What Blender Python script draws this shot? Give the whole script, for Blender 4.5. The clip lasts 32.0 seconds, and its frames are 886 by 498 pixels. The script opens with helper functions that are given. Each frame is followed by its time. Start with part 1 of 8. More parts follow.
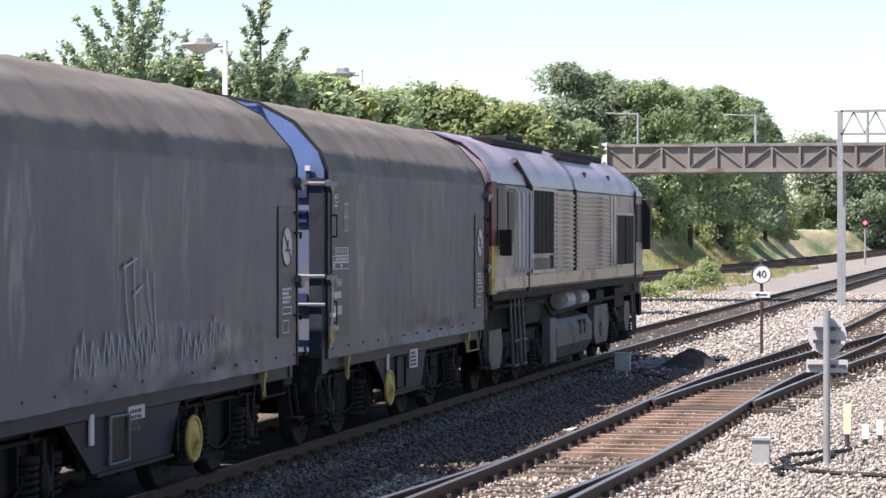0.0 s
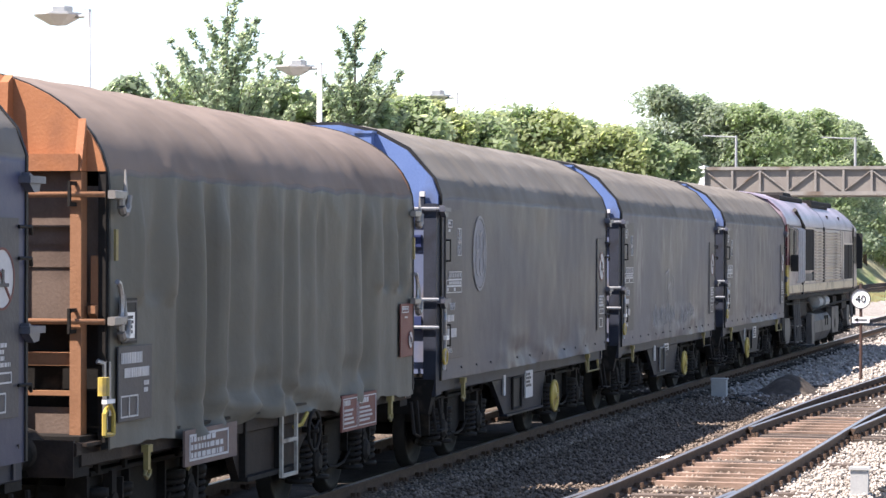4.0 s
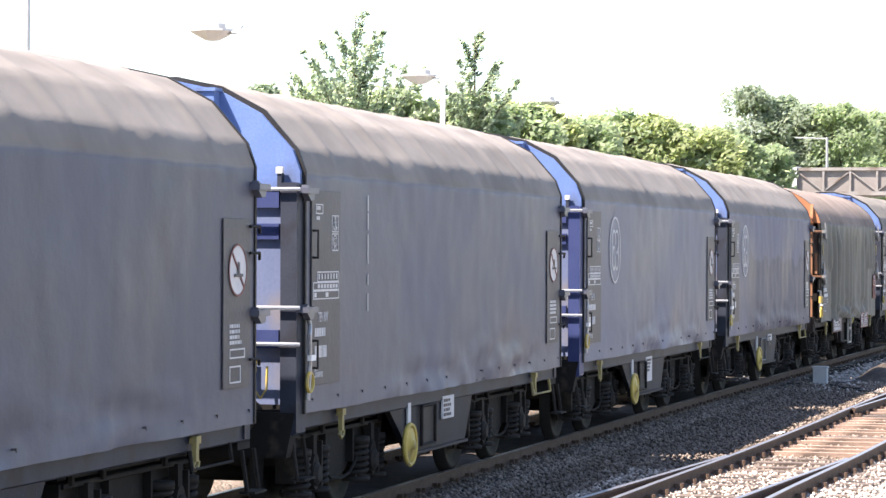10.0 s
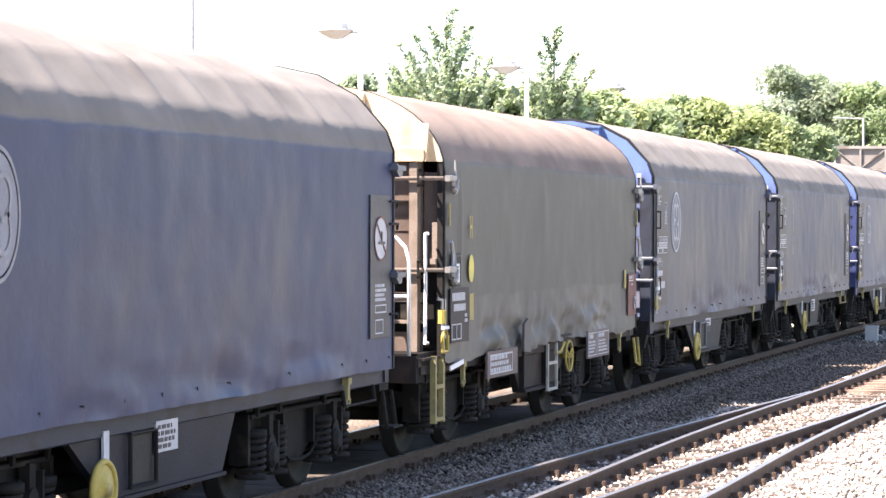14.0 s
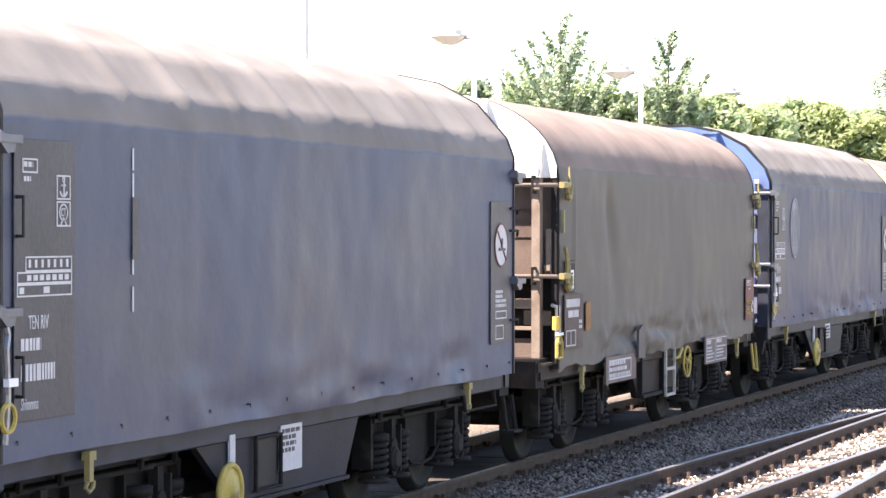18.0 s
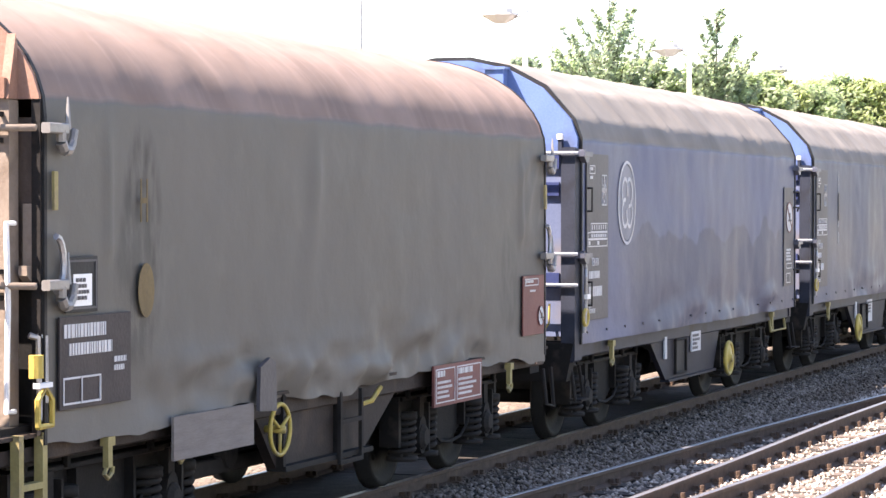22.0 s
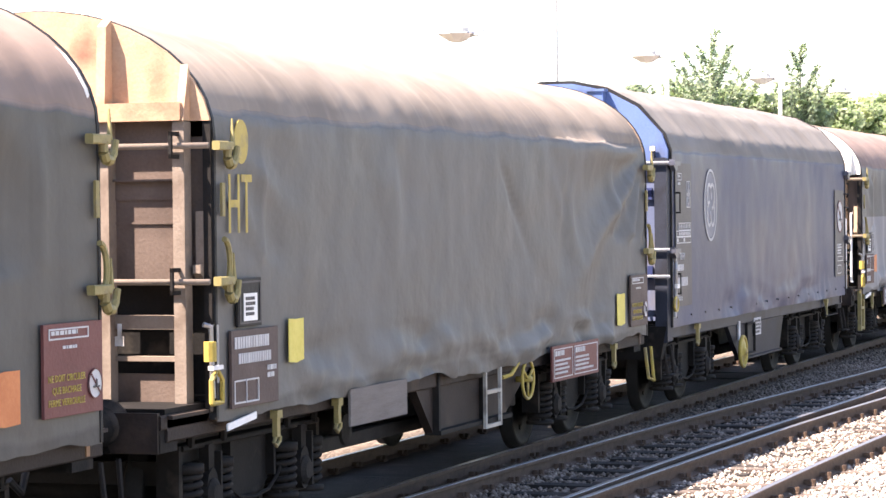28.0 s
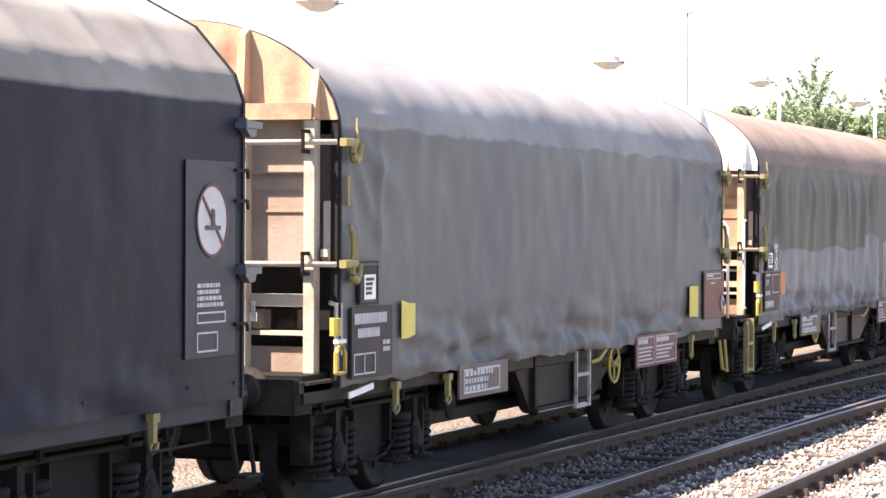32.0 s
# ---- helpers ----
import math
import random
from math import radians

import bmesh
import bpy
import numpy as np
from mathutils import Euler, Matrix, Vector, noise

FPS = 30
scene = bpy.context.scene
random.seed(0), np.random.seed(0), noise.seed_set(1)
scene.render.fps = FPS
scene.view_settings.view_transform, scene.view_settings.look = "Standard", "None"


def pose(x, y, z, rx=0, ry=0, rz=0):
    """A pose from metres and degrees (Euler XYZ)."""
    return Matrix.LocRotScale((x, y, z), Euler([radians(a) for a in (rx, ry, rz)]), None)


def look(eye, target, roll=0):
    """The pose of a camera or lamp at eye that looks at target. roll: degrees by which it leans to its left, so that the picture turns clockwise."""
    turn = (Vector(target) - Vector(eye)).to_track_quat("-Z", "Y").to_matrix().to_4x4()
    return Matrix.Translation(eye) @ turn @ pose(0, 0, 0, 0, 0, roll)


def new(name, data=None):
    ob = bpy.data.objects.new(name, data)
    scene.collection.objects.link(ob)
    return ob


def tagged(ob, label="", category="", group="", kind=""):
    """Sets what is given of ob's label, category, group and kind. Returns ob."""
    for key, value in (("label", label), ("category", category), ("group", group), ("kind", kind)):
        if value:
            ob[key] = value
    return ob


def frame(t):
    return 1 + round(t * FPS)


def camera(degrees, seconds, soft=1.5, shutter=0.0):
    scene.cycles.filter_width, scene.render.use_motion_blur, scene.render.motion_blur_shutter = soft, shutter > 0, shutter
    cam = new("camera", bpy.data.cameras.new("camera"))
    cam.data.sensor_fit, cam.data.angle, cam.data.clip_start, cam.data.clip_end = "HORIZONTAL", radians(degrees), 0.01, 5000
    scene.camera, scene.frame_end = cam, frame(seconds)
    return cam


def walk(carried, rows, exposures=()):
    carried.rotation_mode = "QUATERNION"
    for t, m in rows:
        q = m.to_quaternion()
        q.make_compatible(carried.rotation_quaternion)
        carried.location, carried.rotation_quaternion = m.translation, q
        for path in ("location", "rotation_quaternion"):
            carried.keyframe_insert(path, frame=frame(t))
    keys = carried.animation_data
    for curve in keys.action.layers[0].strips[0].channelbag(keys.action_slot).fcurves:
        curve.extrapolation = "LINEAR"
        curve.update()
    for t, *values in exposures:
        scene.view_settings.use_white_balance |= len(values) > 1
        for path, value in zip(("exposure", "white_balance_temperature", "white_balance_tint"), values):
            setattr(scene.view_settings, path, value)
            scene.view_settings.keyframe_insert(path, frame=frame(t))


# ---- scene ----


def aim(x, y, z, yaw, pitch, roll):
    """Camera pose at x, y, z: yaw from the track's line towards the train, pitch up."""
    a, b = radians(yaw), radians(pitch)
    way = Vector((math.cos(a) * math.cos(b), math.sin(a) * math.cos(b), math.sin(b)))
    return look((x, y, z), Vector((x, y, z)) + way, roll)


EXPOSURES = [(0, 1.08, 6600, 17), (2.5, 1.3, 6600, 17), (4.5, 1.64, 6800, 17), (6, 1.8, 6850, 17), (9, 2.02, 6850, 17), (12, 2.36, 6950, 19), (22, 2.46, 7150, 21), (28, 2.4, 7250, 22), (32, 2.18, 7200, 21)]
cam = camera(19.345, 32.0, soft=1.5)
walk(cam, [
    (0, aim(13.11, 0.336, 2.509, 11.513, -0.368, 0.021)),
    (0.5, aim(13.03, 0.335, 2.510, 11.455, -0.212, 0.005)),
    (1, aim(12.98, 0.334, 2.511, 11.872, -0.379, -0.045)),
    (1.5, aim(13.02, 0.327, 2.512, 12.085, -0.312, 0.055)),
    (2, aim(13.09, 0.320, 2.513, 12.340, -0.270, 0.029)),
    (2.5, aim(13.16, 0.316, 2.515, 12.464, -0.036, 0.061)),
    (4.5, aim(13.61, 0.375, 2.537, 14.067, 0.142, -0.008)),
    (5, aim(13.61, 0.380, 2.538, 14.349, 0.144, -0.217)),
    (5.5, aim(13.58, 0.383, 2.535, 14.880, -0.204, 0.040)),
    (6, aim(13.58, 0.380, 2.533, 15.294, -0.158, 0.153)),
    (6.5, aim(13.65, 0.369, 2.532, 15.459, -0.082, 0.032)),
    (7, aim(13.67, 0.355, 2.534, 15.810, -0.010, 0.200)),
    (7.5, aim(13.48, 0.340, 2.537, 15.798, -0.209, 0.021)),
    (8, aim(13.15, 0.322, 2.540, 16.062, -0.053, -0.177)),
    (8.5, aim(12.73, 0.299, 2.539, 16.106, -0.129, 0.066)),
    (9, aim(11.99, 0.274, 2.534, 16.057, -0.134, 0.151)),
    (9.5, aim(10.80, 0.249, 2.525, 15.864, -0.054, 0.062)),
    (10, aim(9.37, 0.221, 2.515, 15.428, 0.064, 0.217)),
    (10.5, aim(7.89, 0.189, 2.507, 15.203, -0.238, -0.027)),
    (11, aim(6.48, 0.158, 2.500, 14.921, -0.308, -0.218)),
    (11.5, aim(5.21, 0.133, 2.492, 14.912, -0.346, -0.010)),
    (12, aim(4.15, 0.112, 2.486, 15.122, -0.667, -0.282)),
    (12.5, aim(3.30, 0.091, 2.482, 15.456, -0.656, -0.027)),
    (13, aim(2.65, 0.071, 2.479, 15.738, -0.710, -0.322)),
    (13.5, aim(2.15, 0.052, 2.478, 15.732, -0.558, 0.014)),
    (15.5, aim(2.31, 0.033, 2.485, 16.327, -0.611, 0.147)),
    (16, aim(2.30, 0.029, 2.487, 16.890, -0.650, 0.109)),
    (16.5, aim(2.28, 0.023, 2.489, 17.076, -0.361, 0.122)),
    (17, aim(2.25, 0.017, 2.492, 17.409, -0.354, 0.045)),
    (17.5, aim(2.22, 0.010, 2.494, 18.128, -0.404, 0.071)),
    (18, aim(2.22, 0.002, 2.496, 18.411, -0.397, 0.092)),
    (18.5, aim(2.26, -0.008, 2.499, 18.614, -0.679, 0.082)),
    (19, aim(2.31, -0.018, 2.501, 18.643, -0.745, -0.021)),
    (19.5, aim(2.35, -0.030, 2.502, 18.710, -0.728, 0.102)),
    (20, aim(2.35, -0.042, 2.502, 18.892, -0.570, 0.062)),
    (20.5, aim(2.30, -0.053, 2.504, 19.048, -0.679, 0.067)),
    (21, aim(2.17, -0.062, 2.505, 19.144, -0.544, 0.045)),
    (21.5, aim(1.90, -0.069, 2.505, 19.385, -0.865, 0.074)),
    (22, aim(1.41, -0.073, 2.503, 19.362, -0.928, 0.063)),
    (22.5, aim(0.61, -0.078, 2.498, 19.355, -0.931, 0.034)),
    (23, aim(-0.43, -0.080, 2.492, 19.434, -0.824, -0.014)),
    (23.5, aim(-1.65, -0.078, 2.487, 19.567, -0.953, 0.046)),
    (24, aim(-2.97, -0.073, 2.483, 19.728, -0.915, -0.070)),
    (24.5, aim(-4.34, -0.063, 2.482, 19.586, -0.757, 0.021)),
    (26.5, aim(-10.50, 0.041, 2.502, 18.756, -0.778, -0.027)),
    (27, aim(-11.77, 0.045, 2.501, 18.687, -0.883, -0.037)),
    (27.5, aim(-12.99, 0.043, 2.499, 18.525, -0.688, -0.019)),
    (28, aim(-14.23, 0.034, 2.494, 18.797, -0.811, -0.596)),
    (28.5, aim(-15.59, 0.014, 2.482, 18.729, -0.550, -0.014)),
    (29, aim(-16.90, -0.014, 2.468, 18.637, -0.666, 0.214)),
    (29.5, aim(-18.00, -0.050, 2.455, 18.604, -0.361, -0.011)),
    (30, aim(-19.07, -0.089, 2.439, 18.984, -0.533, 0.024)),
    (30.5, aim(-20.25, -0.125, 2.423, 19.168, -0.180, -0.011)),
    (31, aim(-21.40, -0.162, 2.403, 19.247, -0.575, 0.194)),
    (31.5, aim(-22.34, -0.205, 2.380, 19.434, -0.141, 0.006)),
    (32, aim(-23.18, -0.250, 2.352, 19.901, -0.580, 0.284)),
], EXPOSURES)

# ---- light: sun from behind and beyond the train, clear sky ----
SUN_WAY = Vector((-0.42, 0.5, 1.0)).normalized()
sun = new("sun", bpy.data.lights.new("sun", "SUN"))
sun.data.energy, sun.data.angle, sun.data.color = 5.0, radians(0.5), (1.0, 0.94, 0.86)
sun.matrix_basis = look((0, 0, 60), Vector((0, 0, 60)) - SUN_WAY)
world = bpy.data.worlds.new("sky")
scene.world = world
world.use_nodes = True
wn = world.node_tree
sky = wn.nodes.new("ShaderNodeTexSky")
sky.sky_type, sky.sun_disc = "NISHITA", False
sky.sun_elevation = math.asin(SUN_WAY.z)
sky.sun_rotation = math.atan2(SUN_WAY.x, SUN_WAY.y)
sky.air_density, sky.dust_density, sky.ozone_density = 1.0, 0.4, 2.2
wn.nodes["Background"].inputs["Strength"].default_value = 0.093
wn.links.new(sky.outputs[0], wn.nodes["Background"].inputs["Color"])

# ---- materials ----
MATS = {}


def material(name, low, high, rough=0.7, metal=0.0, scale=3.0, fine=40.0, bump=0.15, stain=None, stains=0.0, stretch=(1, 1, 1)):
    """A surface that varies between two colours at two scales, with fine relief and, where given, stains."""
    if name in MATS:
        return MATS[name]
    m = MATS[name] = bpy.data.materials.new(name)
    m.use_nodes = True
    t = m.node_tree
    n, l = t.nodes, t.links
    bsdf = n["Principled BSDF"]
    co = n.new("ShaderNodeTexCoord")
    mp = n.new("ShaderNodeMapping")
    mp.inputs["Scale"].default_value = stretch
    l.new(co.outputs["Object"], mp.inputs[0])
    big, small = n.new("ShaderNodeTexNoise"), n.new("ShaderNodeTexNoise")
    big.inputs["Scale"].default_value, small.inputs["Scale"].default_value = scale, fine
    big.inputs["Detail"].default_value, small.inputs["Detail"].default_value = 5, 3
    info = n.new("ShaderNodeObjectInfo")
    add = n.new("ShaderNodeMath")
    add.operation = "MULTIPLY_ADD"
    add.inputs[1].default_value, add.inputs[2].default_value = 0.6, 0.0
    l.new(big.outputs[0], add.inputs[0])
    add2 = n.new("ShaderNodeMath")
    add2.operation = "MULTIPLY_ADD"
    add2.inputs[1].default_value = 0.3
    l.new(small.outputs[0], add2.inputs[0])
    l.new(add.outputs[0], add2.inputs[2])
    add3 = n.new("ShaderNodeMath")
    add3.operation = "MULTIPLY_ADD"
    add3.inputs[1].default_value = 0.078
    l.new(info.outputs["Random"], add3.inputs[0])
    l.new(add2.outputs[0], add3.inputs[2])
    ramp = n.new("ShaderNodeMapRange")
    ramp.inputs["From Min"].default_value, ramp.inputs["From Max"].default_value = 0.3, 0.72
    l.new(add3.outputs[0], ramp.inputs[0])
    mix = n.new("ShaderNodeMix")
    mix.data_type = "RGBA"
    mix.inputs[6].default_value, mix.inputs[7].default_value = (*low, 1), (*high, 1)
    l.new(ramp.outputs[0], mix.inputs[0])
    l.new(mp.outputs[0], big.inputs[0])
    l.new(mp.outputs[0], small.inputs[0])
    out = mix.outputs[2]
    if stain:
        sn = n.new("ShaderNodeTexNoise")
        sn.inputs["Scale"].default_value, sn.inputs["Detail"].default_value = scale * 0.7, 6
        l.new(mp.outputs[0], sn.inputs[0])
        sr = n.new("ShaderNodeMapRange")
        sr.inputs["From Min"].default_value, sr.inputs["From Max"].default_value = 0.62 - 0.3 * stains, 0.75 - 0.2 * stains
        l.new(sn.outputs[0], sr.inputs[0])
        m2 = n.new("ShaderNodeMix")
        m2.data_type = "RGBA"
        m2.inputs[7].default_value = (*stain, 1)
        l.new(sr.outputs[0], m2.inputs[0])
        l.new(out, m2.inputs[6])
        out = m2.outputs[2]
    l.new(out, bsdf.inputs["Base Color"])
    bsdf.inputs["Roughness"].default_value, bsdf.inputs["Metallic"].default_value = rough, metal
    bsdf.inputs["Specular IOR Level"].default_value = 0.5 if metal or rough < 0.45 else 0.2
    if bump:
        b = n.new("ShaderNodeBump")
        b.inputs["Strength"].default_value, b.inputs["Distance"].default_value = bump, 0.02
        l.new(small.outputs[0], b.inputs["Height"])
        l.new(b.outputs[0], bsdf.inputs["Normal"])
    return m


def hood_material(name, side, roof, dust=0.3, gloss=0.5, streak=0.07, soot=None, split=3.18, tide=0.0, band=None, wrinkle=0.35, hem=None, mend=None, scallop=0.02, speckle=0.15, sheen=0.24, ghosts=()):
    """Coated canvas: dusty on the roof down to the shoulder fold, streaked and clouded down the sides."""
    m = MATS[name] = bpy.data.materials.new(name)
    m.use_nodes = True
    t = m.node_tree
    n, l = t.nodes, t.links
    bsdf = n["Principled BSDF"]
    co = n.new("ShaderNodeTexCoord")
    sep = n.new("ShaderNodeSeparateXYZ")
    l.new(co.outputs["Object"], sep.inputs[0])
    info = n.new("ShaderNodeObjectInfo")
    shift = n.new("ShaderNodeCombineXYZ")
    wide = n.new("ShaderNodeMath")
    wide.operation = "MULTIPLY"
    wide.inputs[1].default_value = 50.0
    l.new(info.outputs["Random"], wide.inputs[0])
    l.new(wide.outputs[0], shift.inputs[0])
    place = n.new("ShaderNodeVectorMath")
    l.new(co.outputs["Object"], place.inputs[0])
    l.new(shift.outputs[0], place.inputs[1])

    def noise_at(scale, detail, stretch, turn=0.0, kind="FBM"):
        mp = n.new("ShaderNodeMapping")
        mp.inputs["Scale"].default_value = stretch
        mp.inputs["Rotation"].default_value = (0, radians(turn), 0)
        l.new(place.outputs[0], mp.inputs[0])
        x = n.new("ShaderNodeTexNoise")
        x.noise_type = kind
        x.inputs["Scale"].default_value, x.inputs["Detail"].default_value = scale, detail
        l.new(mp.outputs[0], x.inputs[0])
        return x.outputs[0]

    def blend(a, b, f):
        x = n.new("ShaderNodeMix")
        x.data_type = "RGBA"
        for sock, v in ((6, a), (7, b), (0, f)):
            if isinstance(v, tuple):
                x.inputs[sock].default_value = (*v, 1)
            elif isinstance(v, float):
                x.inputs[sock].default_value = v
            else:
                l.new(v, x.inputs[sock])
        return x.outputs[2]

    def ramp(v, a, b, c=0.0, d=1.0):
        x = n.new("ShaderNodeMapRange")
        for i, q in enumerate((a, b, c, d)):
            x.inputs[i + 1].default_value = q
        l.new(v, x.inputs[0])
        return x.outputs[0]

    def calc(op, a, b):
        x = n.new("ShaderNodeMath")
        x.operation = op
        for i, v in enumerate((a, b)):
            if isinstance(v, float):
                x.inputs[i].default_value = v
            else:
                l.new(v, x.inputs[i])
        return x.outputs[0]

    height = sep.outputs["Z"]
    streaks = noise_at(1.0, 4, (4.0, 4.0, 0.3))
    cloud = noise_at(0.55, 6, (1, 1, 1.2))
    weave = noise_at(60, 2, (1, 1, 1))
    lum = tuple(min(1.0, c * 1.17 + 0.003) for c in side)
    dark = tuple(c * 0.84 for c in side)
    col = blend(dark, lum, ramp(cloud, 0.33, 0.67))
    col = blend(col, tuple(c * 0.55 for c in side) if soot is None else soot, ramp(streaks, 0.52, 0.74, 0.0, streak))
    # scuffs: fine pale rubbing
    col = blend(col, tuple(min(1, c * 1.75 + 0.008) for c in side), ramp(noise_at(2.2, 8, (1.0, 1.0, 0.7)), 0.58, 0.72, 0.0, 0.2))
    low = calc("ADD", height, calc("MULTIPLY", cloud, -0.9))
    col = blend(col, tuple(min(1, c * 1.45 + 0.01) for c in side), ramp(low, 1.0, 0.7, 0.0, dust))
    if tide:
        # an old wash line: the lower part stays darker, with an uneven upper edge
        wave = noise_at(0.75, 5, (1.0, 1.0, 0.02))
        line = calc("ADD", height, calc("MULTIPLY", wave, -1.5))
        col = blend(col, tuple(c * 0.55 for c in side), calc("MULTIPLY", ramp(line, tide - 0.75, tide - 0.79, 0.0, 0.75), ramp(sep.outputs["X"], 2.4, 3.0)))
    if band:
        col = blend(band, col, ramp(height, 2.335, 2.345))
    for x0, x1, z1, c in mend or ():
        # a long mended strip along the foot of the side, its upper edge uneven
        edge = calc("ADD", height, calc("MULTIPLY", noise_at(0.7, 3, (1, 1, 0.0)), -0.3))
        span = calc("MULTIPLY", ramp(sep.outputs["X"], x0, x0 + 0.02), ramp(sep.outputs["X"], x1, x1 - 0.02))
        tone = blend(tuple(q * 0.8 for q in c), tuple(q * 1.2 for q in c), ramp(noise_at(1.5, 6, (1.6, 1, 1)), 0.35, 0.65))
        col = blend(col, tone, calc("MULTIPLY", span, ramp(edge, z1 - 0.14, z1 - 0.17)))
    if hem:
        col = blend(col, hem, ramp(calc("ADD", height, calc("MULTIPLY", noise_at(1.2, 4, (1, 1, 0.2)), -0.2)), 1.06, 1.02, 0.0, 0.6))
    for gx, gz, rx, rz, hollow, tone in ghosts:
        # what is left of a rubbed-off emblem or of old scribbles
        ex = calc("DIVIDE", calc("SUBTRACT", sep.outputs["X"], gx), rx)
        ez = calc("DIVIDE", calc("SUBTRACT", height, gz), rz)
        rad = calc("SQRT", calc("ADD", calc("MULTIPLY", ex, ex), calc("MULTIPLY", ez, ez)), 0.0)
        body = ramp(rad, 1.0, 0.75)
        if hollow:
            body = calc("MULTIPLY", body, ramp(rad, hollow - 0.15, hollow, 0.45, 1.0))
        rough_edge = ramp(noise_at(5.0, 6, (1.6, 1.0, 0.5)), 0.4, 0.62)
        col = blend(col, tone, calc("MULTIPLY", body, rough_edge))
    # dust on the roof, ending at the shoulder fold
    grain = noise_at(1.0, 7, (7.0, 1.6, 1.2))
    patch = noise_at(1.3, 6, (1, 1.5, 1))
    rcol = blend(tuple(c * 0.8 for c in roof), tuple(min(1, c * 1.15) for c in roof), ramp(patch, 0.33, 0.68))
    rcol = blend(rcol, tuple(min(1, c * 1.35) for c in roof), ramp(grain, 0.5, 0.7, 0.0, speckle))
    lip = calc("ADD", height, calc("MULTIPLY", noise_at(0.9, 4, (1.6, 0.1, 0.1)), -2.4 * scallop))
    lip = calc("ADD", lip, calc("MULTIPLY", streaks, -1.2 * scallop))
    col = blend(col, rcol, ramp(lip, split - 1.8 * scallop, split + 0.035 - 1.8 * scallop))
    l.new(col, bsdf.inputs["Base Color"])
    top = ramp(lip, split - 1.8 * scallop, split + 0.05 - 1.8 * scallop, 0.0, 0.3)
    l.new(calc("ADD", ramp(cloud, 0.3, 0.7, gloss - 0.08, gloss + 0.1), top), bsdf.inputs["Roughness"])
    bsdf.inputs["Specular IOR Level"].default_value = sheen
    b = n.new("ShaderNodeBump")
    b.inputs["Strength"].default_value, b.inputs["Distance"].default_value = 0.12, 0.01
    l.new(weave, b.inputs["Height"])
    folds = calc("ADD", noise_at(1.0, 4, (1.5, 1.5, 1.7)), calc("MULTIPLY", noise_at(0.8, 2, (2.4, 1.0, 1.1), 32, "RIDGED_MULTIFRACTAL"), 0.22))
    b2 = n.new("ShaderNodeBump")
    b2.inputs["Strength"].default_value, b2.inputs["Distance"].default_value = wrinkle, 0.06
    l.new(calc("MULTIPLY", folds, calc("SUBTRACT", 1.0, calc("MULTIPLY", top, 2.9))), b2.inputs["Height"])
    l.new(b.outputs[0], b2.inputs["Normal"])
    l.new(b2.outputs[0], bsdf.inputs["Normal"])
    return m


def leaf_material(name, a, b):
    m = MATS[name] = bpy.data.materials.new(name)
    m.use_nodes = True
    n, l = m.node_tree.nodes, m.node_tree.links
    bsdf = n["Principled BSDF"]
    geo = n.new("ShaderNodeNewGeometry")
    x = n.new("ShaderNodeMix")
    x.data_type = "RGBA"
    x.inputs[6].default_value, x.inputs[7].default_value = (*a, 1), (*b, 1)
    l.new(geo.outputs["Random Per Island"], x.inputs[0])
    l.new(x.outputs[2], bsdf.inputs["Base Color"])
    bsdf.inputs["Roughness"].default_value = 0.55
    bsdf.inputs["Specular IOR Level"].default_value = 0.2
    tr = n.new("ShaderNodeBsdfTranslucent")
    through_leaf = n.new("ShaderNodeMix")   # light that comes through a leaf is stronger and yellower
    through_leaf.data_type = "RGBA"
    for sock, c in ((6, a), (7, b)):
        through_leaf.inputs[sock].default_value = (min(0.6, c[0] * 1.35), min(0.66, c[1] * 1.35), min(0.5, c[2] * 1.1), 1)
    l.new(geo.outputs["Random Per Island"], through_leaf.inputs[0])
    l.new(through_leaf.outputs[2], tr.inputs[0])
    ms = n.new("ShaderNodeMixShader")
    ms.inputs[0].default_value = 0.72
    l.new(bsdf.outputs[0], ms.inputs[1])
    l.new(tr.outputs[0], ms.inputs[2])
    l.new(ms.outputs[0], n["Material Output"].inputs[0])
    return m


BLUE = material("blue_paint", (0.085, 0.14, 0.31), (0.132, 0.2, 0.40), 0.45, scale=2, stain=(0.08, 0.09, 0.12), stains=0.25)
NAVY = material("navy_paint", (0.022, 0.024, 0.036), (0.042, 0.045, 0.064), 0.5, scale=3, bump=0.04)
GRIMED = material("grimed_navy_steel", (0.02, 0.024, 0.036), (0.037, 0.043, 0.06), 0.55, scale=3, bump=0.03, stain=(0.018, 0.017, 0.018), stains=0.3)
INDIGO = material("indigo_beam", (0.022, 0.033, 0.1), (0.042, 0.056, 0.14), 0.5, scale=3, bump=0.03)
CLAW = material("bare_steel_claw", (0.16, 0.152, 0.145), (0.28, 0.268, 0.255), 0.45, 0.2, scale=6, bump=0.03)
WINE = material("dark_wine_plate", (0.055, 0.027, 0.026), (0.09, 0.044, 0.041), 0.6, scale=4)
GUNMETAL = material("gunmetal_latch", (0.06, 0.066, 0.09), (0.11, 0.118, 0.15), 0.45, 0.2, scale=6, bump=0.03)
PALE = material("pale_blue_panel", (0.085, 0.11, 0.19), (0.14, 0.17, 0.265), 0.5, scale=1.5, bump=0.02, stain=(0.17, 0.155, 0.155), stains=0.35)
PLATE = material("dark_plate", (0.052, 0.05, 0.056), (0.082, 0.08, 0.088), 0.5, scale=3, fine=25)
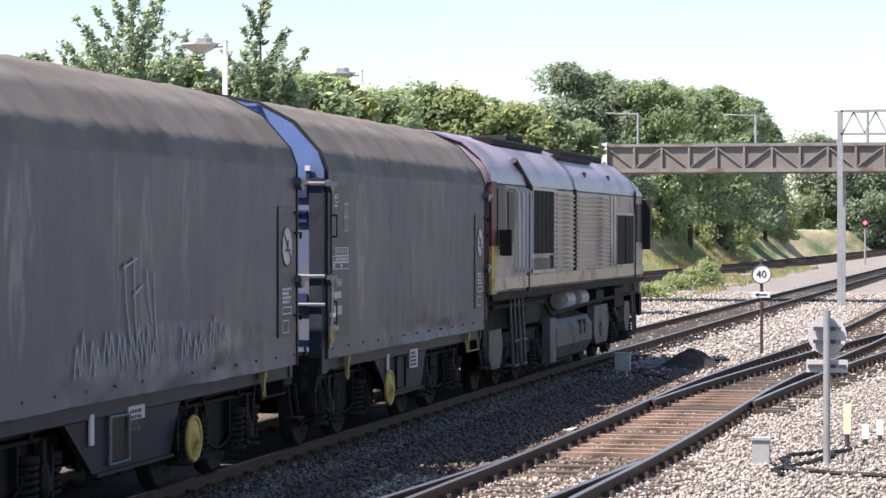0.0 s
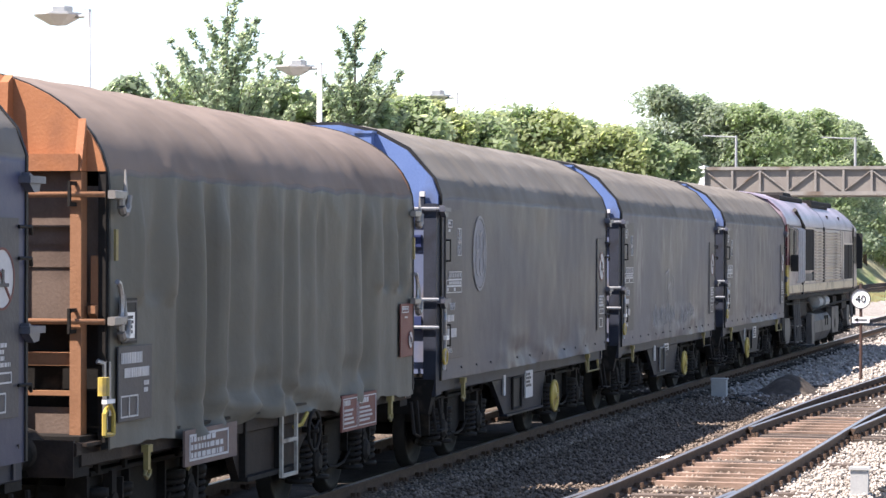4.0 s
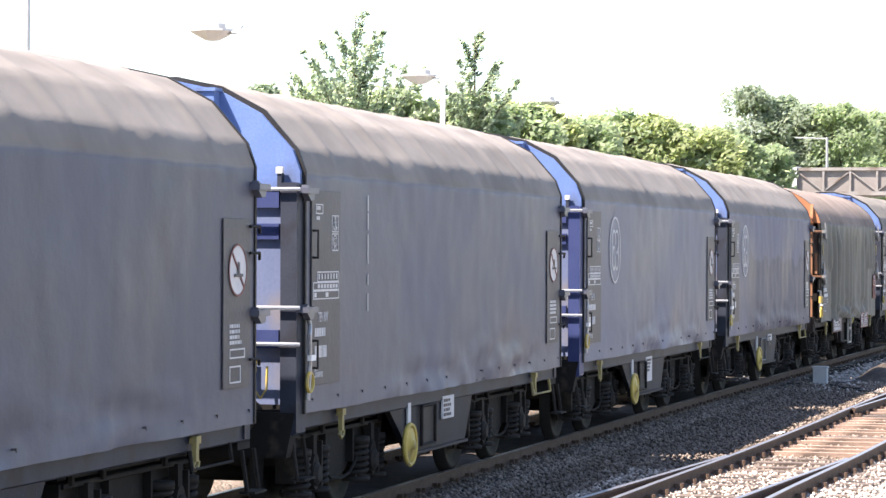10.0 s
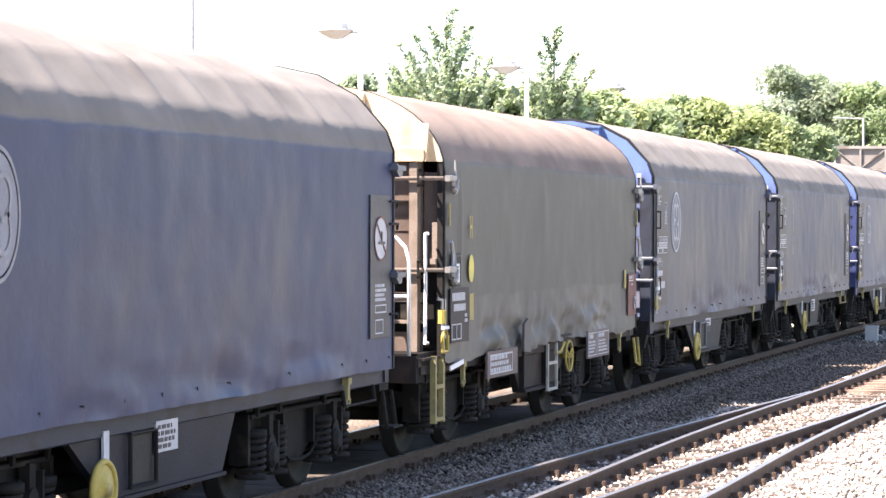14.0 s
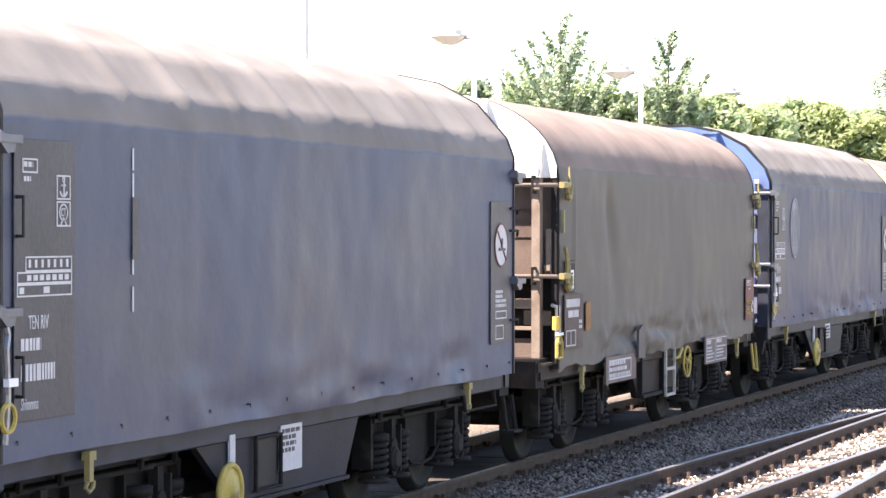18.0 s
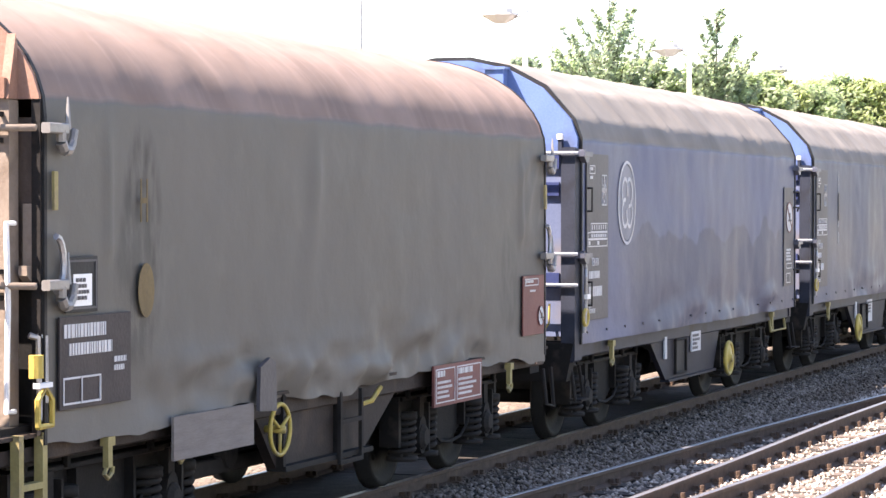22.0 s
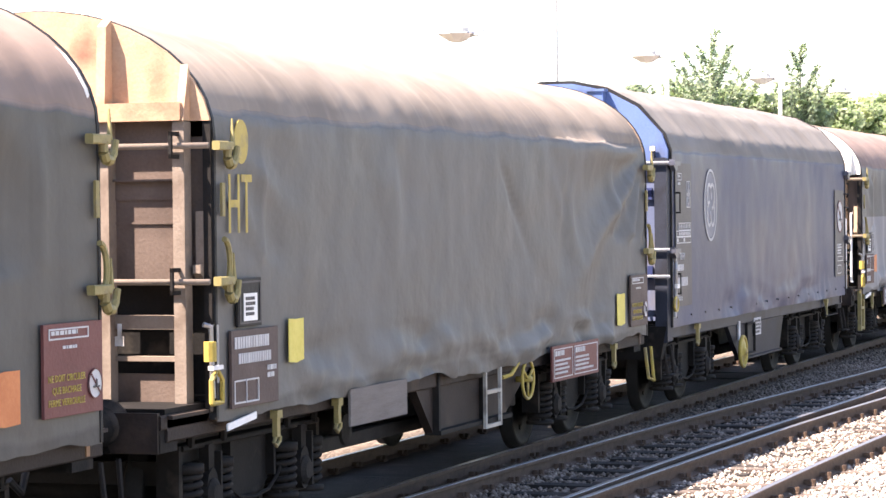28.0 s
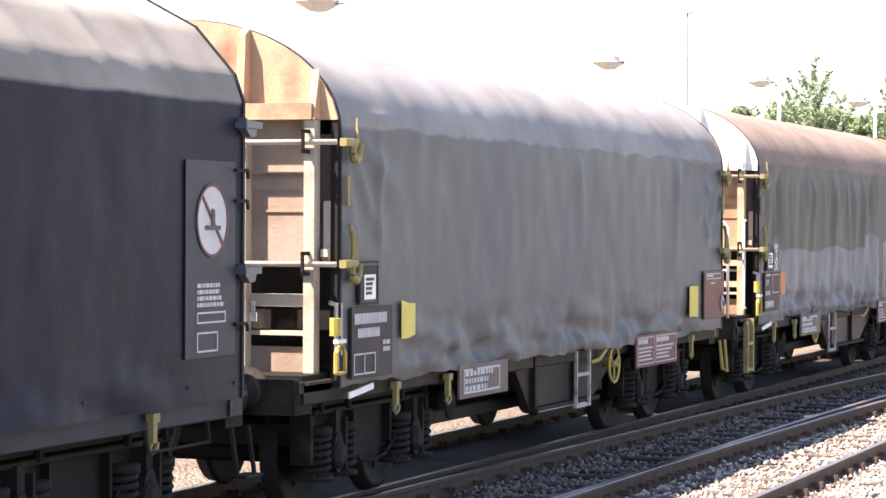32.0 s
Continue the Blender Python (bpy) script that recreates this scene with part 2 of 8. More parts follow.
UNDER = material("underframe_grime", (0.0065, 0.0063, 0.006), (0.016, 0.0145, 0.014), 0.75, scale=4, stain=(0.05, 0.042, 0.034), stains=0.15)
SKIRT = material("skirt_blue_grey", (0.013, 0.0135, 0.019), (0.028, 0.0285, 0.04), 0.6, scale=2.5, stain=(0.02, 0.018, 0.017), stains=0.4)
BROWN = material("wagon_brown", (0.055, 0.034, 0.03), (0.095, 0.057, 0.047), 0.65, scale=2.5, stain=(0.05, 0.04, 0.035), stains=0.4)
REDDISH = material("red_brown_plate", (0.075, 0.038, 0.033), (0.125, 0.065, 0.055), 0.6, scale=2.5, stain=(0.06, 0.045, 0.04), stains=0.35)
MAROON = material("maroon_plate", (0.12, 0.043, 0.041), (0.175, 0.066, 0.06), 0.55, scale=3)
MAUVE = material("faded_maroon_board", (0.12, 0.088, 0.082), (0.18, 0.135, 0.125), 0.6, scale=4)
DULL = material("dull_brown_plate", (0.065, 0.046, 0.043), (0.105, 0.076, 0.07), 0.6, scale=4)
SOOTED = material("sooted_brown_board", (0.03, 0.025, 0.026), (0.055, 0.045, 0.044), 0.6, scale=4)
WOODY = material("grey_board", (0.13, 0.115, 0.105), (0.2, 0.18, 0.165), 0.8, scale=6, stretch=(0.4, 1, 3))
STEEL = material("worn_steel", (0.22, 0.22, 0.23), (0.4, 0.4, 0.41), 0.4, 0.6, scale=8)
YELLOW = material("yellow_paint", (0.33, 0.25, 0.055), (0.47, 0.36, 0.095), 0.5, scale=6, stain=(0.2, 0.17, 0.1), stains=0.3)
SAGE = material("dull_yellow_paint", (0.2, 0.165, 0.065), (0.32, 0.27, 0.12), 0.55, scale=6, stain=(0.16, 0.13, 0.08), stains=0.3)
WHITE = material("white_paint", (0.68, 0.68, 0.67), (0.82, 0.82, 0.81), 0.5, scale=5, stain=(0.4, 0.38, 0.35), stains=0.1)
SAGED = material("cream_ladder_paint", (0.3, 0.285, 0.25), (0.44, 0.42, 0.38), 0.6, scale=6, stain=(0.16, 0.14, 0.12), stains=0.3)
CHALK = material("faded_white", (0.42, 0.42, 0.43), (0.55, 0.55, 0.56), 0.6, scale=9, bump=0.03)
FAINT = material("rubbed_white", (0.17, 0.172, 0.19), (0.33, 0.33, 0.345), 0.6, scale=5, fine=22, bump=0.03)
VEIL = material("worn_pale_field", (0.16, 0.166, 0.195), (0.25, 0.256, 0.285), 0.6, scale=3, bump=0.03)
BLACK = material("black_rubber", (0.012, 0.012, 0.013), (0.03, 0.03, 0.03), 0.6)
ORANGE = material("orange_patch", (0.5, 0.16, 0.06), (0.62, 0.24, 0.1), 0.6, scale=5)
CANARY = material("canary_patch", (0.56, 0.47, 0.1), (0.7, 0.6, 0.17), 0.6, scale=5)
ENDS = {
    "orange": material("orange_end", (0.27, 0.105, 0.047), (0.36, 0.16, 0.078), 0.6, scale=2.5, stain=(0.2, 0.09, 0.05), stains=0.3),
    "cream": material("cream_end", (0.55, 0.40, 0.24), (0.68, 0.52, 0.33), 0.6, scale=2.5, stain=(0.3, 0.19, 0.12), stains=0.3),
    "white": material("white_end", (0.66, 0.63, 0.58), (0.8, 0.78, 0.74), 0.6, scale=2.5, stain=(0.45, 0.36, 0.28), stains=0.15),
    "rust": material("rust_brown_end", (0.2, 0.11, 0.08), (0.3, 0.18, 0.135), 0.6, scale=2.5, stain=(0.16, 0.08, 0.05), stains=0.3),
    "tan": material("tan_end", (0.40, 0.24, 0.15), (0.55, 0.37, 0.24), 0.6, scale=2.5, stain=(0.22, 0.12, 0.08), stains=0.35),
}
DUN = material("dun_steel", (0.105, 0.078, 0.064), (0.16, 0.12, 0.1), 0.65, scale=2.5, stain=(0.075, 0.055, 0.046), stains=0.35)
DUN_POST = material("pale_dun_post", (0.17, 0.135, 0.108), (0.26, 0.21, 0.17), 0.65, scale=3, stain=(0.11, 0.08, 0.06), stains=0.35)
RUSSET = material("russet_steel", (0.16, 0.098, 0.07), (0.24, 0.155, 0.115), 0.65, scale=2.5, stain=(0.1, 0.06, 0.045), stains=0.35)
TANNED = material("tan_steel", (0.3, 0.19, 0.12), (0.42, 0.28, 0.18), 0.6, scale=2, stain=(0.24, 0.13, 0.07), stains=0.35)
TAN_POST = material("pale_tan_post", (0.36, 0.27, 0.18), (0.5, 0.38, 0.27), 0.6, scale=3, stain=(0.24, 0.15, 0.09), stains=0.3)
RUST_POST = material("rust_orange_post", (0.2, 0.1, 0.055), (0.29, 0.15, 0.085), 0.6, scale=3)
CREAM_POST = material("pale_cream_post", (0.36, 0.31, 0.25), (0.49, 0.435, 0.36), 0.6, scale=3, stain=(0.28, 0.2, 0.14), stains=0.3)
SALLOW = material("pale_sallow_steel", (0.27, 0.215, 0.17), (0.38, 0.315, 0.26), 0.6, scale=2, stain=(0.24, 0.16, 0.11), stains=0.35)
END_STEEL = {4: (RUST_POST, DUN), 9: (DUN_POST, DUN), 11: (DUN_POST, DUN), 14: (DUN_POST, RUSSET), 15: (TAN_POST, TANNED), 17: (DUN_POST, DUN), 18: (TAN_POST, TANNED), 19: (CREAM_POST, SALLOW)}
RAIL = material("rusty_rail", (0.055, 0.036, 0.027), (0.125, 0.083, 0.058), 0.8, scale=8)
SHINY = material("polished_rail", (0.26, 0.25, 0.25), (0.4, 0.39, 0.39), 0.34, 0.8, scale=6, bump=0.03)
TIMBER = material("sleeper_timber", (0.032, 0.027, 0.023), (0.075, 0.061, 0.05), 0.85, scale=3, stretch=(2, 0.4, 1), stain=(0.11, 0.083, 0.064), stains=0.15)
# darker copy of the sleeper timber: shade on these tracks put into its colour
DARK_TIMBER = material("shaded_timber", (0.022, 0.019, 0.017), (0.05, 0.043, 0.037), 0.85, scale=3)
CONCRETE = material("concrete", (0.36, 0.34, 0.31), (0.5, 0.47, 0.43), 0.85, scale=2)
GREYBOX = material("grey_cabinet", (0.3, 0.31, 0.31), (0.4, 0.41, 0.41), 0.6, scale=5)
GALV = material("galvanised", (0.24, 0.25, 0.26), (0.34, 0.355, 0.36), 0.55, 0.2, scale=4)
GIRDER = material("bridge_paint", (0.17, 0.16, 0.148), (0.26, 0.245, 0.23), 0.7, scale=1.5, stain=(0.12, 0.09, 0.07), stains=0.3)
BARK = material("bark", (0.06, 0.045, 0.035), (0.12, 0.095, 0.07), 0.9, scale=5)
# leaf colours paled and greyed: distance haze is put into them
TREE_A = leaf_material("hazed_leaves", (0.208, 0.256, 0.203), (0.390, 0.451, 0.371))
TREE_B = leaf_material("fresh_leaves", (0.230, 0.287, 0.189), (0.402, 0.483, 0.317))
TREE_C = leaf_material("yellow_green_leaves", (0.253, 0.297, 0.162), (0.418, 0.470, 0.270))
TREE_D = leaf_material("blue_green_needles", (0.218, 0.270, 0.210), (0.406, 0.480, 0.378))
GRASS = leaf_material("dry_grass_blades", (0.28, 0.23, 0.12), (0.5, 0.42, 0.24))

# ---- geometry helpers ----


class Geo:
    """Collects corners and faces for one mesh."""

    def __init__(self):
        self.v, self.f = [], []

    def add(self, v, f):
        k = len(self.v)
        self.v += [tuple(p) for p in v]
        self.f += [tuple(i + k for i in q) for q in f]
        return self

    def box(self, x0, x1, y0, y1, z0, z1, c=0.0):
        """A box, with its four long top and bottom edges cut by c."""
        if c <= 0:
            v = [(x, y, z) for x in (x0, x1) for y in (y0, y1) for z in (z0, z1)]
            return self.add(v, [(0, 1, 3, 2), (4, 6, 7, 5), (0, 4, 5, 1), (2, 3, 7, 6), (0, 2, 6, 4), (1, 5, 7, 3)])
        p = [(y0 + c, z0), (y1 - c, z0), (y1, z0 + c), (y1, z1 - c), (y1 - c, z1), (y0 + c, z1), (y0, z1 - c), (y0, z0 + c)]
        return self.prism(p, x0, x1, "x")

    def prism(self, p, a, b, axis="x"):
        """A flat outline p pushed from a to b along an axis; p is (y, z), (x, z) or (x, y)."""
        k = len(p)
        put = {"x": lambda q, s: (s, q[0], q[1]), "y": lambda q, s: (q[0], s, q[1]), "z": lambda q, s: (q[0], q[1], s)}[axis]
        v = [put(q, a) for q in p] + [put(q, b) for q in p]
        f = [tuple(range(k))[::-1], tuple(range(k, 2 * k))] + [(i, (i + 1) % k, k + (i + 1) % k, k + i) for i in range(k)]
        return self.add(v, f)

    def rod(self, p, q, r, n=8, r2=None):
        p, q = Vector(p), Vector(q)
        r2 = r if r2 is None else r2
        w = (q - p).normalized()
        a = w.orthogonal().normalized()
        b = w.cross(a)
        ring = [(math.cos(2 * math.pi * i / n), math.sin(2 * math.pi * i / n)) for i in range(n)]
        v = [p + r * (c * a + s * b) for c, s in ring] + [q + r2 * (c * a + s * b) for c, s in ring]
        return self.add(v, [tuple(range(n))[::-1], tuple(range(n, 2 * n))] + [(i, (i + 1) % n, n + (i + 1) % n, n + i) for i in range(n)])

    def tube(self, pts, r, n=6):
        """One unbroken round bar along points."""
        pts = [Vector(p) for p in pts]
        v, f, a = [], [], None
        for i, p in enumerate(pts):
            d0 = (p - pts[i - 1]).normalized() if i else None
            d1 = (pts[i + 1] - p).normalized() if i < len(pts) - 1 else None
            w = d1 if d0 is None else d0 if d1 is None else (d0 + d1).normalized()
            a = w.orthogonal().normalized() if a is None else (a - w * a.dot(w)).normalized()
            b = w.cross(a)
            v += [p + r * (math.cos(2 * math.pi * k / n) * a + math.sin(2 * math.pi * k / n) * b) for k in range(n)]
        m = len(pts)
        f = [(i * n + k, i * n + (k + 1) % n, (i + 1) * n + (k + 1) % n, (i + 1) * n + k) for i in range(m - 1) for k in range(n)]
        return self.add(v, f + [tuple(range(n))[::-1], tuple(range((m - 1) * n, m * n))])

    def lathe(self, prof, axis="y", n=20, at=(0, 0, 0)):
        """Turns a profile of (along, radius) round an axis."""
        v, f = [], []
        for h, r in prof:
            for i in range(n):
                c, s = r * math.cos(2 * math.pi * i / n), r * math.sin(2 * math.pi * i / n)
                p = {"y": (c, h, s), "x": (h, c, s), "z": (c, s, h)}[axis]
                v.append((p[0] + at[0], p[1] + at[1], p[2] + at[2]))
        for j in range(len(prof) - 1):
            for i in range(n):
                k = (i + 1) % n
                f.append((j * n + i, j * n + k, (j + 1) * n + k, (j + 1) * n + i))
        return self.add(v, f)

    def ring(self, centre, r, w, axis="y", n=20):
        """A round-section hoop."""
        v, f, m = [], [], 6
        for i in range(n):
            a = 2 * math.pi * i / n
            for j in range(m):
                b = 2 * math.pi * j / m
                h, q = w * math.sin(b), r + w * math.cos(b)
                c, s = q * math.cos(a), q * math.sin(a)
                p = {"y": (c, h, s), "x": (h, c, s), "z": (c, s, h)}[axis]
                v.append(tuple(p[k] + centre[k] for k in range(3)))
        for i in range(n):
            for j in range(m):
                f.append((i * m + j, i * m + (j + 1) % m, ((i + 1) % n) * m + (j + 1) % m, ((i + 1) % n) * m + j))
        return self.add(v, f)

    def mesh(self, name, smooth=False):
        me = bpy.data.meshes.new(name)
        me.from_pydata(self.v, [], self.f)
        bm = bmesh.new()
        bm.from_mesh(me)
        bmesh.ops.recalc_face_normals(bm, faces=bm.faces)
        bm.to_mesh(me)
        bm.free()
        if smooth:
            me.polygons.foreach_set("use_smooth", [True] * len(me.polygons))
        me.update()
        return me


def part(name, geo, mat, parent=None, label="", at=None, smooth=False):
    """Links one mesh object under a thing or part; geo is a Geo or a mesh that is shared."""
    me = geo if isinstance(geo, bpy.types.Mesh) else geo.mesh(name, smooth)
    if not me.materials:
        me.materials.append(mat)
    ob = new(name, me)
    ob.parent = parent
    if at is not None:
        ob.matrix_basis = at if isinstance(at, Matrix) else Matrix.Translation(at)
    if label:
        ob["label"] = label
    return ob


SHARED = {}


def shared(key, build, mat, smooth=False):
    """A mesh that alike parts share."""
    if key not in SHARED:
        SHARED[key] = build().mesh(key, smooth)
        SHARED[key].materials.append(mat)
    return SHARED[key]


def smoothstep(x):
    x = min(1.0, max(0.0, x))
    return x * x * (3 - 2 * x)


# ---- plan: the train's line and its run ----
TRAIN = [(0, 51.54), (1, 57.62), (2, 63.45), (5, 81.57), (6, 87.64), (7, 93.33), (8, 98.92), (9, 103.73), (10, 108.33), (11, 112.71), (12, 117.32), (13, 122.48), (16, 140.46), (17, 146.43), (18, 152.35), (19, 158.28), (20, 164.28), (21, 170.11), (22, 175.46), (23, 180.26), (24, 184.78), (27, 197.31), (28, 202.09), (29, 207.49), (30, 212.85), (31, 218.72), (32, 224.23)]
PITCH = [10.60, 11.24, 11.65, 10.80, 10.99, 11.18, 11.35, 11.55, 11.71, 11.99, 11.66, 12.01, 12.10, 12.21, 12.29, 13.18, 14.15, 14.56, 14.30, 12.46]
LINE_Y = 8.9
HALF = 1.4


def line_y(x):
    """The middle of the train's track: straight, then bending gently away to the near side."""
    if x < 30:
        return LINE_Y
    if x < 70:
        return LINE_Y - 0.02 * (x - 30) ** 2 / 80
    return LINE_Y - 0.4 - 0.02 * (x - 70)


def run(t):
    """How far the train's leading coupling has come at t seconds: a smooth curve through TRAIN."""
    ts, ss = [p[0] for p in TRAIN], [p[1] for p in TRAIN]
    i = min(len(ts) - 2, max(0, sum(1 for q in ts if q <= t) - 1))

    def slope(j):
        if j == 0 or j == len(ts) - 1:
            k = min(j, len(ts) - 2)
            return (ss[k + 1] - ss[k]) / (ts[k + 1] - ts[k])
        return (ss[j + 1] - ss[j - 1]) / (ts[j + 1] - ts[j - 1])
    h = ts[i + 1] - ts[i]
    u = (t - ts[i]) / h
    return (ss[i] * (1 + 2 * u) * (1 - u) ** 2 + h * slope(i) * u * (1 - u) ** 2
            + ss[i + 1] * u * u * (3 - 2 * u) + h * slope(i + 1) * u * u * (u - 1))


VEHICLES = []   # (thing, tail offset, length)
WHEELSETS = []  # (wheelset, its place, radius)

# ---- ground, ballast and tracks ----
GROUND = -0.2


def ballast_material():
    m = MATS["ballast"] = bpy.data.materials.new("ballast")
    m.use_nodes = True
    n, l = m.node_tree.nodes, m.node_tree.links
    bsdf = n["Principled BSDF"]
    co = n.new("ShaderNodeTexCoord")
    vor = n.new("ShaderNodeTexVoronoi")
    vor.inputs["Scale"].default_value = 22
    l.new(co.outputs["Object"], vor.inputs["Vector"])
    big = n.new("ShaderNodeTexNoise")
    big.inputs["Scale"].default_value, big.inputs["Detail"].default_value = 0.5, 6
    l.new(co.outputs["Object"], big.inputs[0])
    sep = n.new("ShaderNodeSeparateColor")
    l.new(vor.outputs["Color"], sep.inputs[0])
    x = n.new("ShaderNodeMix")
    x.data_type = "RGBA"
    x.inputs[6].default_value, x.inputs[7].default_value = (0.18, 0.165, 0.148, 1), (0.42, 0.395, 0.365, 1)
    l.new(sep.outputs[0], x.inputs[0])
    r = n.new("ShaderNodeMapRange")
    r.inputs[1].default_value, r.inputs[2].default_value, r.inputs[4].default_value = 0.45, 0.7, 0.42
    l.new(big.outputs[0], r.inputs[0])
    y = n.new("ShaderNodeMix")
    y.data_type = "RGBA"
    y.inputs[7].default_value = (0.2, 0.15, 0.11, 1)
    l.new(r.outputs[0], y.inputs[0])
    l.new(x.outputs[2], y.inputs[6])
    # brake dust and oily dirt along the train's side and in the turnout
    pos = n.new("ShaderNodeSeparateXYZ")
    l.new(co.outputs["Object"], pos.inputs[0])
    lean = n.new("ShaderNodeMath")
    lean.operation = "MULTIPLY_ADD"
    lean.inputs[1].default_value = 0.05
    l.new(pos.outputs["X"], lean.inputs[0])
    l.new(pos.outputs["Y"], lean.inputs[2])
    strips = []
    for v, a, b in ((pos.outputs["Y"], 4.5, 5.1), (lean.outputs[0], 6.0, 6.4), (pos.outputs["X"], 38.0, 42.0), (pos.outputs["X"], 66.0, 60.0)):
        q = n.new("ShaderNodeMapRange")
        q.inputs[1].default_value, q.inputs[2].default_value = a, b
        l.new(v, q.inputs[0])
        strips.append(q.outputs[0])
    m1, m2, m3 = (n.new("ShaderNodeMath") for i in range(3))
    m1.operation, m2.operation, m3.operation = "MULTIPLY", "MAXIMUM", "MULTIPLY"
    l.new(strips[1], m1.inputs[0])
    l.new(strips[2], m1.inputs[1])
    l.new(m1.outputs[0], m2.inputs[0])
    l.new(strips[0], m2.inputs[1])
    l.new(m2.outputs[0], m3.inputs[0])
    l.new(strips[3], m3.inputs[1])
    grime = n.new("ShaderNodeMix")
    grime.data_type = "RGBA"
    grime.blend_type = "MULTIPLY"
    grime.inputs[7].default_value = (0.62, 0.54, 0.46, 1)
    l.new(m3.outputs[0], grime.inputs[0])
    l.new(y.outputs[2], grime.inputs[6])
    # band below the train, near black: oily dirt plus its shade in the colour
    under_train_shade, clean = n.new("ShaderNodeMapRange"), n.new("ShaderNodeMapRange")
    under_train_shade.inputs[1].default_value, under_train_shade.inputs[2].default_value = 7.2, 7.7
    clean.inputs[1].default_value, clean.inputs[2].default_value = 10.7, 10.2
    l.new(pos.outputs["Y"], under_train_shade.inputs[0])
    l.new(pos.outputs["Y"], clean.inputs[0])
    m4, m5 = n.new("ShaderNodeMath"), n.new("ShaderNodeMath")
    m4.operation = m5.operation = "MULTIPLY"
    l.new(under_train_shade.outputs[0], m5.inputs[0])
    l.new(clean.outputs[0], m5.inputs[1])
    l.new(m5.outputs[0], m4.inputs[0])
    l.new(strips[3], m4.inputs[1])
    black = n.new("ShaderNodeMix")
    black.data_type = "RGBA"
    black.blend_type = "MULTIPLY"
    black.inputs[7].default_value = (0.28, 0.25, 0.23, 1)
    l.new(m4.outputs[0], black.inputs[0])
    l.new(grime.outputs[2], black.inputs[6])
    l.new(black.outputs[2], bsdf.inputs["Base Color"])
    bsdf.inputs["Roughness"].default_value = 0.9
    bsdf.inputs["Specular IOR Level"].default_value = 0.2
    b = n.new("ShaderNodeBump")
    b.invert = True
    b.inputs["Strength"].default_value, b.inputs["Distance"].default_value = 1.0, 0.06
    l.new(vor.outputs["Distance"], b.inputs["Height"])
    l.new(b.outputs[0], bsdf.inputs["Normal"])
    return m


def stone_material(name, f):
    """Crushed stone; f tells how dirty its colours are."""
    m = MATS[name] = bpy.data.materials.new(name)
    m.use_nodes = True
    n, l = m.node_tree.nodes, m.node_tree.links
    geo = n.new("ShaderNodeNewGeometry")
    ramp = n.new("ShaderNodeValToRGB")
    ramp.color_ramp.elements[0].color, ramp.color_ramp.elements[1].color = (0.12 * f[0], 0.105 * f[1], 0.092 * f[2], 1), (0.45 * f[0], 0.42 * f[1], 0.39 * f[2], 1)
    mid = ramp.color_ramp.elements.new(0.45)
    mid.color = (0.28 * f[0], 0.255 * f[1], 0.232 * f[2], 1)
    l.new(geo.outputs["Random Per Island"], ramp.inputs[0])
    l.new(ramp.outputs[0], n["Principled BSDF"].inputs["Base Color"])
    n["Principled BSDF"].inputs["Roughness"].default_value = 0.85
    n["Principled BSDF"].inputs["Specular IOR Level"].default_value = 0.2
    return m


EARTH = material("earth_and_weeds", (0.13, 0.11, 0.06), (0.27, 0.22, 0.13), 0.95, scale=0.12, fine=3, stain=(0.09, 0.12, 0.04), stains=0.4)
BALLAST, STONE, GRIMY = ballast_material(), stone_material("stone", (1.12, 1.1, 1.07)), stone_material("grimy_stone", (0.68, 0.61, 0.55))
RUSTY = stone_material("rust_dusted_stone", (1.15, 1.08, 1.0))
# oily dirt and the shade beside the rail in one dark colour
OILY_SHADED = stone_material("oily_shaded_stone", (0.45, 0.39, 0.34))

g = Geo()
g.add([(-3000, -3000, -0.6), (4000, -3000, -0.6), (4000, 4000, -0.6), (-3000, 4000, -0.6)], [(0, 1, 2, 3)])
ground = tagged(part("ground", g, EARTH), "dry earth with grass and weeds beside the railway", "ground", kind="structure")


def rough_bed(x0, x1, y0, y1, nx, ny, z, amp, seed):
    g = Geo()
    v = []
    for i in range(nx + 1):
        for j in range(ny + 1):
            x, y = x0 + (x1 - x0) * i / nx, y0 + (y1 - y0) * j / ny
            edge = min(1.0, (y - y0) / 1.2, (y1 - y) / 1.2)
            h = z + amp * noise.noise((x * 0.7, y * 0.9, seed)) + 0.5 * amp * noise.noise((x * 2.3, y * 2.7, seed))
            v.append((x, y, h - (1 - edge) * 0.45))
    f = [(i * (ny + 1) + j, (i + 1) * (ny + 1) + j, (i + 1) * (ny + 1) + j + 1, i * (ny + 1) + j + 1) for i in range(nx) for j in range(ny)]
    return g.add(v, f)


bed = tagged(part("ballast_bed", rough_bed(-160, 430, -16, 25, 440, 74, GROUND, 0.035, 3), BALLAST, smooth=True),
             "pale grey crushed stone ballast under the tracks", "ballast", kind="structure")


def spread(pts, x):
    """A smooth line through (x, y) pairs."""
    xs, ys = [p[0] for p in pts], [p[1] for p in pts]
    i = min(len(xs) - 2, max(0, sum(1 for q in xs if q <= x) - 1))
    def s(j):
        a, b = max(0, j - 1), min(len(xs) - 1, j + 1)
        return (ys[b] - ys[a]) / (xs[b] - xs[a])
    h = xs[i + 1] - xs[i]
    u = (x - xs[i]) / h
    if u < 0:
        return ys[i] + s(0) * (x - xs[0])
    return ys[i] * (1 + 2 * u) * (1 - u) ** 2 + h * s(i) * u * (1 - u) ** 2 + ys[i + 1] * u * u * (3 - 2 * u) + h * s(i + 1) * u * u * (u - 1)


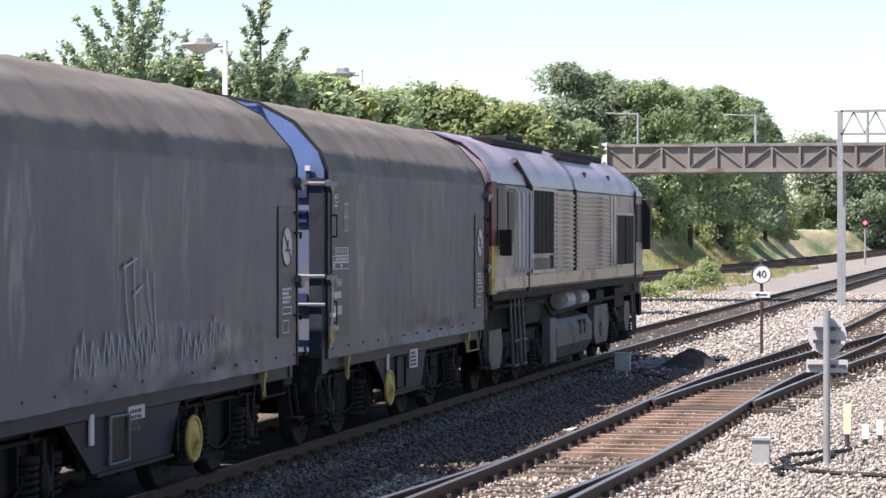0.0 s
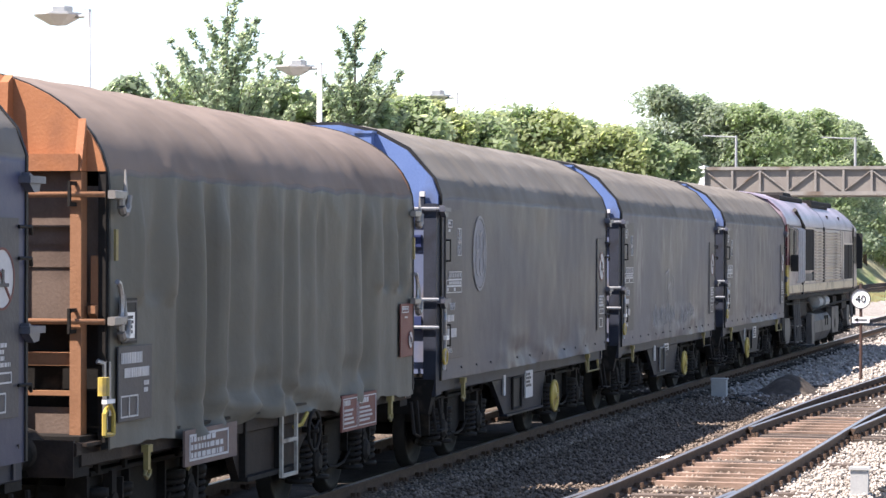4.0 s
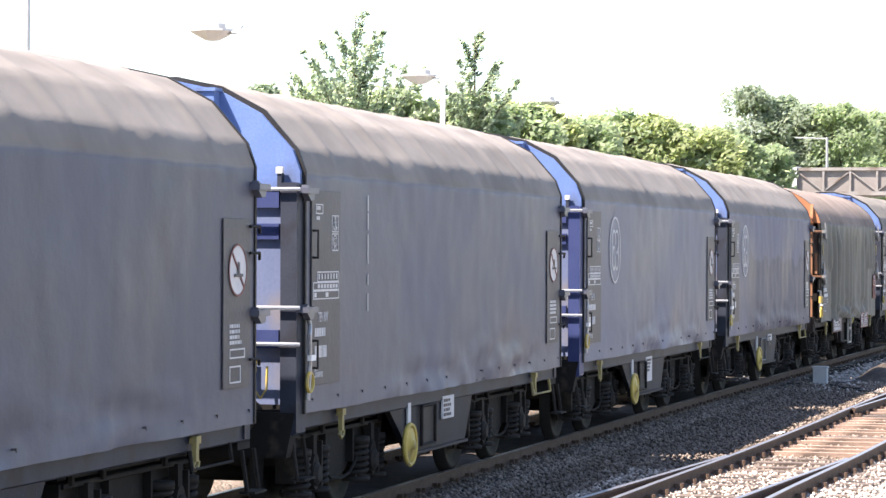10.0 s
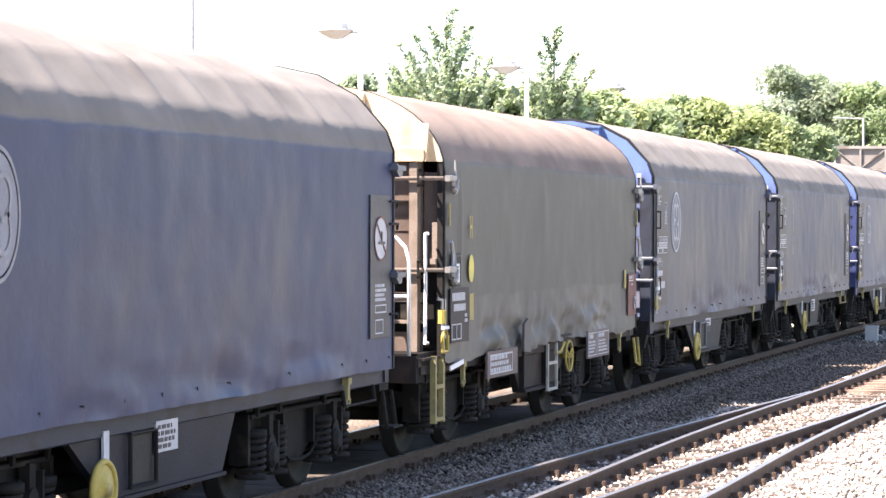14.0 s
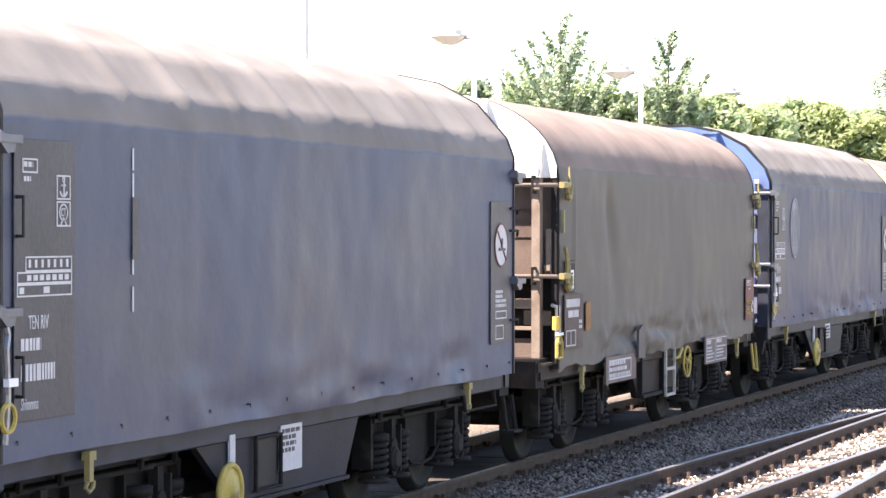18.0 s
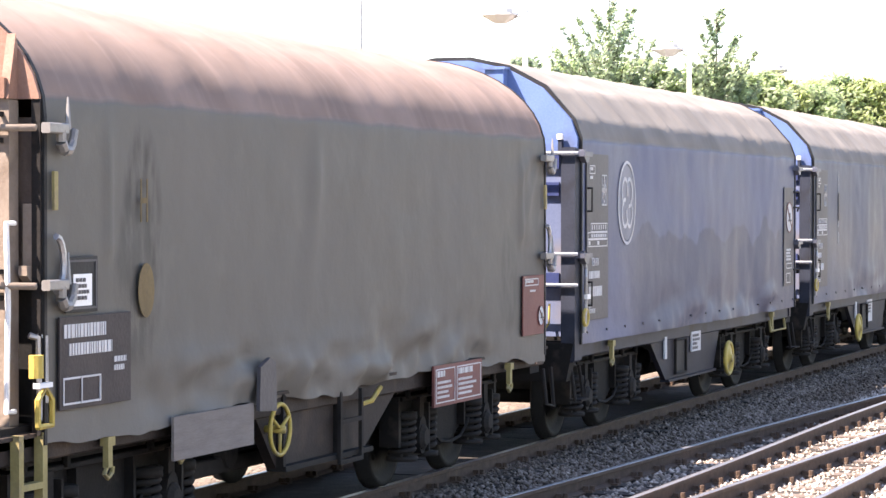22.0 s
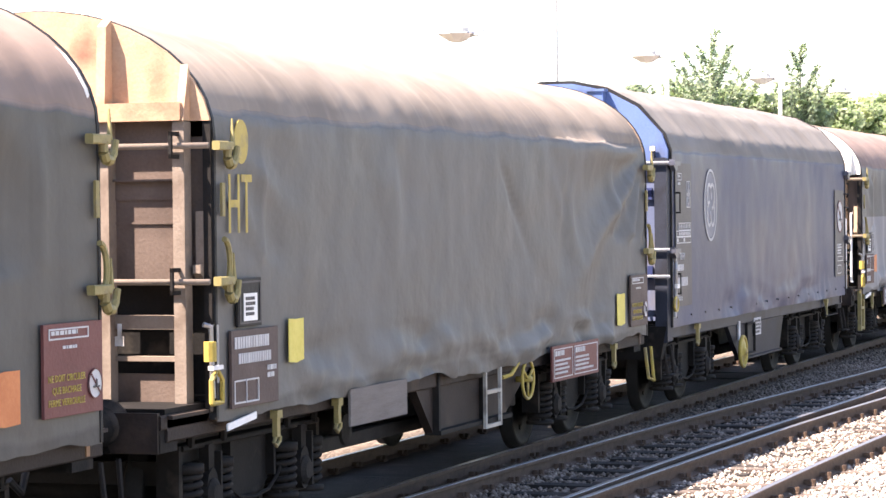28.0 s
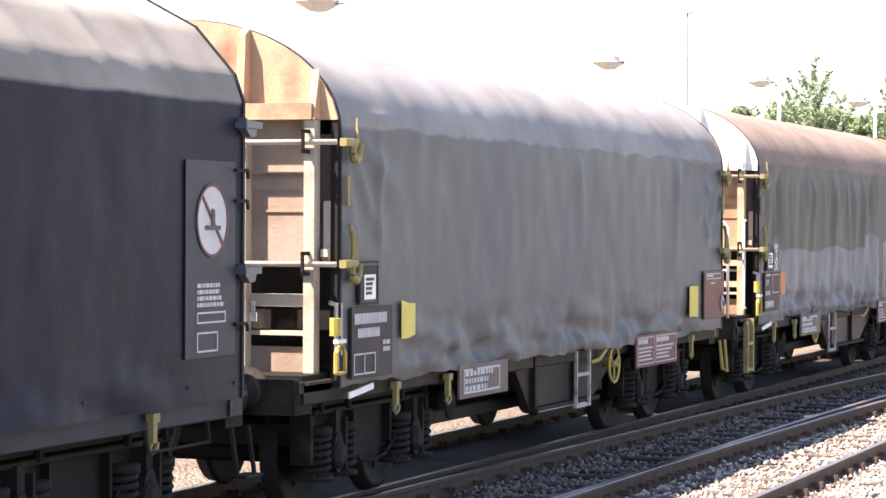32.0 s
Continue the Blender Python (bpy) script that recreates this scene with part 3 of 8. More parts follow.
NEAR = [(-160, 5.6), (0, 5.6), (8, 5.58), (14, 5.42), (20, 5.15), (26, 5.0), (32, 4.96), (37, 4.82), (42, 4.6), (48, 4.43), (55, 4.28), (61, 4.03), (68, 3.6), (75, 3.2), (85, 2.85), (104, 2.4), (160, 1.2), (300, -2.5)]
TURN = [(-70, 8.85), (-45, 8.5), (-22, 7.9), (-6, 7.3), (4, 7.03), (10, 6.86), (16, 6.58), (20, 6.3), (25, 5.94), (30, 5.62), (36, 5.15), (42, 4.62)]
BRANCH = [(50, 4.4), (57, 3.95), (64, 3.35), (70, 2.75), (80, 1.6), (95, -0.6), (130, -7), (200, -20)]
FAR = [(60, 22.5), (120, 20), (152, 18.2), (177, 16.8), (202, 15.7), (244, 14.0), (330, 11.5), (420, 9.5)]
LINES = {"train": line_y, "near": lambda x: spread(NEAR, x), "turn": lambda x: spread(TURN, x),
         "branch": lambda x: spread(BRANCH, x), "far": lambda x: spread(FAR, x), "beyond": lambda x: spread(FAR, x) + 3.6}
RAIL_OUTLINE = [(-0.07, -0.16), (0.07, -0.16), (0.07, -0.145), (0.012, -0.125), (0.012, -0.045), (0.036, -0.035), (0.036, -0.004),
                (-0.036, -0.004), (-0.036, -0.035), (-0.012, -0.045), (-0.012, -0.125), (-0.07, -0.145)]


def sweep(fn, off, x0, x1, outline, step=1.5):
    g = Geo()
    k = len(outline)
    n = max(2, int((x1 - x0) / step) + 1)
    v = []
    for i in range(n):
        x = x0 + (x1 - x0) * i / (n - 1)
        c = fn(x) + off
        v += [(x, c + p[0], p[1]) for p in outline]
    f = [(i * k + j, i * k + (j + 1) % k, (i + 1) * k + (j + 1) % k, (i + 1) * k + j) for i in range(n - 1) for j in range(k)]
    f += [tuple(range(k))[::-1], tuple(range((n - 1) * k, n * k))]
    return g.add(v, f)


TOP_OUTLINE = [(-0.028, -0.0039), (0.028, -0.0039), (0.024, 0.0), (-0.024, 0.0)]


def sleeper_geo():
    return Geo().box(-0.125, 0.125, -1.3, 1.3, -0.3, -0.165, 0.012)


def worn_sleeper_geo():
    return Geo().box(-0.075, 0.075, -0.71, 0.71, -0.3, -0.165, 0.015)


def chair_geo():
    g = Geo()
    for s in (-1, 1):
        g.box(-0.06, 0.06, s * 0.07 - 0.055, s * 0.07 + 0.055, -0.165, -0.13)
        g.rod((0, s * 0.11, -0.14), (0, s * 0.11, -0.085), 0.024, 6)
        g.box(-0.03, 0.03, s * 0.055 - 0.02, s * 0.055 + 0.03, -0.13, -0.09)
    return g


CHAIR = chair_geo()


RUST_TIMBER = material("rust_stained_timber", (0.17, 0.112, 0.086), (0.40, 0.285, 0.22), 0.85, scale=3, stretch=(2, 0.4, 1), stain=(0.1, 0.075, 0.06), stains=0.3)


BROWN_TIMBER = material("brown_timber", (0.075, 0.059, 0.05), (0.155, 0.123, 0.104), 0.85, scale=3, stretch=(2, 0.4, 1), stain=(0.06, 0.047, 0.04), stains=0.3)


def track(name, key, x0, x1, split, label, polish, rails=(-0.75, 0.75), timber=TIMBER, spacing=0.7):
    fn = LINES[key]
    root = tagged(new(name), label, "railway track", kind="structure")
    for off, a, b in ((rails[0], x0, split[0]), (rails[1], x0, split[1])):
        part("rail", sweep(fn, off, a, b, RAIL_OUTLINE), RAIL, root, "rust-brown steel rail")
        part("rail_head", sweep(fn, off, a, b, TOP_OUTLINE), SHINY if polish else RAIL, root, "polished running surface" if polish else "")
    joined, chairs = Geo(), Geo()
    me = shared("sleeper_" + timber.name, sleeper_geo, timber)
    rest = sleeper_geo()
    for i in range(int((x1 - x0) / spacing)):
        x = x0 + i * spacing + random.uniform(-0.03, 0.03)
        y = fn(x)
        slope = math.degrees(math.atan2(fn(x + 0.5) - fn(x - 0.5), 1))
        rusty = key == "near" and 43.5 < x < 57.5 and int(x * 1.4) % 7 != 3
        m = pose(x, y, (0.035 if rusty else 0.012) + random.uniform(-0.01, 0.01), 0, 0, slope + random.uniform(-0.6, 0.6))
        if 2 < x < 95:
            part("sleeper", shared("sleeper_rusty", worn_sleeper_geo, RUST_TIMBER) if rusty else me, timber, root, "rust-stained timber sleeper" if rusty else "", at=m)
        else:
            joined.add([m @ Vector(p) for p in rest.v], rest.f)
        if -5 < x < 110:
            for off in rails:
                q = pose(x, y + off, 0)
                chairs.add([q @ Vector(p) for p in CHAIR.v], CHAIR.f)
    if joined.v:
        tagged(part("far_sleepers", joined, timber, root), kind="stuff")
    if chairs.v:
        tagged(part("rail_chairs", chairs, RAIL, root, "rusty rail chairs and bolts"), kind="stuff")
    return root


track("track_train", "train", -150, 420, (420, 420), "straight railway track under the freight train", True, timber=DARK_TIMBER)
track("track_near", "near", -150, 300, (300, 300), "near railway track with rusty timbers at a turnout", True, timber=BROWN_TIMBER)
track("track_turnout", "turn", -58, 41, (41.5, 41.5), "turnout track joining the near track", True, timber=DARK_TIMBER)
track("track_branch", "branch", 52, 200, (200, 200), "branch track leaving the near track", True)
track("track_far", "far", 60, 420, (420, 420), "far railway track below the embankment", False)
track("track_beyond", "beyond", 60, 420, (420, 420), "second far railway track at the foot of the embankment", False)


def stones(count, x0, x1, y0, y1, seed, size=(0.016, 0.032), mat=None, lift=(0.0, 0.035), soft=0.0):
    """Loose crushed stones strewn over the bed, kept clear of the rail heads."""
    rng = np.random.default_rng(seed)
    x, y = rng.uniform(x0, x1, count), rng.uniform(y0, y1, count)
    if soft:   # thins out at its ends and on its open side
        x += rng.normal(0, soft, count)
        y -= np.abs(rng.normal(0, soft, count)) * np.clip((y0 + 2.0 - y) / 2.0, 0, 1)
    base = np.array([(1, 0, 0), (-1, 0, 0), (0, 1, 0), (0, -1, 0), (0, 0, 1), (0, 0, -1)], float)
    face = np.array([(0, 2, 4), (2, 1, 4), (1, 3, 4), (3, 0, 4), (2, 0, 5), (1, 2, 5), (3, 1, 5), (0, 3, 5)])
    r = rng.uniform(*size, (count, 1, 1)) * rng.uniform(0.7, 1.35, (count, 6, 1))
    a = rng.uniform(0, 6.28, count)
    c, s = np.cos(a), np.sin(a)
    v = base[None] * r
    vx = v[..., 0] * c[:, None] - v[..., 1] * s[:, None] + x[:, None]
    vy = v[..., 0] * s[:, None] + v[..., 1] * c[:, None] + y[:, None]
    vz = v[..., 2] * 0.8 + GROUND + rng.uniform(*lift, count)[:, None]
    co = np.stack([vx, vy, vz], -1).reshape(-1, 3)
    fi = (face[None] + 6 * np.arange(count)[:, None, None]).reshape(-1)
    me = bpy.data.meshes.new("stones")
    me.vertices.add(len(co))
    me.vertices.foreach_set("co", co.ravel())
    me.loops.add(len(fi))
    me.loops.foreach_set("vertex_index", fi)
    me.polygons.add(len(fi) // 3)
    me.polygons.foreach_set("loop_start", np.arange(0, len(fi), 3))
    me.update()
    me.materials.append(mat or STONE)
    return me


def shoulder(line, x0, x1, half, top, seed, step=0.5):
    """Ballast packed up to the sleepers of one track, sloping off at its sides."""
    offs = [-half - 0.75, -half - 0.3, -half, -1.05, -0.8, -0.4, 0, 0.4, 0.8, 1.05, half, half + 0.3, half + 0.75]
    rise = [0, 0.45, 0.9] + [1] * 7 + [0.9, 0.45, 0]
    v, n, k = [], int((x1 - x0) / step), len(offs)
    for i in range(n + 1):
        x = x0 + (x1 - x0) * i / n
        c = line(x)
        for o, r in zip(offs, rise):
            v.append((x, c + o, GROUND - 0.06 + (top - GROUND + 0.06) * r + 0.012 * r * noise.noise((x * 1.7, o * 2.1, seed)) + 0.01 * r * noise.noise((x * 5, o * 5, seed))))
    return Geo().add(v, [(i * k + j, (i + 1) * k + j, (i + 1) * k + j + 1, i * k + j + 1) for i in range(n) for j in range(k - 1)])


# oily ballast taken darker, to stand in for shade under the train
OILED_SHADED = material("oily_shaded_ballast", (0.03, 0.026, 0.023), (0.075, 0.064, 0.055), 0.85, scale=5, fine=28, bump=0.9, stain=(0.09, 0.075, 0.06), stains=0.1)
tagged(part("train_ballast", shoulder(LINES["train"], -100, 150, 1.0, -0.148, 5), OILED_SHADED, smooth=True), "oily ballast packed round the sleepers, painted darker for the train's shade", "ballast", kind="structure")
tagged(new("ballast_stones", stones(66000, -3, 40, 0.2, 4.55, 5, (0.018, 0.036), lift=(0.012, 0.05), soft=1.6)), "loose pale crushed ballast stones beside the near track", "ballast", kind="stuff")
tagged(new("ballast_stones", stones(34000, -3, 41, 4.4, 6.5, 15, (0.016, 0.034), RUSTY, (0.0, 0.05))), "rust-dusted ballast stones between the near rails", "ballast", kind="stuff")
tagged(new("ballast_stones", stones(18000, 40, 60, 0.2, 3.9, 7, soft=1.2)), "loose pale crushed ballast stones beside the turnout", "ballast", kind="stuff")
tagged(new("ballast_stones", stones(17000, -3, 37, 6.2, 7.5, 8, mat=GRIMY)), "grimy ballast stones beside the train's track", "ballast", kind="stuff")
tagged(new("ballast_stones", stones(9000, -3, 60, 7.88, 8.12, 17, (0.014, 0.03), OILY_SHADED, (0.035, 0.062))), "oily stones along the train's near rail, painted darker for its shade", "ballast", kind="stuff")
tagged(new("ballast_stones", stones(14000, -3, 60, 7.3, 7.95, 18, (0.014, 0.03), GRIMY, (0.02, 0.06))), "grimy stones on the slope below the train's near rail", "ballast", kind="stuff")
# soot and the train's shadow together in one dark stone colour
SOOTY_SHADED = stone_material("sooty_shaded_stone", (0.48, 0.42, 0.37))
tagged(new("ballast_stones", stones(15000, 37, 64, 5.5, 7.9, 16, mat=SOOTY_SHADED, lift=(0.01, 0.05))), "sooty ballast stones between the train and the turnout, painted darker for the train's shadow", "ballast", kind="stuff")
tagged(new("ballast_stones", stones(7000, 40, 62, 3.9, 5.6, 9, mat=GRIMY)), "grimy ballast stones between the turnout rails", "ballast", kind="stuff")
tagged(new("ballast_stones", stones(26000, 60, 130, -2, 15, 6, (0.03, 0.06))), "loose ballast stones further along the tracks", "ballast", kind="stuff")

# ---- wagons ----
POLY = [(-1.40, 1.08), (-1.40, 3.22), (-1.33, 3.41), (-1.02, 3.76), (-0.62, 3.97), (-0.2, 4.06), (0.2, 4.06), (0.62, 3.97), (1.02, 3.76), (1.33, 3.41), (1.40, 3.22), (1.40, 1.08)]
ROUND = [(-1.40, 1.04), (-1.40, 3.05)] + [(-1.40 * math.cos(a), 3.05 + 0.925 * math.sin(a)) for a in [math.pi * i / 22 for i in range(1, 22)]] + [(1.40, 3.05), (1.40, 1.04)]


def resample(p, n):
    """Points along an outline, its corners kept, finer on the near side, with their outward normals."""
    out = []
    last = len(p) - 2
    for i, (a, b) in enumerate(zip(p, p[1:])):
        dy, dz = b[0] - a[0], b[1] - a[1]
        L = math.hypot(dy, dz)
        k = max(1, round(L / (n if a[0] + b[0] < 0.3 else 3.5 * n)))
        for j in range(k + (i == last)):
            out.append((a[0] + dy * j / k, a[1] + dz * j / k, -dz / L, dy / L))
    return out


def hood_geo(x0, x1, outline, seed, pleat=0.0, sag=0.012, rib=0.02, ribs=9, hem=0.0, step=0.085, nx=170, creases=0, slant=0.0, deep=1.0, shoulder=3.2, fold=0.022, stiff=None, fan=(), seams=(), ripple=0.034, drag=1.0, stiff_top=3.1):
    """A canvas hood: sags between the hoops, creases below the shoulder, gathered and uneven at the hem."""
    pts = resample(outline, step)
    nu = len(pts) - 1
    rng = random.Random(int(seed * 10))
    lines = [(rng.uniform(x0 + 0.3, x1 - 0.3), rng.uniform(0.07, 0.15), deep * rng.uniform(0.02, 0.055) * rng.choice((1, 1, -1)), rng.uniform(0.5, 1.9), slant * rng.uniform(-0.4, 1.0) + rng.uniform(-0.05, 0.05)) for i in range(creases)]
    lines += [(q, 0.045, 0.022, 9.0, 0.0) for q in seams]
    hoops = [rng.uniform(0.5, 1.2) for i in range(ribs + 2)]
    v, f = [], []
    for i in range(nx + 1):
        u = i / nx
        x = x0 + (x1 - x0) * u
        lock = min(1.0, 14 * min(u, 1 - u) + 0.15)
        near = [q for q in lines if abs(q[0] - x) < 1.6]
        ph = (ribs * u) % 1.0
        hoop = rib * hoops[int(ribs * u + 0.5)] * (math.exp(-((min(ph, 1 - ph)) / 0.12) ** 2) - 0.35)
        drop = 0.03 * noise.noise((x * 0.8, seed, 4.0)) + 0.02 * noise.noise((x * 2.4, seed, 6.0))
        for j, (y, z, ny, nz) in enumerate(pts):
            side = 1.0 if y < 0 else 0.4
            roof = smoothstep((z - 3.1) / 0.5)
            d = roof * hoop + (0.45 - 0.2 * roof) * sag * noise.noise((x * 0.9, y * 1.2 + 5 * seed, z * 0.8))
            d += (0.5 - 0.3 * roof) * sag * noise.noise((x * 3.1, z * 2.2, y * 2 + seed))
            # rolled fold along the shoulder
            d += fold * math.exp(-((z - shoulder - drop) / 0.06) ** 2) + ripple * smoothstep(1 - abs(z - 3.32) / 0.26) * noise.noise((x * 2.6, seed, 1.0 + 0.6 * z))
            if z < 3.3:
                fall = 3.15 - z
                for xf, wd, am, ln, sl in near:
                    e = (x - xf - sl * fall) / (wd * (1 + 0.5 * max(0, fall)))
                    if -2.5 < e < 2.5:
                        d += am * side * math.exp(-e * e) * smoothstep((3.18 - z) / 0.5) * smoothstep(1.25 - fall / ln)
            if pleat and z < 3.3:
                w = 2 * math.pi * x / 0.7 + 2.4 * noise.noise((x * 0.8, seed, 0))
                d += pleat * (0.5 + 0.9 * noise.noise((x * 0.5, seed * 2, 3))) * math.sin(w) * smoothstep((3.4 - z) / 0.9)
            if y < 0 and z < 3.3:
                # folds that fan out from a pulled corner
                for fx, fz, way, am, span in fan:
                    ex, ez = (fx - x) * way, fz - z
                    r = math.hypot(ex, ez)
                    if r < span and ex > -0.1:
                        d += am * (1 - 2 * abs(math.sin(7.5 * math.atan2(ez, max(ex, 1e-3)) + 0.5 * noise.noise((r * 0.8, seed, 2))))) * smoothstep(r / 0.5) * smoothstep((span - r) / (0.7 * span))
            lowz = smoothstep((1.68 - z) / 0.5)
            d += lowz * side * (0.03 + (0.75 if deep > 1.2 else 0.45) * hem) * (noise.noise((x * 1.5 + 1.2 * z, seed, z * 5)) + 0.6 * noise.noise((x * 4.2 - z, seed, z * 8)) + ((0.9 * noise.noise((x * 4.6 + 2.2 * z, seed, z * 1.5))) if deep > 1.2 else 0.75 * drag * noise.noise((x * 0.9 + 1.2 * z, seed, z * 5.0))))
            zz = z + (hem * (noise.noise((x * 0.75, seed, 9)) + 0.4 * noise.noise((x * 3.3, seed, 7))) if z < 1.5 else 0) * lowz
            if stiff and z < stiff_top:
                d *= 0.12 + 0.88 * smoothstep((x - stiff[0]) / 0.8) * smoothstep((stiff[1] - x) / 0.8)
            v.append((x, y + d * lock * ny, zz + d * lock * nz))
    k = nu + 1
    f = [(i * k + j, i * k + j + 1, (i + 1) * k + j + 1, (i + 1) * k + j) for i in range(nx) for j in range(nu)]
    return Geo().add(v, f)


def rim_geo(outline, w=0.05, t=0.03):
    """A narrow band that follows the outline at a hood's end."""
    g = Geo()
    k = len(outline)
    c = []
    for i, (y, z) in enumerate(outline):
        a, b = outline[max(0, i - 1)], outline[min(k - 1, i + 1)]
        L = math.hypot(b[0] - a[0], b[1] - a[1])
        c.append((-(b[1] - a[1]) / L, (b[0] - a[0]) / L))
    v = []
    for x in (0, w):
        for (y, z), (ny, nz) in zip(outline, c):
            v += [(x, y + ny * t, z + nz * t), (x, y - ny * 0.05, z - nz * 0.05)]
    f = []
    for i in range(k - 1):
        a, b = 2 * i, 2 * i + 2
        o = 2 * k
        f += [(a, b, b + o, a + o), (a + 1, a + 1 + o, b + 1 + o, b + 1), (a, a + 1, b + 1, b), (a + o, b + o, b + 1 + o, a + 1 + o)]
    return g.add(v, f)


def gable_geo(outline, x0, x1, z0, grow=0.0):
    p = [(y * (1 + grow), z) for y, z in outline if z > z0]
    return Geo().prism([(p[0][0], z0)] + p + [(p[-1][0], z0)], x0, x1, "x")


def wheelset_geo():
    g = Geo()
    for s in (-1, 1):
        g.lathe([(s * 0.68, 0.09), (s * 0.68, 0.36), (s * 0.66, 0.40), (s * 0.66, 0.475), (s * 0.69, 0.48), (s * 0.70, 0.458), (s * 0.79, 0.452), (s * 0.795, 0.40), (s * 0.76, 0.36), (s * 0.745, 0.14), (s * 0.83, 0.12), (s * 0.83, 0.0)], "y", 28)
        for a in range(3):
            c, q = math.cos(a * 2.1), math.sin(a * 2.1)
            g.rod((0.25 * c, s * 0.74, 0.25 * q), (0.25 * c, s * 0.765, 0.25 * q), 0.03, 8)
    g.rod((0, -0.7, 0), (0, 0.7, 0), 0.085, 12)
    return g


def bogie_frame_geo():
    """Two side frames with a hanging belly between the axles, horns over the springs, cross members."""
    g = Geo()
    belly = [(1.28, 0.64), (0.86, 0.68), (0.62, 0.62), (0.46, 0.46), (0.28, 0.37), (0, 0.34), (-0.28, 0.37), (-0.46, 0.46), (-0.62, 0.62), (-0.86, 0.68), (-1.28, 0.64)]
    for s in (-1, 1):
        y = s * 1.0
        g.prism([(-1.28, 0.82), (1.28, 0.82)] + belly, y - 0.03, y + 0.03, "y")
        for d in (-0.1, 0.1):
            g.tube([(x, y + d, z) for x, z in belly], 0.016)
        g.tube([(x, y, z - 0.005) for x, z in belly], 0.028, 6)
        g.box(-1.32, 1.32, y - 0.12, y + 0.12, 0.8, 0.84, 0.008)
        g.box(-1.32, 1.32, y - 0.07, y + 0.07, 0.86, 0.9)
        for x in (-1.33, 1.33):
            g.box(x - 0.03, x + 0.03, y - 0.1, y + 0.08, 0.4, 0.84)
        for x in (-0.42, 0.42):
            g.box(x - 0.02, x + 0.02, y - 0.1, y + 0.1, 0.47, 0.8)
        for x in (-1.2, -0.62, 0.62, 1.2):
            g.rod((x, y - s * -0.12, 0.82), (x, y + s * 0.12, 0.95), 0.03, 6)
    g.box(-0.25, 0.25, -1.0, 1.0, 0.45, 0.78, 0.04)
    for x in (-1.25, 1.25):
        g.box(x - 0.05, x + 0.05, -1.0, 1.0, 0.55, 0.72)
    return g


def spring_geo():
    """One fat coil spring between its two cups."""
    g = Geo()
    n, m = 60, 6
    g.rod((0, 0, 0.27), (0, 0, 0.31), 0.145, 14)
    v = []
    for i in range(n + 1):
        a = i * 0.52
        c, s = math.cos(a), math.sin(a)
        for j in range(m):
            b = 2 * math.pi * j / m
            r = 0.108 + 0.026 * math.cos(b)
            v.append((r * c, r * s, 0.325 + 0.3 * i / n + 0.026 * math.sin(b)))
    g.add(v, [(i * m + j, i * m + (j + 1) % m, (i + 1) * m + (j + 1) % m, (i + 1) * m + j) for i in range(n) for j in range(m)])
    g.rod((0, 0, 0.3), (0, 0, 0.64), 0.06, 8)
    return g.rod((0, 0, 0.635), (0, 0, 0.7), 0.14, 14)


def axlebox_geo():
    """An axlebox: tall rounded cap, wings under the springs, guide plate and damper link."""
    g = Geo()
    g.lathe([(-0.17, 0.0), (-0.17, 0.07), (-0.14, 0.115), (0.1, 0.14), (0.1, 0.0)], "y", 16)
    g.prism([(0.105 * math.cos(a), 0.02 + 0.17 * math.sin(a)) for a in [math.pi * i / 8 for i in range(16)]], -0.13, -0.05, "y")
    g.prism([(-0.38, -0.17), (0.38, -0.17), (0.38, -0.13), (0.16, 0.02), (0.09, 0.24), (-0.09, 0.24), (-0.16, 0.02), (-0.38, -0.13)], -0.06, 0.06, "y")
    g.box(0.1, 0.13, -0.15, -0.08, -0.12, 0.3)
    g.box(-0.05, 0.05, -0.12, -0.04, 0.16, 0.36)
    return g


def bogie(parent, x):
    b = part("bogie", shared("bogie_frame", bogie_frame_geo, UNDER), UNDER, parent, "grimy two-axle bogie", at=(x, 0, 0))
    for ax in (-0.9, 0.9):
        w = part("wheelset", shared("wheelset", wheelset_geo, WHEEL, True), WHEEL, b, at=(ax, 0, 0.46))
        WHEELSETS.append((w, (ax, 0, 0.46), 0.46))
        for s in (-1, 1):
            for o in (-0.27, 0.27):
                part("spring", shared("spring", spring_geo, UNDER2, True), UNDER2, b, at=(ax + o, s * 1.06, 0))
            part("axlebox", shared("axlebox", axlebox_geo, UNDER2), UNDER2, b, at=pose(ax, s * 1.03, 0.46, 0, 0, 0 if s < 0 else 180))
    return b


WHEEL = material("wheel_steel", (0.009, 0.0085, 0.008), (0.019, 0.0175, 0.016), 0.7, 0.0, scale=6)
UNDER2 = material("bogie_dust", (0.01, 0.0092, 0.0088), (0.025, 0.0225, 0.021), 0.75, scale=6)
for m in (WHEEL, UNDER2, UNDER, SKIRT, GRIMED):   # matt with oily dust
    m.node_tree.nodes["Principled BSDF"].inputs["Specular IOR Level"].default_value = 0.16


def buffer_geo():
    g = Geo()
    g.lathe([(0, 0.0), (0.0, 0.22), (0.035, 0.225), (0.05, 0.10), (0.22, 0.09), (0.22, 0.13), (0.5, 0.14), (0.52, 0.19), (0.56, 0.19), (0.56, 0)], "x", 18)
    return g


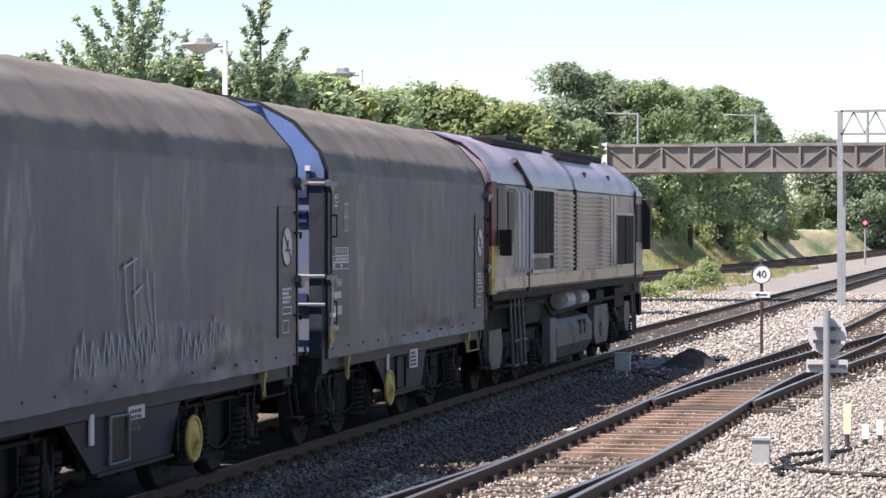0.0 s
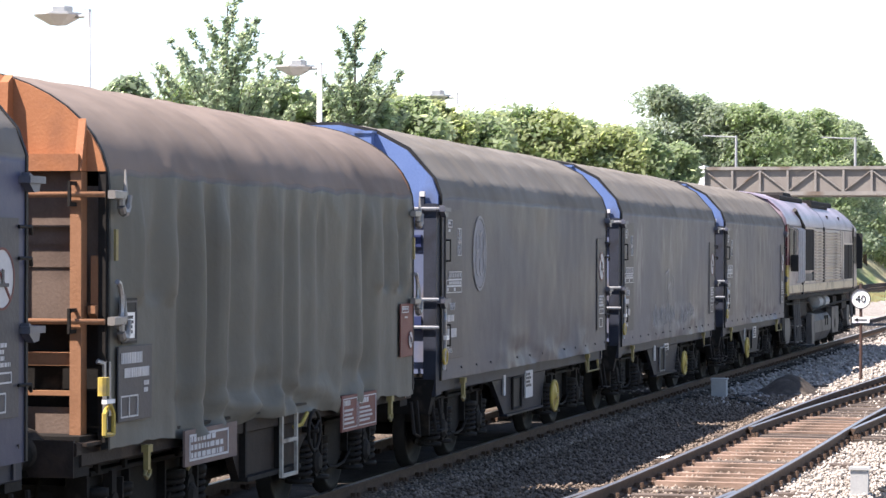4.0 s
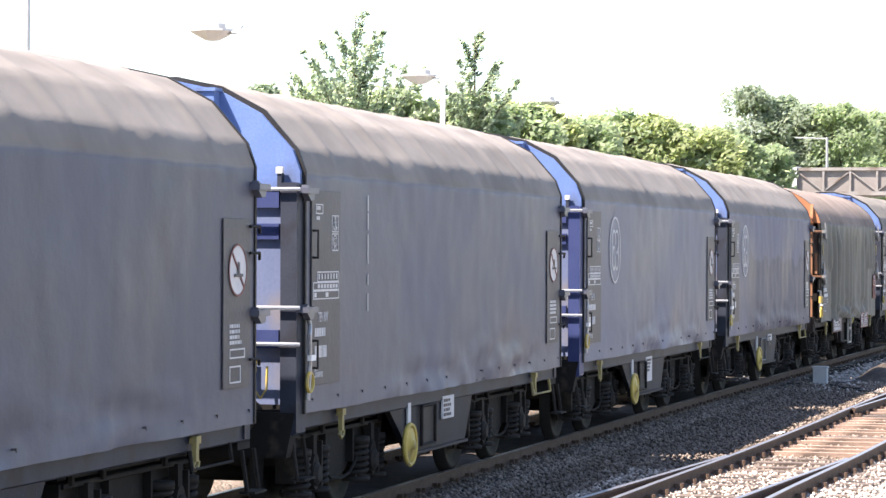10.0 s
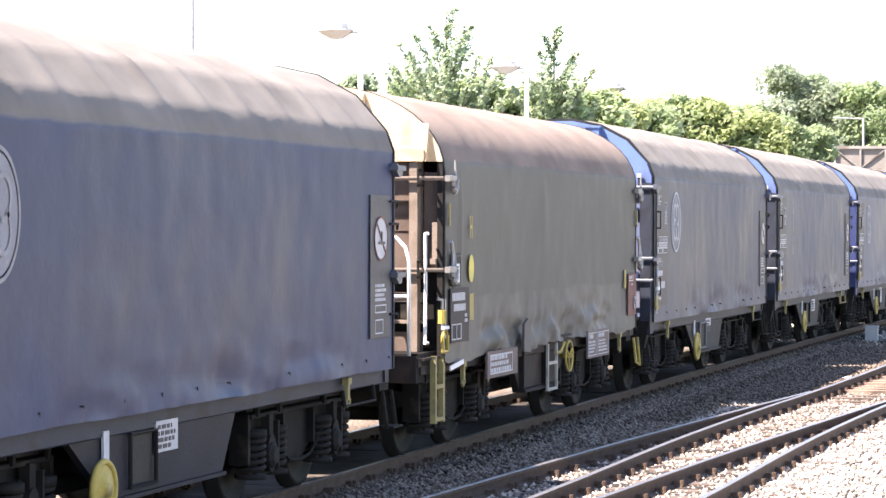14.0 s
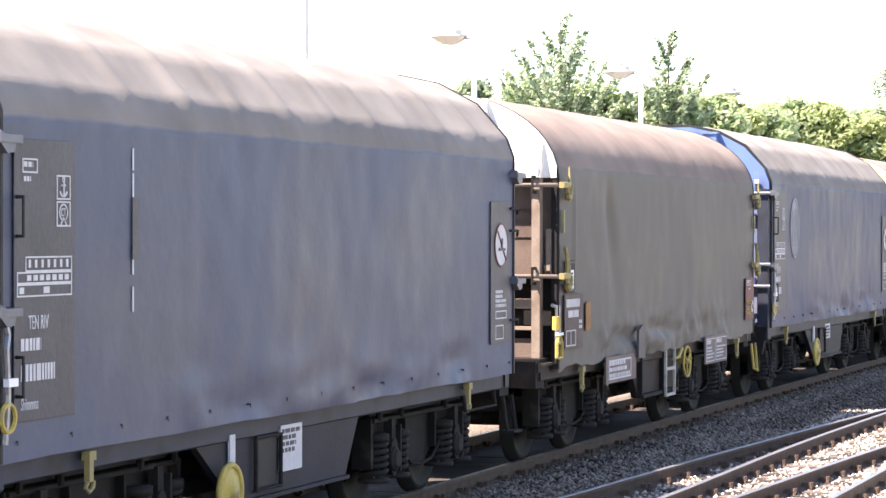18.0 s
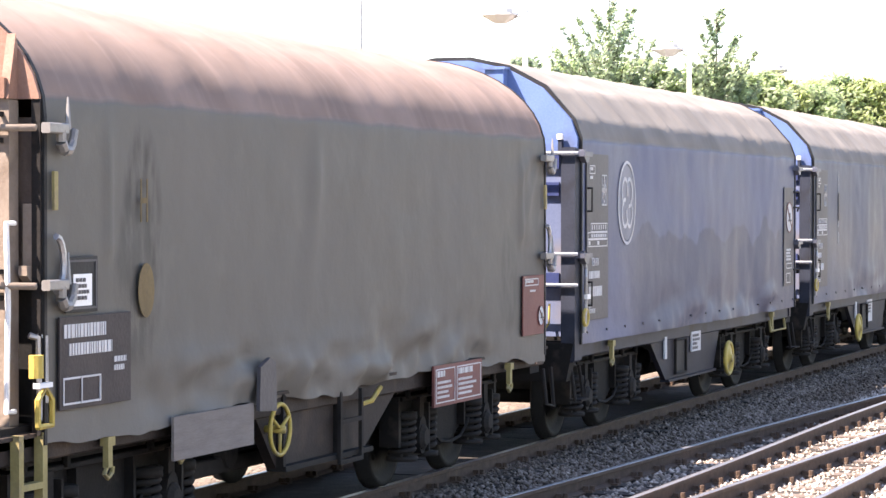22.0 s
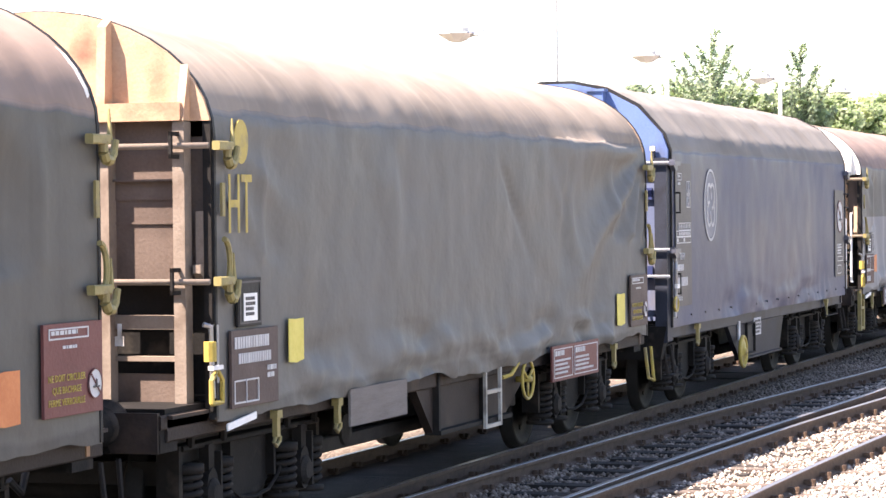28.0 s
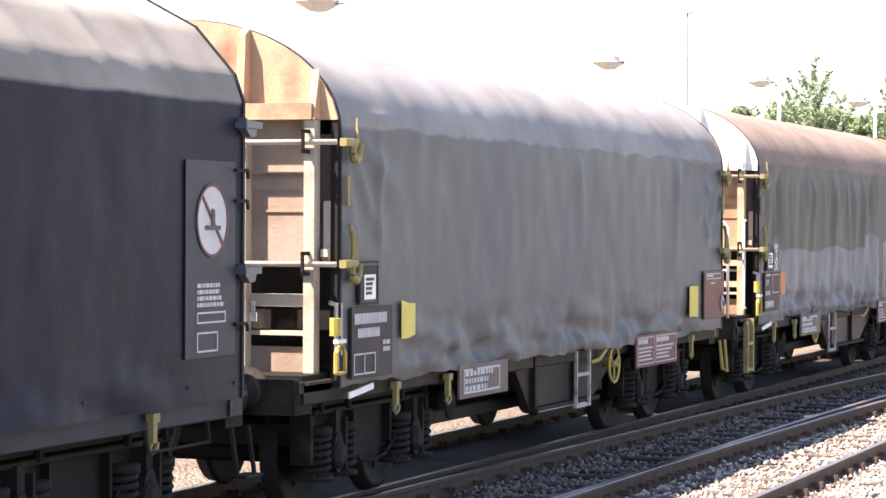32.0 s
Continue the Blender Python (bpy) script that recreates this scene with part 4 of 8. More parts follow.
def handwheel_geo(r=0.2, solid=True):
    g = Geo()
    g.ring((0, 0, 0), r, 0.026 if solid else 0.017, "y", 26)
    if solid:
        g.lathe([(0.0, r), (-0.012, r * 0.75), (-0.03, 0.05), (-0.05, 0.05), (-0.05, 0.0)], "y", 20)
        g.lathe([(0.01, r), (0.01, 0.0)], "y", 20)
    else:
        for a in range(3):
            g.rod((0, 0, 0), (r * math.cos(a * 2.09 + 0.5), 0, r * math.sin(a * 2.09 + 0.5)), 0.014)
        g.rod((0, -0.04, 0), (0, 0.15, 0), 0.03)
    return g


def hook_geo():
    g = Geo()
    g.box(-0.03, 0.03, -0.02, 0.02, 0.0, 0.16)
    g.tube([(0, 0, 0.02), (-0.05, 0, -0.04), (0, 0, -0.07), (0.06, 0, -0.04), (0.07, 0, 0.0)], 0.016)
    g.box(-0.05, 0.05, -0.03, 0.03, 0.14, 0.2)
    return g


def latch_geo(spike=True):
    g = Geo()
    g.prism([(-0.1, -0.02), (0.0, -0.09), (0.09, -0.08), (0.12, 0.0), (0.09, 0.03), (0.03, -0.01), (-0.03, 0.03), (-0.09, 0.05)], -0.03, 0.03, "y")
    g.box(-0.12, 0.16, -0.05, 0.05, -0.025, 0.025)
    if spike:
        g.rod((0.1, -0.03, 0.0), (0.13, 0.0, 0.2), 0.02, 6, 0.008)
    return g


def claw_geo():
    """A locking claw: a flat strap with a curved hook below its end and a pointed tongue."""
    g = Geo()
    g.box(-0.17, 0.08, -0.03, 0.03, -0.03, 0.035, 0.008)
    pts = [(0.03, 0, -0.01), (0.03, 0, -0.08), (0.07, 0, -0.13), (0.13, 0, -0.13), (0.18, 0, -0.08), (0.21, 0, 0.0)]
    for (p, q), r in zip(zip(pts, pts[1:]), (0.034, 0.036, 0.036, 0.032, 0.026)):
        g.rod(p, q, r, 8, r * 0.95)
    g.rod((0.1, -0.01, 0.0), (0.12, 0.0, 0.2), 0.022, 6, 0.006)
    return g


def curve_arm_geo():
    return Geo().tube([(0.02 + 0.1 * math.sin(a), 0, -0.12 + 0.34 * (1 - math.cos(a)) / 2) for a in [math.pi * i / 8 for i in range(9)]], 0.022)


def bars(geo, x, z, w, h, y, rows, seed, gap=0.35, thin=1.0):
    """Writing too small to read: short bars in rows."""
    rng = random.Random(seed)
    rh = h / rows
    for r in range(rows):
        q = x
        end = x + w * rng.uniform(0.6, 1.0)
        while q < end:
            s = rng.uniform(0.03, 0.11) * thin
            geo.box(q, min(q + s, end), y, y + 0.004, z - r * rh - rh * (1 - gap), z - r * rh)
            q += s + 0.03 * thin
    return geo


def frame_geo(x0, x1, z0, z1, y, w=0.018):
    g = Geo()
    g.box(x0, x1, y, y + 0.004, z1 - w, z1).box(x0, x1, y, y + 0.004, z0, z0 + w)
    return g.box(x0, x0 + w, y, y + 0.004, z0 + w, z1 - w).box(x1 - w, x1, y, y + 0.004, z0 + w, z1 - w)


def oval_geo(rx, rz, y, r0=1.0, r1=0.0, n=40, x=0.0, z=0.0, a0=0.0, a1=360.0):
    """A flat oval, or the ring between two sizes of it."""
    g = Geo()
    v, f = [], []
    for i in range(n + 1):
        a = radians(a0 + (a1 - a0) * i / n)
        for r in (r0, r1):
            for yy in (y, y + 0.004):
                v.append((x + rx * r * math.cos(a), yy, z + rz * r * math.sin(a)))
    for i in range(n):
        k, m = 4 * i, 4 * i + 4
        f += [(k, m, m + 2, k + 2), (k + 1, k + 3, m + 3, m + 1), (k, k + 1, m + 1, m)]
    return g.add(v, f)


def writing(text, size, parent, at, mat, name="lettering", squeeze=1.0, align="LEFT"):
    """Words in the built-in font, as a thin mesh standing on a plate that faces the near side."""
    cu = bpy.data.curves.new(name, "FONT")
    cu.body, cu.size, cu.align_x, cu.extrude, cu.resolution_u = text, size, align, 0.002, 2
    tmp = bpy.data.objects.new("tmp", cu)
    scene.collection.objects.link(tmp)
    me = bpy.data.meshes.new_from_object(tmp.evaluated_get(bpy.context.evaluated_depsgraph_get()))
    bpy.data.objects.remove(tmp)
    me.materials.clear()
    me.materials.append(mat)
    ob = new(name, me)
    ob.parent = parent
    ob["kind"] = "stuff"
    ob.matrix_basis = pose(*at, 90, 0, 0) @ Matrix.Diagonal((squeeze, 1, 1, 1))
    return ob


SIDE = -HALF - 0.01


def no_sign(parent, x, z, r, y):
    """A round pictogram: white disc, dark wagon shape, slash."""
    d = part("warning_disc", oval_geo(r, r, y - 0.006), CHALK, parent, "round white warning pictogram with a slash", at=(x, 0, z))
    part("disc_ring", oval_geo(r * 1.08, r * 1.08, y - 0.011, 1.0, 0.92), MAROON, d)
    part("slash", Geo().prism([(-r * 0.72, r * 0.64), (-r * 0.64, r * 0.72), (r * 0.72, -r * 0.64), (r * 0.64, -r * 0.72)], y - 0.014, y - 0.01, "y"), MAROON, d)
    part("pictogram", Geo().prism([(-r * 0.5, -r * 0.15), (-r * 0.1, -r * 0.15), (-r * 0.1, r * 0.35), (r * 0.1, r * 0.3), (r * 0.1, -r * 0.15), (r * 0.5, -r * 0.15), (r * 0.5, -r * 0.28), (-r * 0.5, -r * 0.28)], y - 0.019, y - 0.015, "y"), PLATE, d)


TIN = material("dull_tin", (0.1, 0.1, 0.105), (0.17, 0.17, 0.175), 0.5, 0.2, scale=6)


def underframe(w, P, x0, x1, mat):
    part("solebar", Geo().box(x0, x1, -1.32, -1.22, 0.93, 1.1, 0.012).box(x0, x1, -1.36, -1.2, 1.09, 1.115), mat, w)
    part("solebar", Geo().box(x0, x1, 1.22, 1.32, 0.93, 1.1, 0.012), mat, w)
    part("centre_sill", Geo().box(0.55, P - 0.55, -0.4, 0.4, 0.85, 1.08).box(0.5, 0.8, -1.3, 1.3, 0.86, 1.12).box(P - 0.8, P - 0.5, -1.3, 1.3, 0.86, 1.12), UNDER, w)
    # solid dark box added to stop light showing through under the wagon
    part("brake_trough", Geo().box(4.1, P - 4.1, -0.55, 0.55, 0.42, 0.86, 0.05), UNDER, w, "dark box added below the floor to block light")
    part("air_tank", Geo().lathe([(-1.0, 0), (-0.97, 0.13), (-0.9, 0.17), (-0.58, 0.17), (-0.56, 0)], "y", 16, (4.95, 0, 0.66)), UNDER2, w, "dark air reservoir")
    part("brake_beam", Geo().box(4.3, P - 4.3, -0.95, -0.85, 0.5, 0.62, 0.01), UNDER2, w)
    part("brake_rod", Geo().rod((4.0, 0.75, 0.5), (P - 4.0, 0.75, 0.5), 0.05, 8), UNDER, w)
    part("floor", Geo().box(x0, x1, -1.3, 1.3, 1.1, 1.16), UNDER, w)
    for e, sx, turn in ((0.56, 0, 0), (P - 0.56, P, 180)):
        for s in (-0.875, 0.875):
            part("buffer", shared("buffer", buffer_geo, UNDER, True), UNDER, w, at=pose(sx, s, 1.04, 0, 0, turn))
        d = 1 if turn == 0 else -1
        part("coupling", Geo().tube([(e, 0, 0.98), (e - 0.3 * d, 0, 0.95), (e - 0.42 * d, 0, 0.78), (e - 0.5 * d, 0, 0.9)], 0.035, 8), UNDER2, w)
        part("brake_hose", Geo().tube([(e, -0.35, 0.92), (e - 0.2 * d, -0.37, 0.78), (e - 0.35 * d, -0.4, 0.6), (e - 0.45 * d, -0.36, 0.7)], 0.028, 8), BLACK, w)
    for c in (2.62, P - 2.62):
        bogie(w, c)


def blue_wagon(name, P, k, emblem, look_key, hand, label):
    """A bogie hood wagon with blue ends and a blue-grey coated canvas hood."""
    w = new(name)
    tagged(w, label, "freight wagon", "wagons of the train")
    a, b = 0.66, P - (0.67 if k < 20 else 0.73)
    part("hood", hood_geo(a, b, POLY, k * 3.7, rib=0.03, sag=0.016 if emblem == "scrawl" else 0.026, hem=0.012, ribs=11, shoulder=3.24, fold=0.006, drag=2.0, ripple=0.019, stiff=(3.0, b - 0.9)), HOODS[look_key], w, smooth=True)
    for x in (a - 0.03, b - 0.03):
        part("hood_rim", shared("poly_rim", lambda: rim_geo(POLY, 0.035, 0.014), BLACK), BLACK, w, at=(x, 0, 0))
    underframe(w, P, 0.6, P - 0.55, GRIMED)
    # end facing back along the train
    e = part("end_gable", shared("blue_gable", lambda: gable_geo([(y * 0.985, z - 0.025 * smoothstep((z - 3.3) / 0.5)) for y, z in POLY], 0.0, 0.05, 3.05), BLUE), BLUE, w, "blue painted gable", at=(0.58, 0, 0))
    part("ridge_box", Geo().box(-0.14, 0.02, -0.62, -0.42, 3.74, 3.93).box(-0.16, 0.03, -0.64, -0.40, 3.93, 3.96), BLUE, e, "small box with a pale lid")
    part("marker_lamp", Geo().box(-0.08, -0.03, -1.24, -1.18, 3.2, 3.26, 0.006), CHALK, e, "small white marker")
    part("marker_stem", Geo().box(-0.07, 0.0, -1.23, -1.19, 3.06, 3.2), GRIMED, e)
    part("end_wall", shared("blue_endwall", lambda: Geo().box(0, 0.04, -1.2, 1.2, 1.1, 3.05), PALE), PALE, w, "pale blue end panel", at=(0.62, 0, 0))
    for z0, z1 in ((2.9, 3.05), (2.62, 2.76), (1.66, 1.82)):
        part("end_beam", shared("blue_beam%d" % int(z0 * 100), lambda z0=z0, z1=z1: Geo().box(0, 0.05, -1.18, 1.18, z0, z1), INDIGO), INDIGO, w, at=(0.585, 0, 0))
    for s in (-1, 1):
        paint, words = (INDIGO, "dark blue corner post") if k == 6 else (GRIMED, "dark grimy corner post")
        part("corner_post", shared("corner_" + paint.name, lambda: Geo().box(-0.1, 0.16, -0.075, 0.075, 0.9, 3.12, 0.02), paint), paint, w, words, at=(0.56, s * 1.315, 0))
    part("end_sill", shared("blue_sill", lambda: Geo().prism([(-1.3, 0.7), (1.3, 0.7), (1.38, 1.1), (-1.38, 1.1)], 0, 0.14, "x"), UNDER), UNDER, w, at=(0.45, 0, 0))
    for z in (3.06, 2.02, 1.7):
        part("cross_bar", shared("cross_bar", lambda: Geo().rod((0, -1.43, 0), (0, 1.1, 0), 0.017, 8), CHALK, True), CHALK, w, "white round cross bar", at=(0.43, 0, z))
    part("end_placard", Geo().box(0.57, 0.575, -0.95, -0.6, 1.36, 1.6), CHALK, w, "pale placard on the end panel")
    part("strap", Geo().box(0.5, 0.52, -0.8, -0.74, 1.52, 1.7), YELLOW, w, "yellow strap tag")
    part("grab_loop", Geo().tube([(0.5, -1.0, 1.55), (0.46, -1.0, 1.3), (0.48, -1.05, 1.22), (0.5, -1.1, 1.3), (0.52, -1.1, 1.5)], 0.013), YELLOW, w)
    for z in (3.05, 2.0):
        part("latch", shared("latch", lambda: latch_geo(False), GUNMETAL), GUNMETAL, w, "dull grey locking lever", at=(0.62, SIDE - 0.03, z))
        part("latch", shared("latch", None, GUNMETAL), GUNMETAL, w, "dull grey locking lever", at=pose(b - 0.02, SIDE - 0.03, z, 0, 0, 0))
    part("lock_lever", Geo().tube([(0.62, SIDE - 0.02, 2.02), (0.66, SIDE - 0.04, 1.86), (0.62, SIDE - 0.05, 1.78), (0.66, SIDE - 0.04, 1.5), (0.64, SIDE - 0.03, 1.2)], 0.02), STEEL, w)
    part("tie_loop", Geo().ring((0.66, SIDE - 0.04, 1.36), 0.085, 0.018, "y", 16).rod((0.66, SIDE - 0.04, 1.44), (0.66, SIDE - 0.04, 1.6), 0.014), YELLOW, w, "hanging yellow loop")
    part("tie_knot", Geo().box(0.62, 0.74, SIDE - 0.07, SIDE - 0.03, 1.55, 1.6), WHITE, w)
    # side plates with lettering
    pl = part("data_panel", Geo().box(0.8, 1.62, SIDE - 0.008, SIDE, 1.32, 3.06, 0.002), NAVY if k == 20 else PLATE, w, "dark grey data panel with white lettering")
    y = SIDE - 0.013
    mk = Geo()
    for args in ((0.9, 1.1, 2.85, 2.94), (1.36, 1.55, 2.69, 2.845), (1.36, 1.55, 2.52, 2.68), (0.94, 1.57, 2.24, 2.335), (0.83, 1.57, 2.165, 2.24), (0.83, 1.57, 2.085, 2.165)):
        mk.add(frame_geo(*args, y, 0.01).v, frame_geo(*args, y, 0.01).f)
    for i in range(7):
        mk.box(0.98 + 0.085 * i, 1.01 + 0.085 * i, y, y + 0.004, 2.265, 2.315)
        mk.box(0.96 + 0.085 * i, 1.015 + 0.085 * i, y, y + 0.004, 2.185, 2.22)
    mk.box(0.86, 0.92, y, y + 0.004, 2.105, 2.145).box(1.18, 1.26, y, y + 0.004, 2.105, 2.145)
    mk.rod((1.455, y, 2.705), (1.455, y, 2.8), 0.007, 6).box(1.425, 1.485, y, y + 0.004, 2.775, 2.787)
    for q in (oval_geo(0.02, 0.02, y, 1.0, 0.5, 12, 1.455, 2.818), oval_geo(0.055, 0.045, y, 1.0, 0.72, 14, 1.455, 2.75, 190, 350), oval_geo(0.06, 0.055, y, 1.0, 0.84, 20, 1.455, 2.61)):
        mk.add(q.v, q.f)
    mk.prism([(1.41, 2.53), (1.425, 2.53), (1.455, 2.57), (1.45, 2.58)], y, y + 0.004, "y").prism([(1.5, 2.53), (1.485, 2.53), (1.455, 2.57), (1.46, 2.58)], y, y + 0.004, "y")
    part("markings", bars(bars(mk, 0.92, 2.92, 0.15, 0.05, y, 1, k, thin=0.5), 0.92, 2.83, 0.12, 0.05, y, 1, k + 4, thin=0.4), CHALK, pl)["kind"] = "stuff"
    part("running_number", bars(bars(Geo(), 0.88, 1.67, 0.52, 0.11, y, 1, k + 7, gap=0.05, thin=0.5), 0.88, 1.83, 0.4, 0.08, y, 1, k + 9, gap=0.05, thin=0.5), CHALK, pl)["kind"] = "stuff"
    writing("TEN RIV", 0.125, pl, (0.98, y + 0.003, 1.885), CHALK, squeeze=0.6)
    writing("CT", 0.075, pl, (1.455, y + 0.003, 2.585), CHALK, squeeze=0.7, align="CENTER")
    writing("Shimmns", 0.105, pl, (0.88, y + 0.003, 1.39), CHALK, squeeze=0.62)
    for z in (2.58, 1.6):
        part("panel_handle", Geo().tube([(0.82, SIDE - 0.01, z + 0.12), (0.82, SIDE - 0.06, z + 0.12), (0.82, SIDE - 0.06, z - 0.12), (0.82, SIDE - 0.01, z - 0.12)], 0.013), BLACK, pl)
    wide = 1.0 if k < 16 else 1.3
    q = part("warning_panel", Geo().box(b - 0.17 - 0.63 * wide, b - 0.17, SIDE - 0.008, SIDE, 1.4, 2.78, 0.002), NAVY if k == 20 else PLATE, w, "dark warning panel with a round pictogram")
    c = b - 0.17 - 0.31 * wide
    no_sign(q, c, 2.36, 0.2 * wide ** 0.7, SIDE - 0.007)
    part("small_print", bars(Geo(), c - 0.18 * wide, 1.92, 0.36 * wide, 0.18, y, 4, k + 20, thin=0.5), CHALK, q)["kind"] = "stuff"
    part("print_frame", frame_geo(c - 0.18 * wide, c + 0.18 * wide, 1.64, 1.72, y, 0.012), CHALK, q)
    part("print_frame", frame_geo(c - 0.18 * wide, c + 0.08 * wide, 1.44, 1.58, y, 0.012), CHALK, q)
    for z in (2.72, 2.5, 1.62):
        part("panel_clip", Geo().tube([(b - 0.2, SIDE - 0.02, z), (b - 0.08, SIDE - 0.06, z), (b, SIDE - 0.03, z - 0.05)], 0.014), BLACK, q)
    part("fastener_studs", stud_row(a + 0.2, b - 0.15, 1.2), PLATE, w, "row of dark fastening studs along the hem")["kind"] = "stuff"
    emblem_on(w, emblem, k)
    # skirt and fittings
    t0, t1 = 0.30 * P, 0.60 * P
    part("skirt", Geo().prism([(t0, 1.06), (t0 + 0.9, 0.46), (t1 - 0.35, 0.46), (t1 + 0.05, 1.06)], -1.3, -1.24, "y"), SKIRT, w, "blue-grey trapezoid side skirt")
    part("skirt", Geo().prism([(t0, 1.06), (t0 + 0.9, 0.46), (t1 - 0.35, 0.46), (t1 + 0.05, 1.06)], 1.24, 1.3, "y"), SKIRT, w)
    part("skirt_lip", Geo().box(t0 + 0.9, t1 - 0.35, -1.34, -1.23, 0.44, 0.47), SKIRT, w)
    hx = 0.345 * P if hand == 0 else 0.6 * P
    part("handwheel", shared("handwheel", handwheel_geo, YELLOW, True), YELLOW, w, "round yellow brake handwheel", at=(hx, -1.42, 0.58))
    s = t0 + 1.25
    part("step_frame", Geo().tube([(s, -1.33, 0.92), (s, -1.33, 0.52), (s + 0.5, -1.33, 0.52), (s + 0.5, -1.33, 0.92), (s, -1.33, 0.92)], 0.018), TIN if k % 3 == 2 else UNDER2, w)
    part("step_recess", Geo().box(s + 0.04, s + 0.46, -1.312, -1.302, 0.54, 0.9), BLACK, w)
    part("maintenance_board", Geo().box(s + 0.5 + 0.3 * (k % 2), s + 0.95 + 0.3 * (k % 2), -1.33, -1.31, 0.62 + 0.12 * (k % 3), 0.98), CHALK, w, "small white notice board")
    part("notice_print", bars(Geo(), s + 0.53 + 0.3 * (k % 2), 0.95, 0.36, 0.2, -1.336, 4, k + 40), PLATE, w)["kind"] = "stuff"
    part("chalk_label", Geo().box(t0 + 0.75, t0 + 0.85, -1.33, -1.31, 0.72, 0.98), CHALK, w)
    for i, x in enumerate((0.16 * P, 0.83 * P)):
        part("tie_hook", shared("tie_hook", hook_geo, SAGE), SAGE, w, at=(x, -1.37, 0.86))
    part("lower_rail", Geo().tube([(0.83 * P - 0.1, -1.36, 0.95), (0.83 * P - 0.1, -1.38, 0.8), (0.9 * P, -1.38, 0.8), (0.9 * P, -1.36, 0.95)], 0.018), SAGE if k % 2 else UNDER2, w)
    for x in (0.62, P - 0.7):
        part("end_step", Geo().tube([(x, -1.3, 0.85), (x, -1.35, 0.5), (x + 0.3, -1.35, 0.5), (x + 0.3, -1.3, 0.85)], 0.02).box(x, x + 0.3, -1.42, -1.28, 0.49, 0.51), UNDER2, w)
    # leading end
    part("end_wall", Geo().box(b - 0.07, b - 0.03, -1.34, 1.34, 0.95, 3.1), NAVY, w)
    part("end_gable", shared("blue_gable", None, BLUE), BLUE, w, at=(b - 0.07, 0, 0))
    return w


def stud_row(a, b, z):
    g = Geo()
    n = int((b - a) / 0.72)
    for i in range(n + 1):
        x = a + (b - a) * i / n
        g.rod((x, SIDE - 0.006, z), (x, SIDE + 0.03, z), 0.009, 6)
        g.box(x - 0.004, x + 0.004, SIDE - 0.006, SIDE, z - 0.022, z)
    return g


def emblem_on(w, kind, k):
    y = SIDE + 0.001
    x, z = {3: 2.55, 6: 2.55, 10: 2.4, 13: 2.4, 16: 2.72}.get(k, 2.3), 2.55
    if kind in ("clear", "worn"):
        col = CHALK if kind == "clear" else FAINT
        e = part("oval_emblem", oval_geo(0.36, 0.46, y - 0.004, 1.0, 0.93, x=x, z=z), col, w, "%s white oval emblem on the hood" % ("clean" if kind == "clear" else "rubbed"))
        part("emblem_field", oval_geo(0.36, 0.46, y + 0.001, 0.9, 0.0, x=x, z=z), VEIL, e)
        g = Geo()
        for i in range(4):
            a = 45 + 90 * i
            ca, sa = math.cos(radians(a)), math.sin(radians(a))
            q = oval_geo(0.13, 0.17, y - 0.006, 1.0, 0.76, n=20, x=x + 0.13 * ca, z=z + 0.16 * sa, a0=a - 150, a1=a + 110)
            g.add(q.v, q.f)
        part("emblem_scroll", g, col, e)["kind"] = "stuff"
    elif kind == "dashes":
        g = Geo()
        for z0, z1 in ((2.9, 3.05), (2.72, 2.88), (2.4, 2.68), (2.2, 2.3), (1.95, 2.12)):
            g.box(2.5, 2.522, y, y + 0.004, z0, z1)
        part("remnant_line", g, CHALK, w, "broken white line left of a rubbed-off emblem")["kind"] = "stuff"
        if k == 12:
            part("dark_patch", Geo().box(2.49, 2.6, y - 0.006, y - 0.002, 2.3, 2.72), PLATE, w, "dark rectangular patch")
    elif kind == "scrawl":
        rng = random.Random(4)
        g = Geo()

        def stroke(p, q, h=0.011):
            dx, dz = q[0] - p[0], q[1] - p[1]
            L = max(1e-6, math.hypot(dx, dz))
            nx, nz = -dz / L * h, dx / L * h
            g.prism([(p[0] - nx, p[1] - nz), (q[0] - nx, q[1] - nz), (q[0] + nx, q[1] + nz), (p[0] + nx, p[1] + nz)], y - 0.012, y - 0.009, "y")

        # tall thin letters, then a row of loops
        for x0, z0, z1 in ((4.75, 1.55, 2.25), (5.0, 1.2, 2.3), (5.35, 1.7, 2.2), (5.55, 1.3, 2.15)):
            stroke((x0, z1), (x0 + 0.05, (z0 + z1) / 2))
            stroke((x0 + 0.05, (z0 + z1) / 2), (x0 + 0.16, z0))
        stroke((4.7, 2.2), (5.1, 2.28))
        stroke((4.98, 1.95), (5.25, 2.05))
        for i in range(26):
            q = 3.5 + 0.17 * i + rng.uniform(-0.04, 0.04)
            if 5.6 < q < 6.3:
                continue
            z0, z1 = rng.uniform(1.3, 1.42), rng.uniform(1.5, 1.72)
            stroke((q, z0), (q + 0.06, z1))
            stroke((q + 0.06, z1), (q + 0.14, z0 + rng.uniform(0, 0.1)))
        part("scrawl", g, material("chalk_stroke", (0.26, 0.26, 0.27), (0.42, 0.42, 0.43), 0.7, scale=4), w, "faint pale scribbled strokes low on the hood")["kind"] = "stuff"




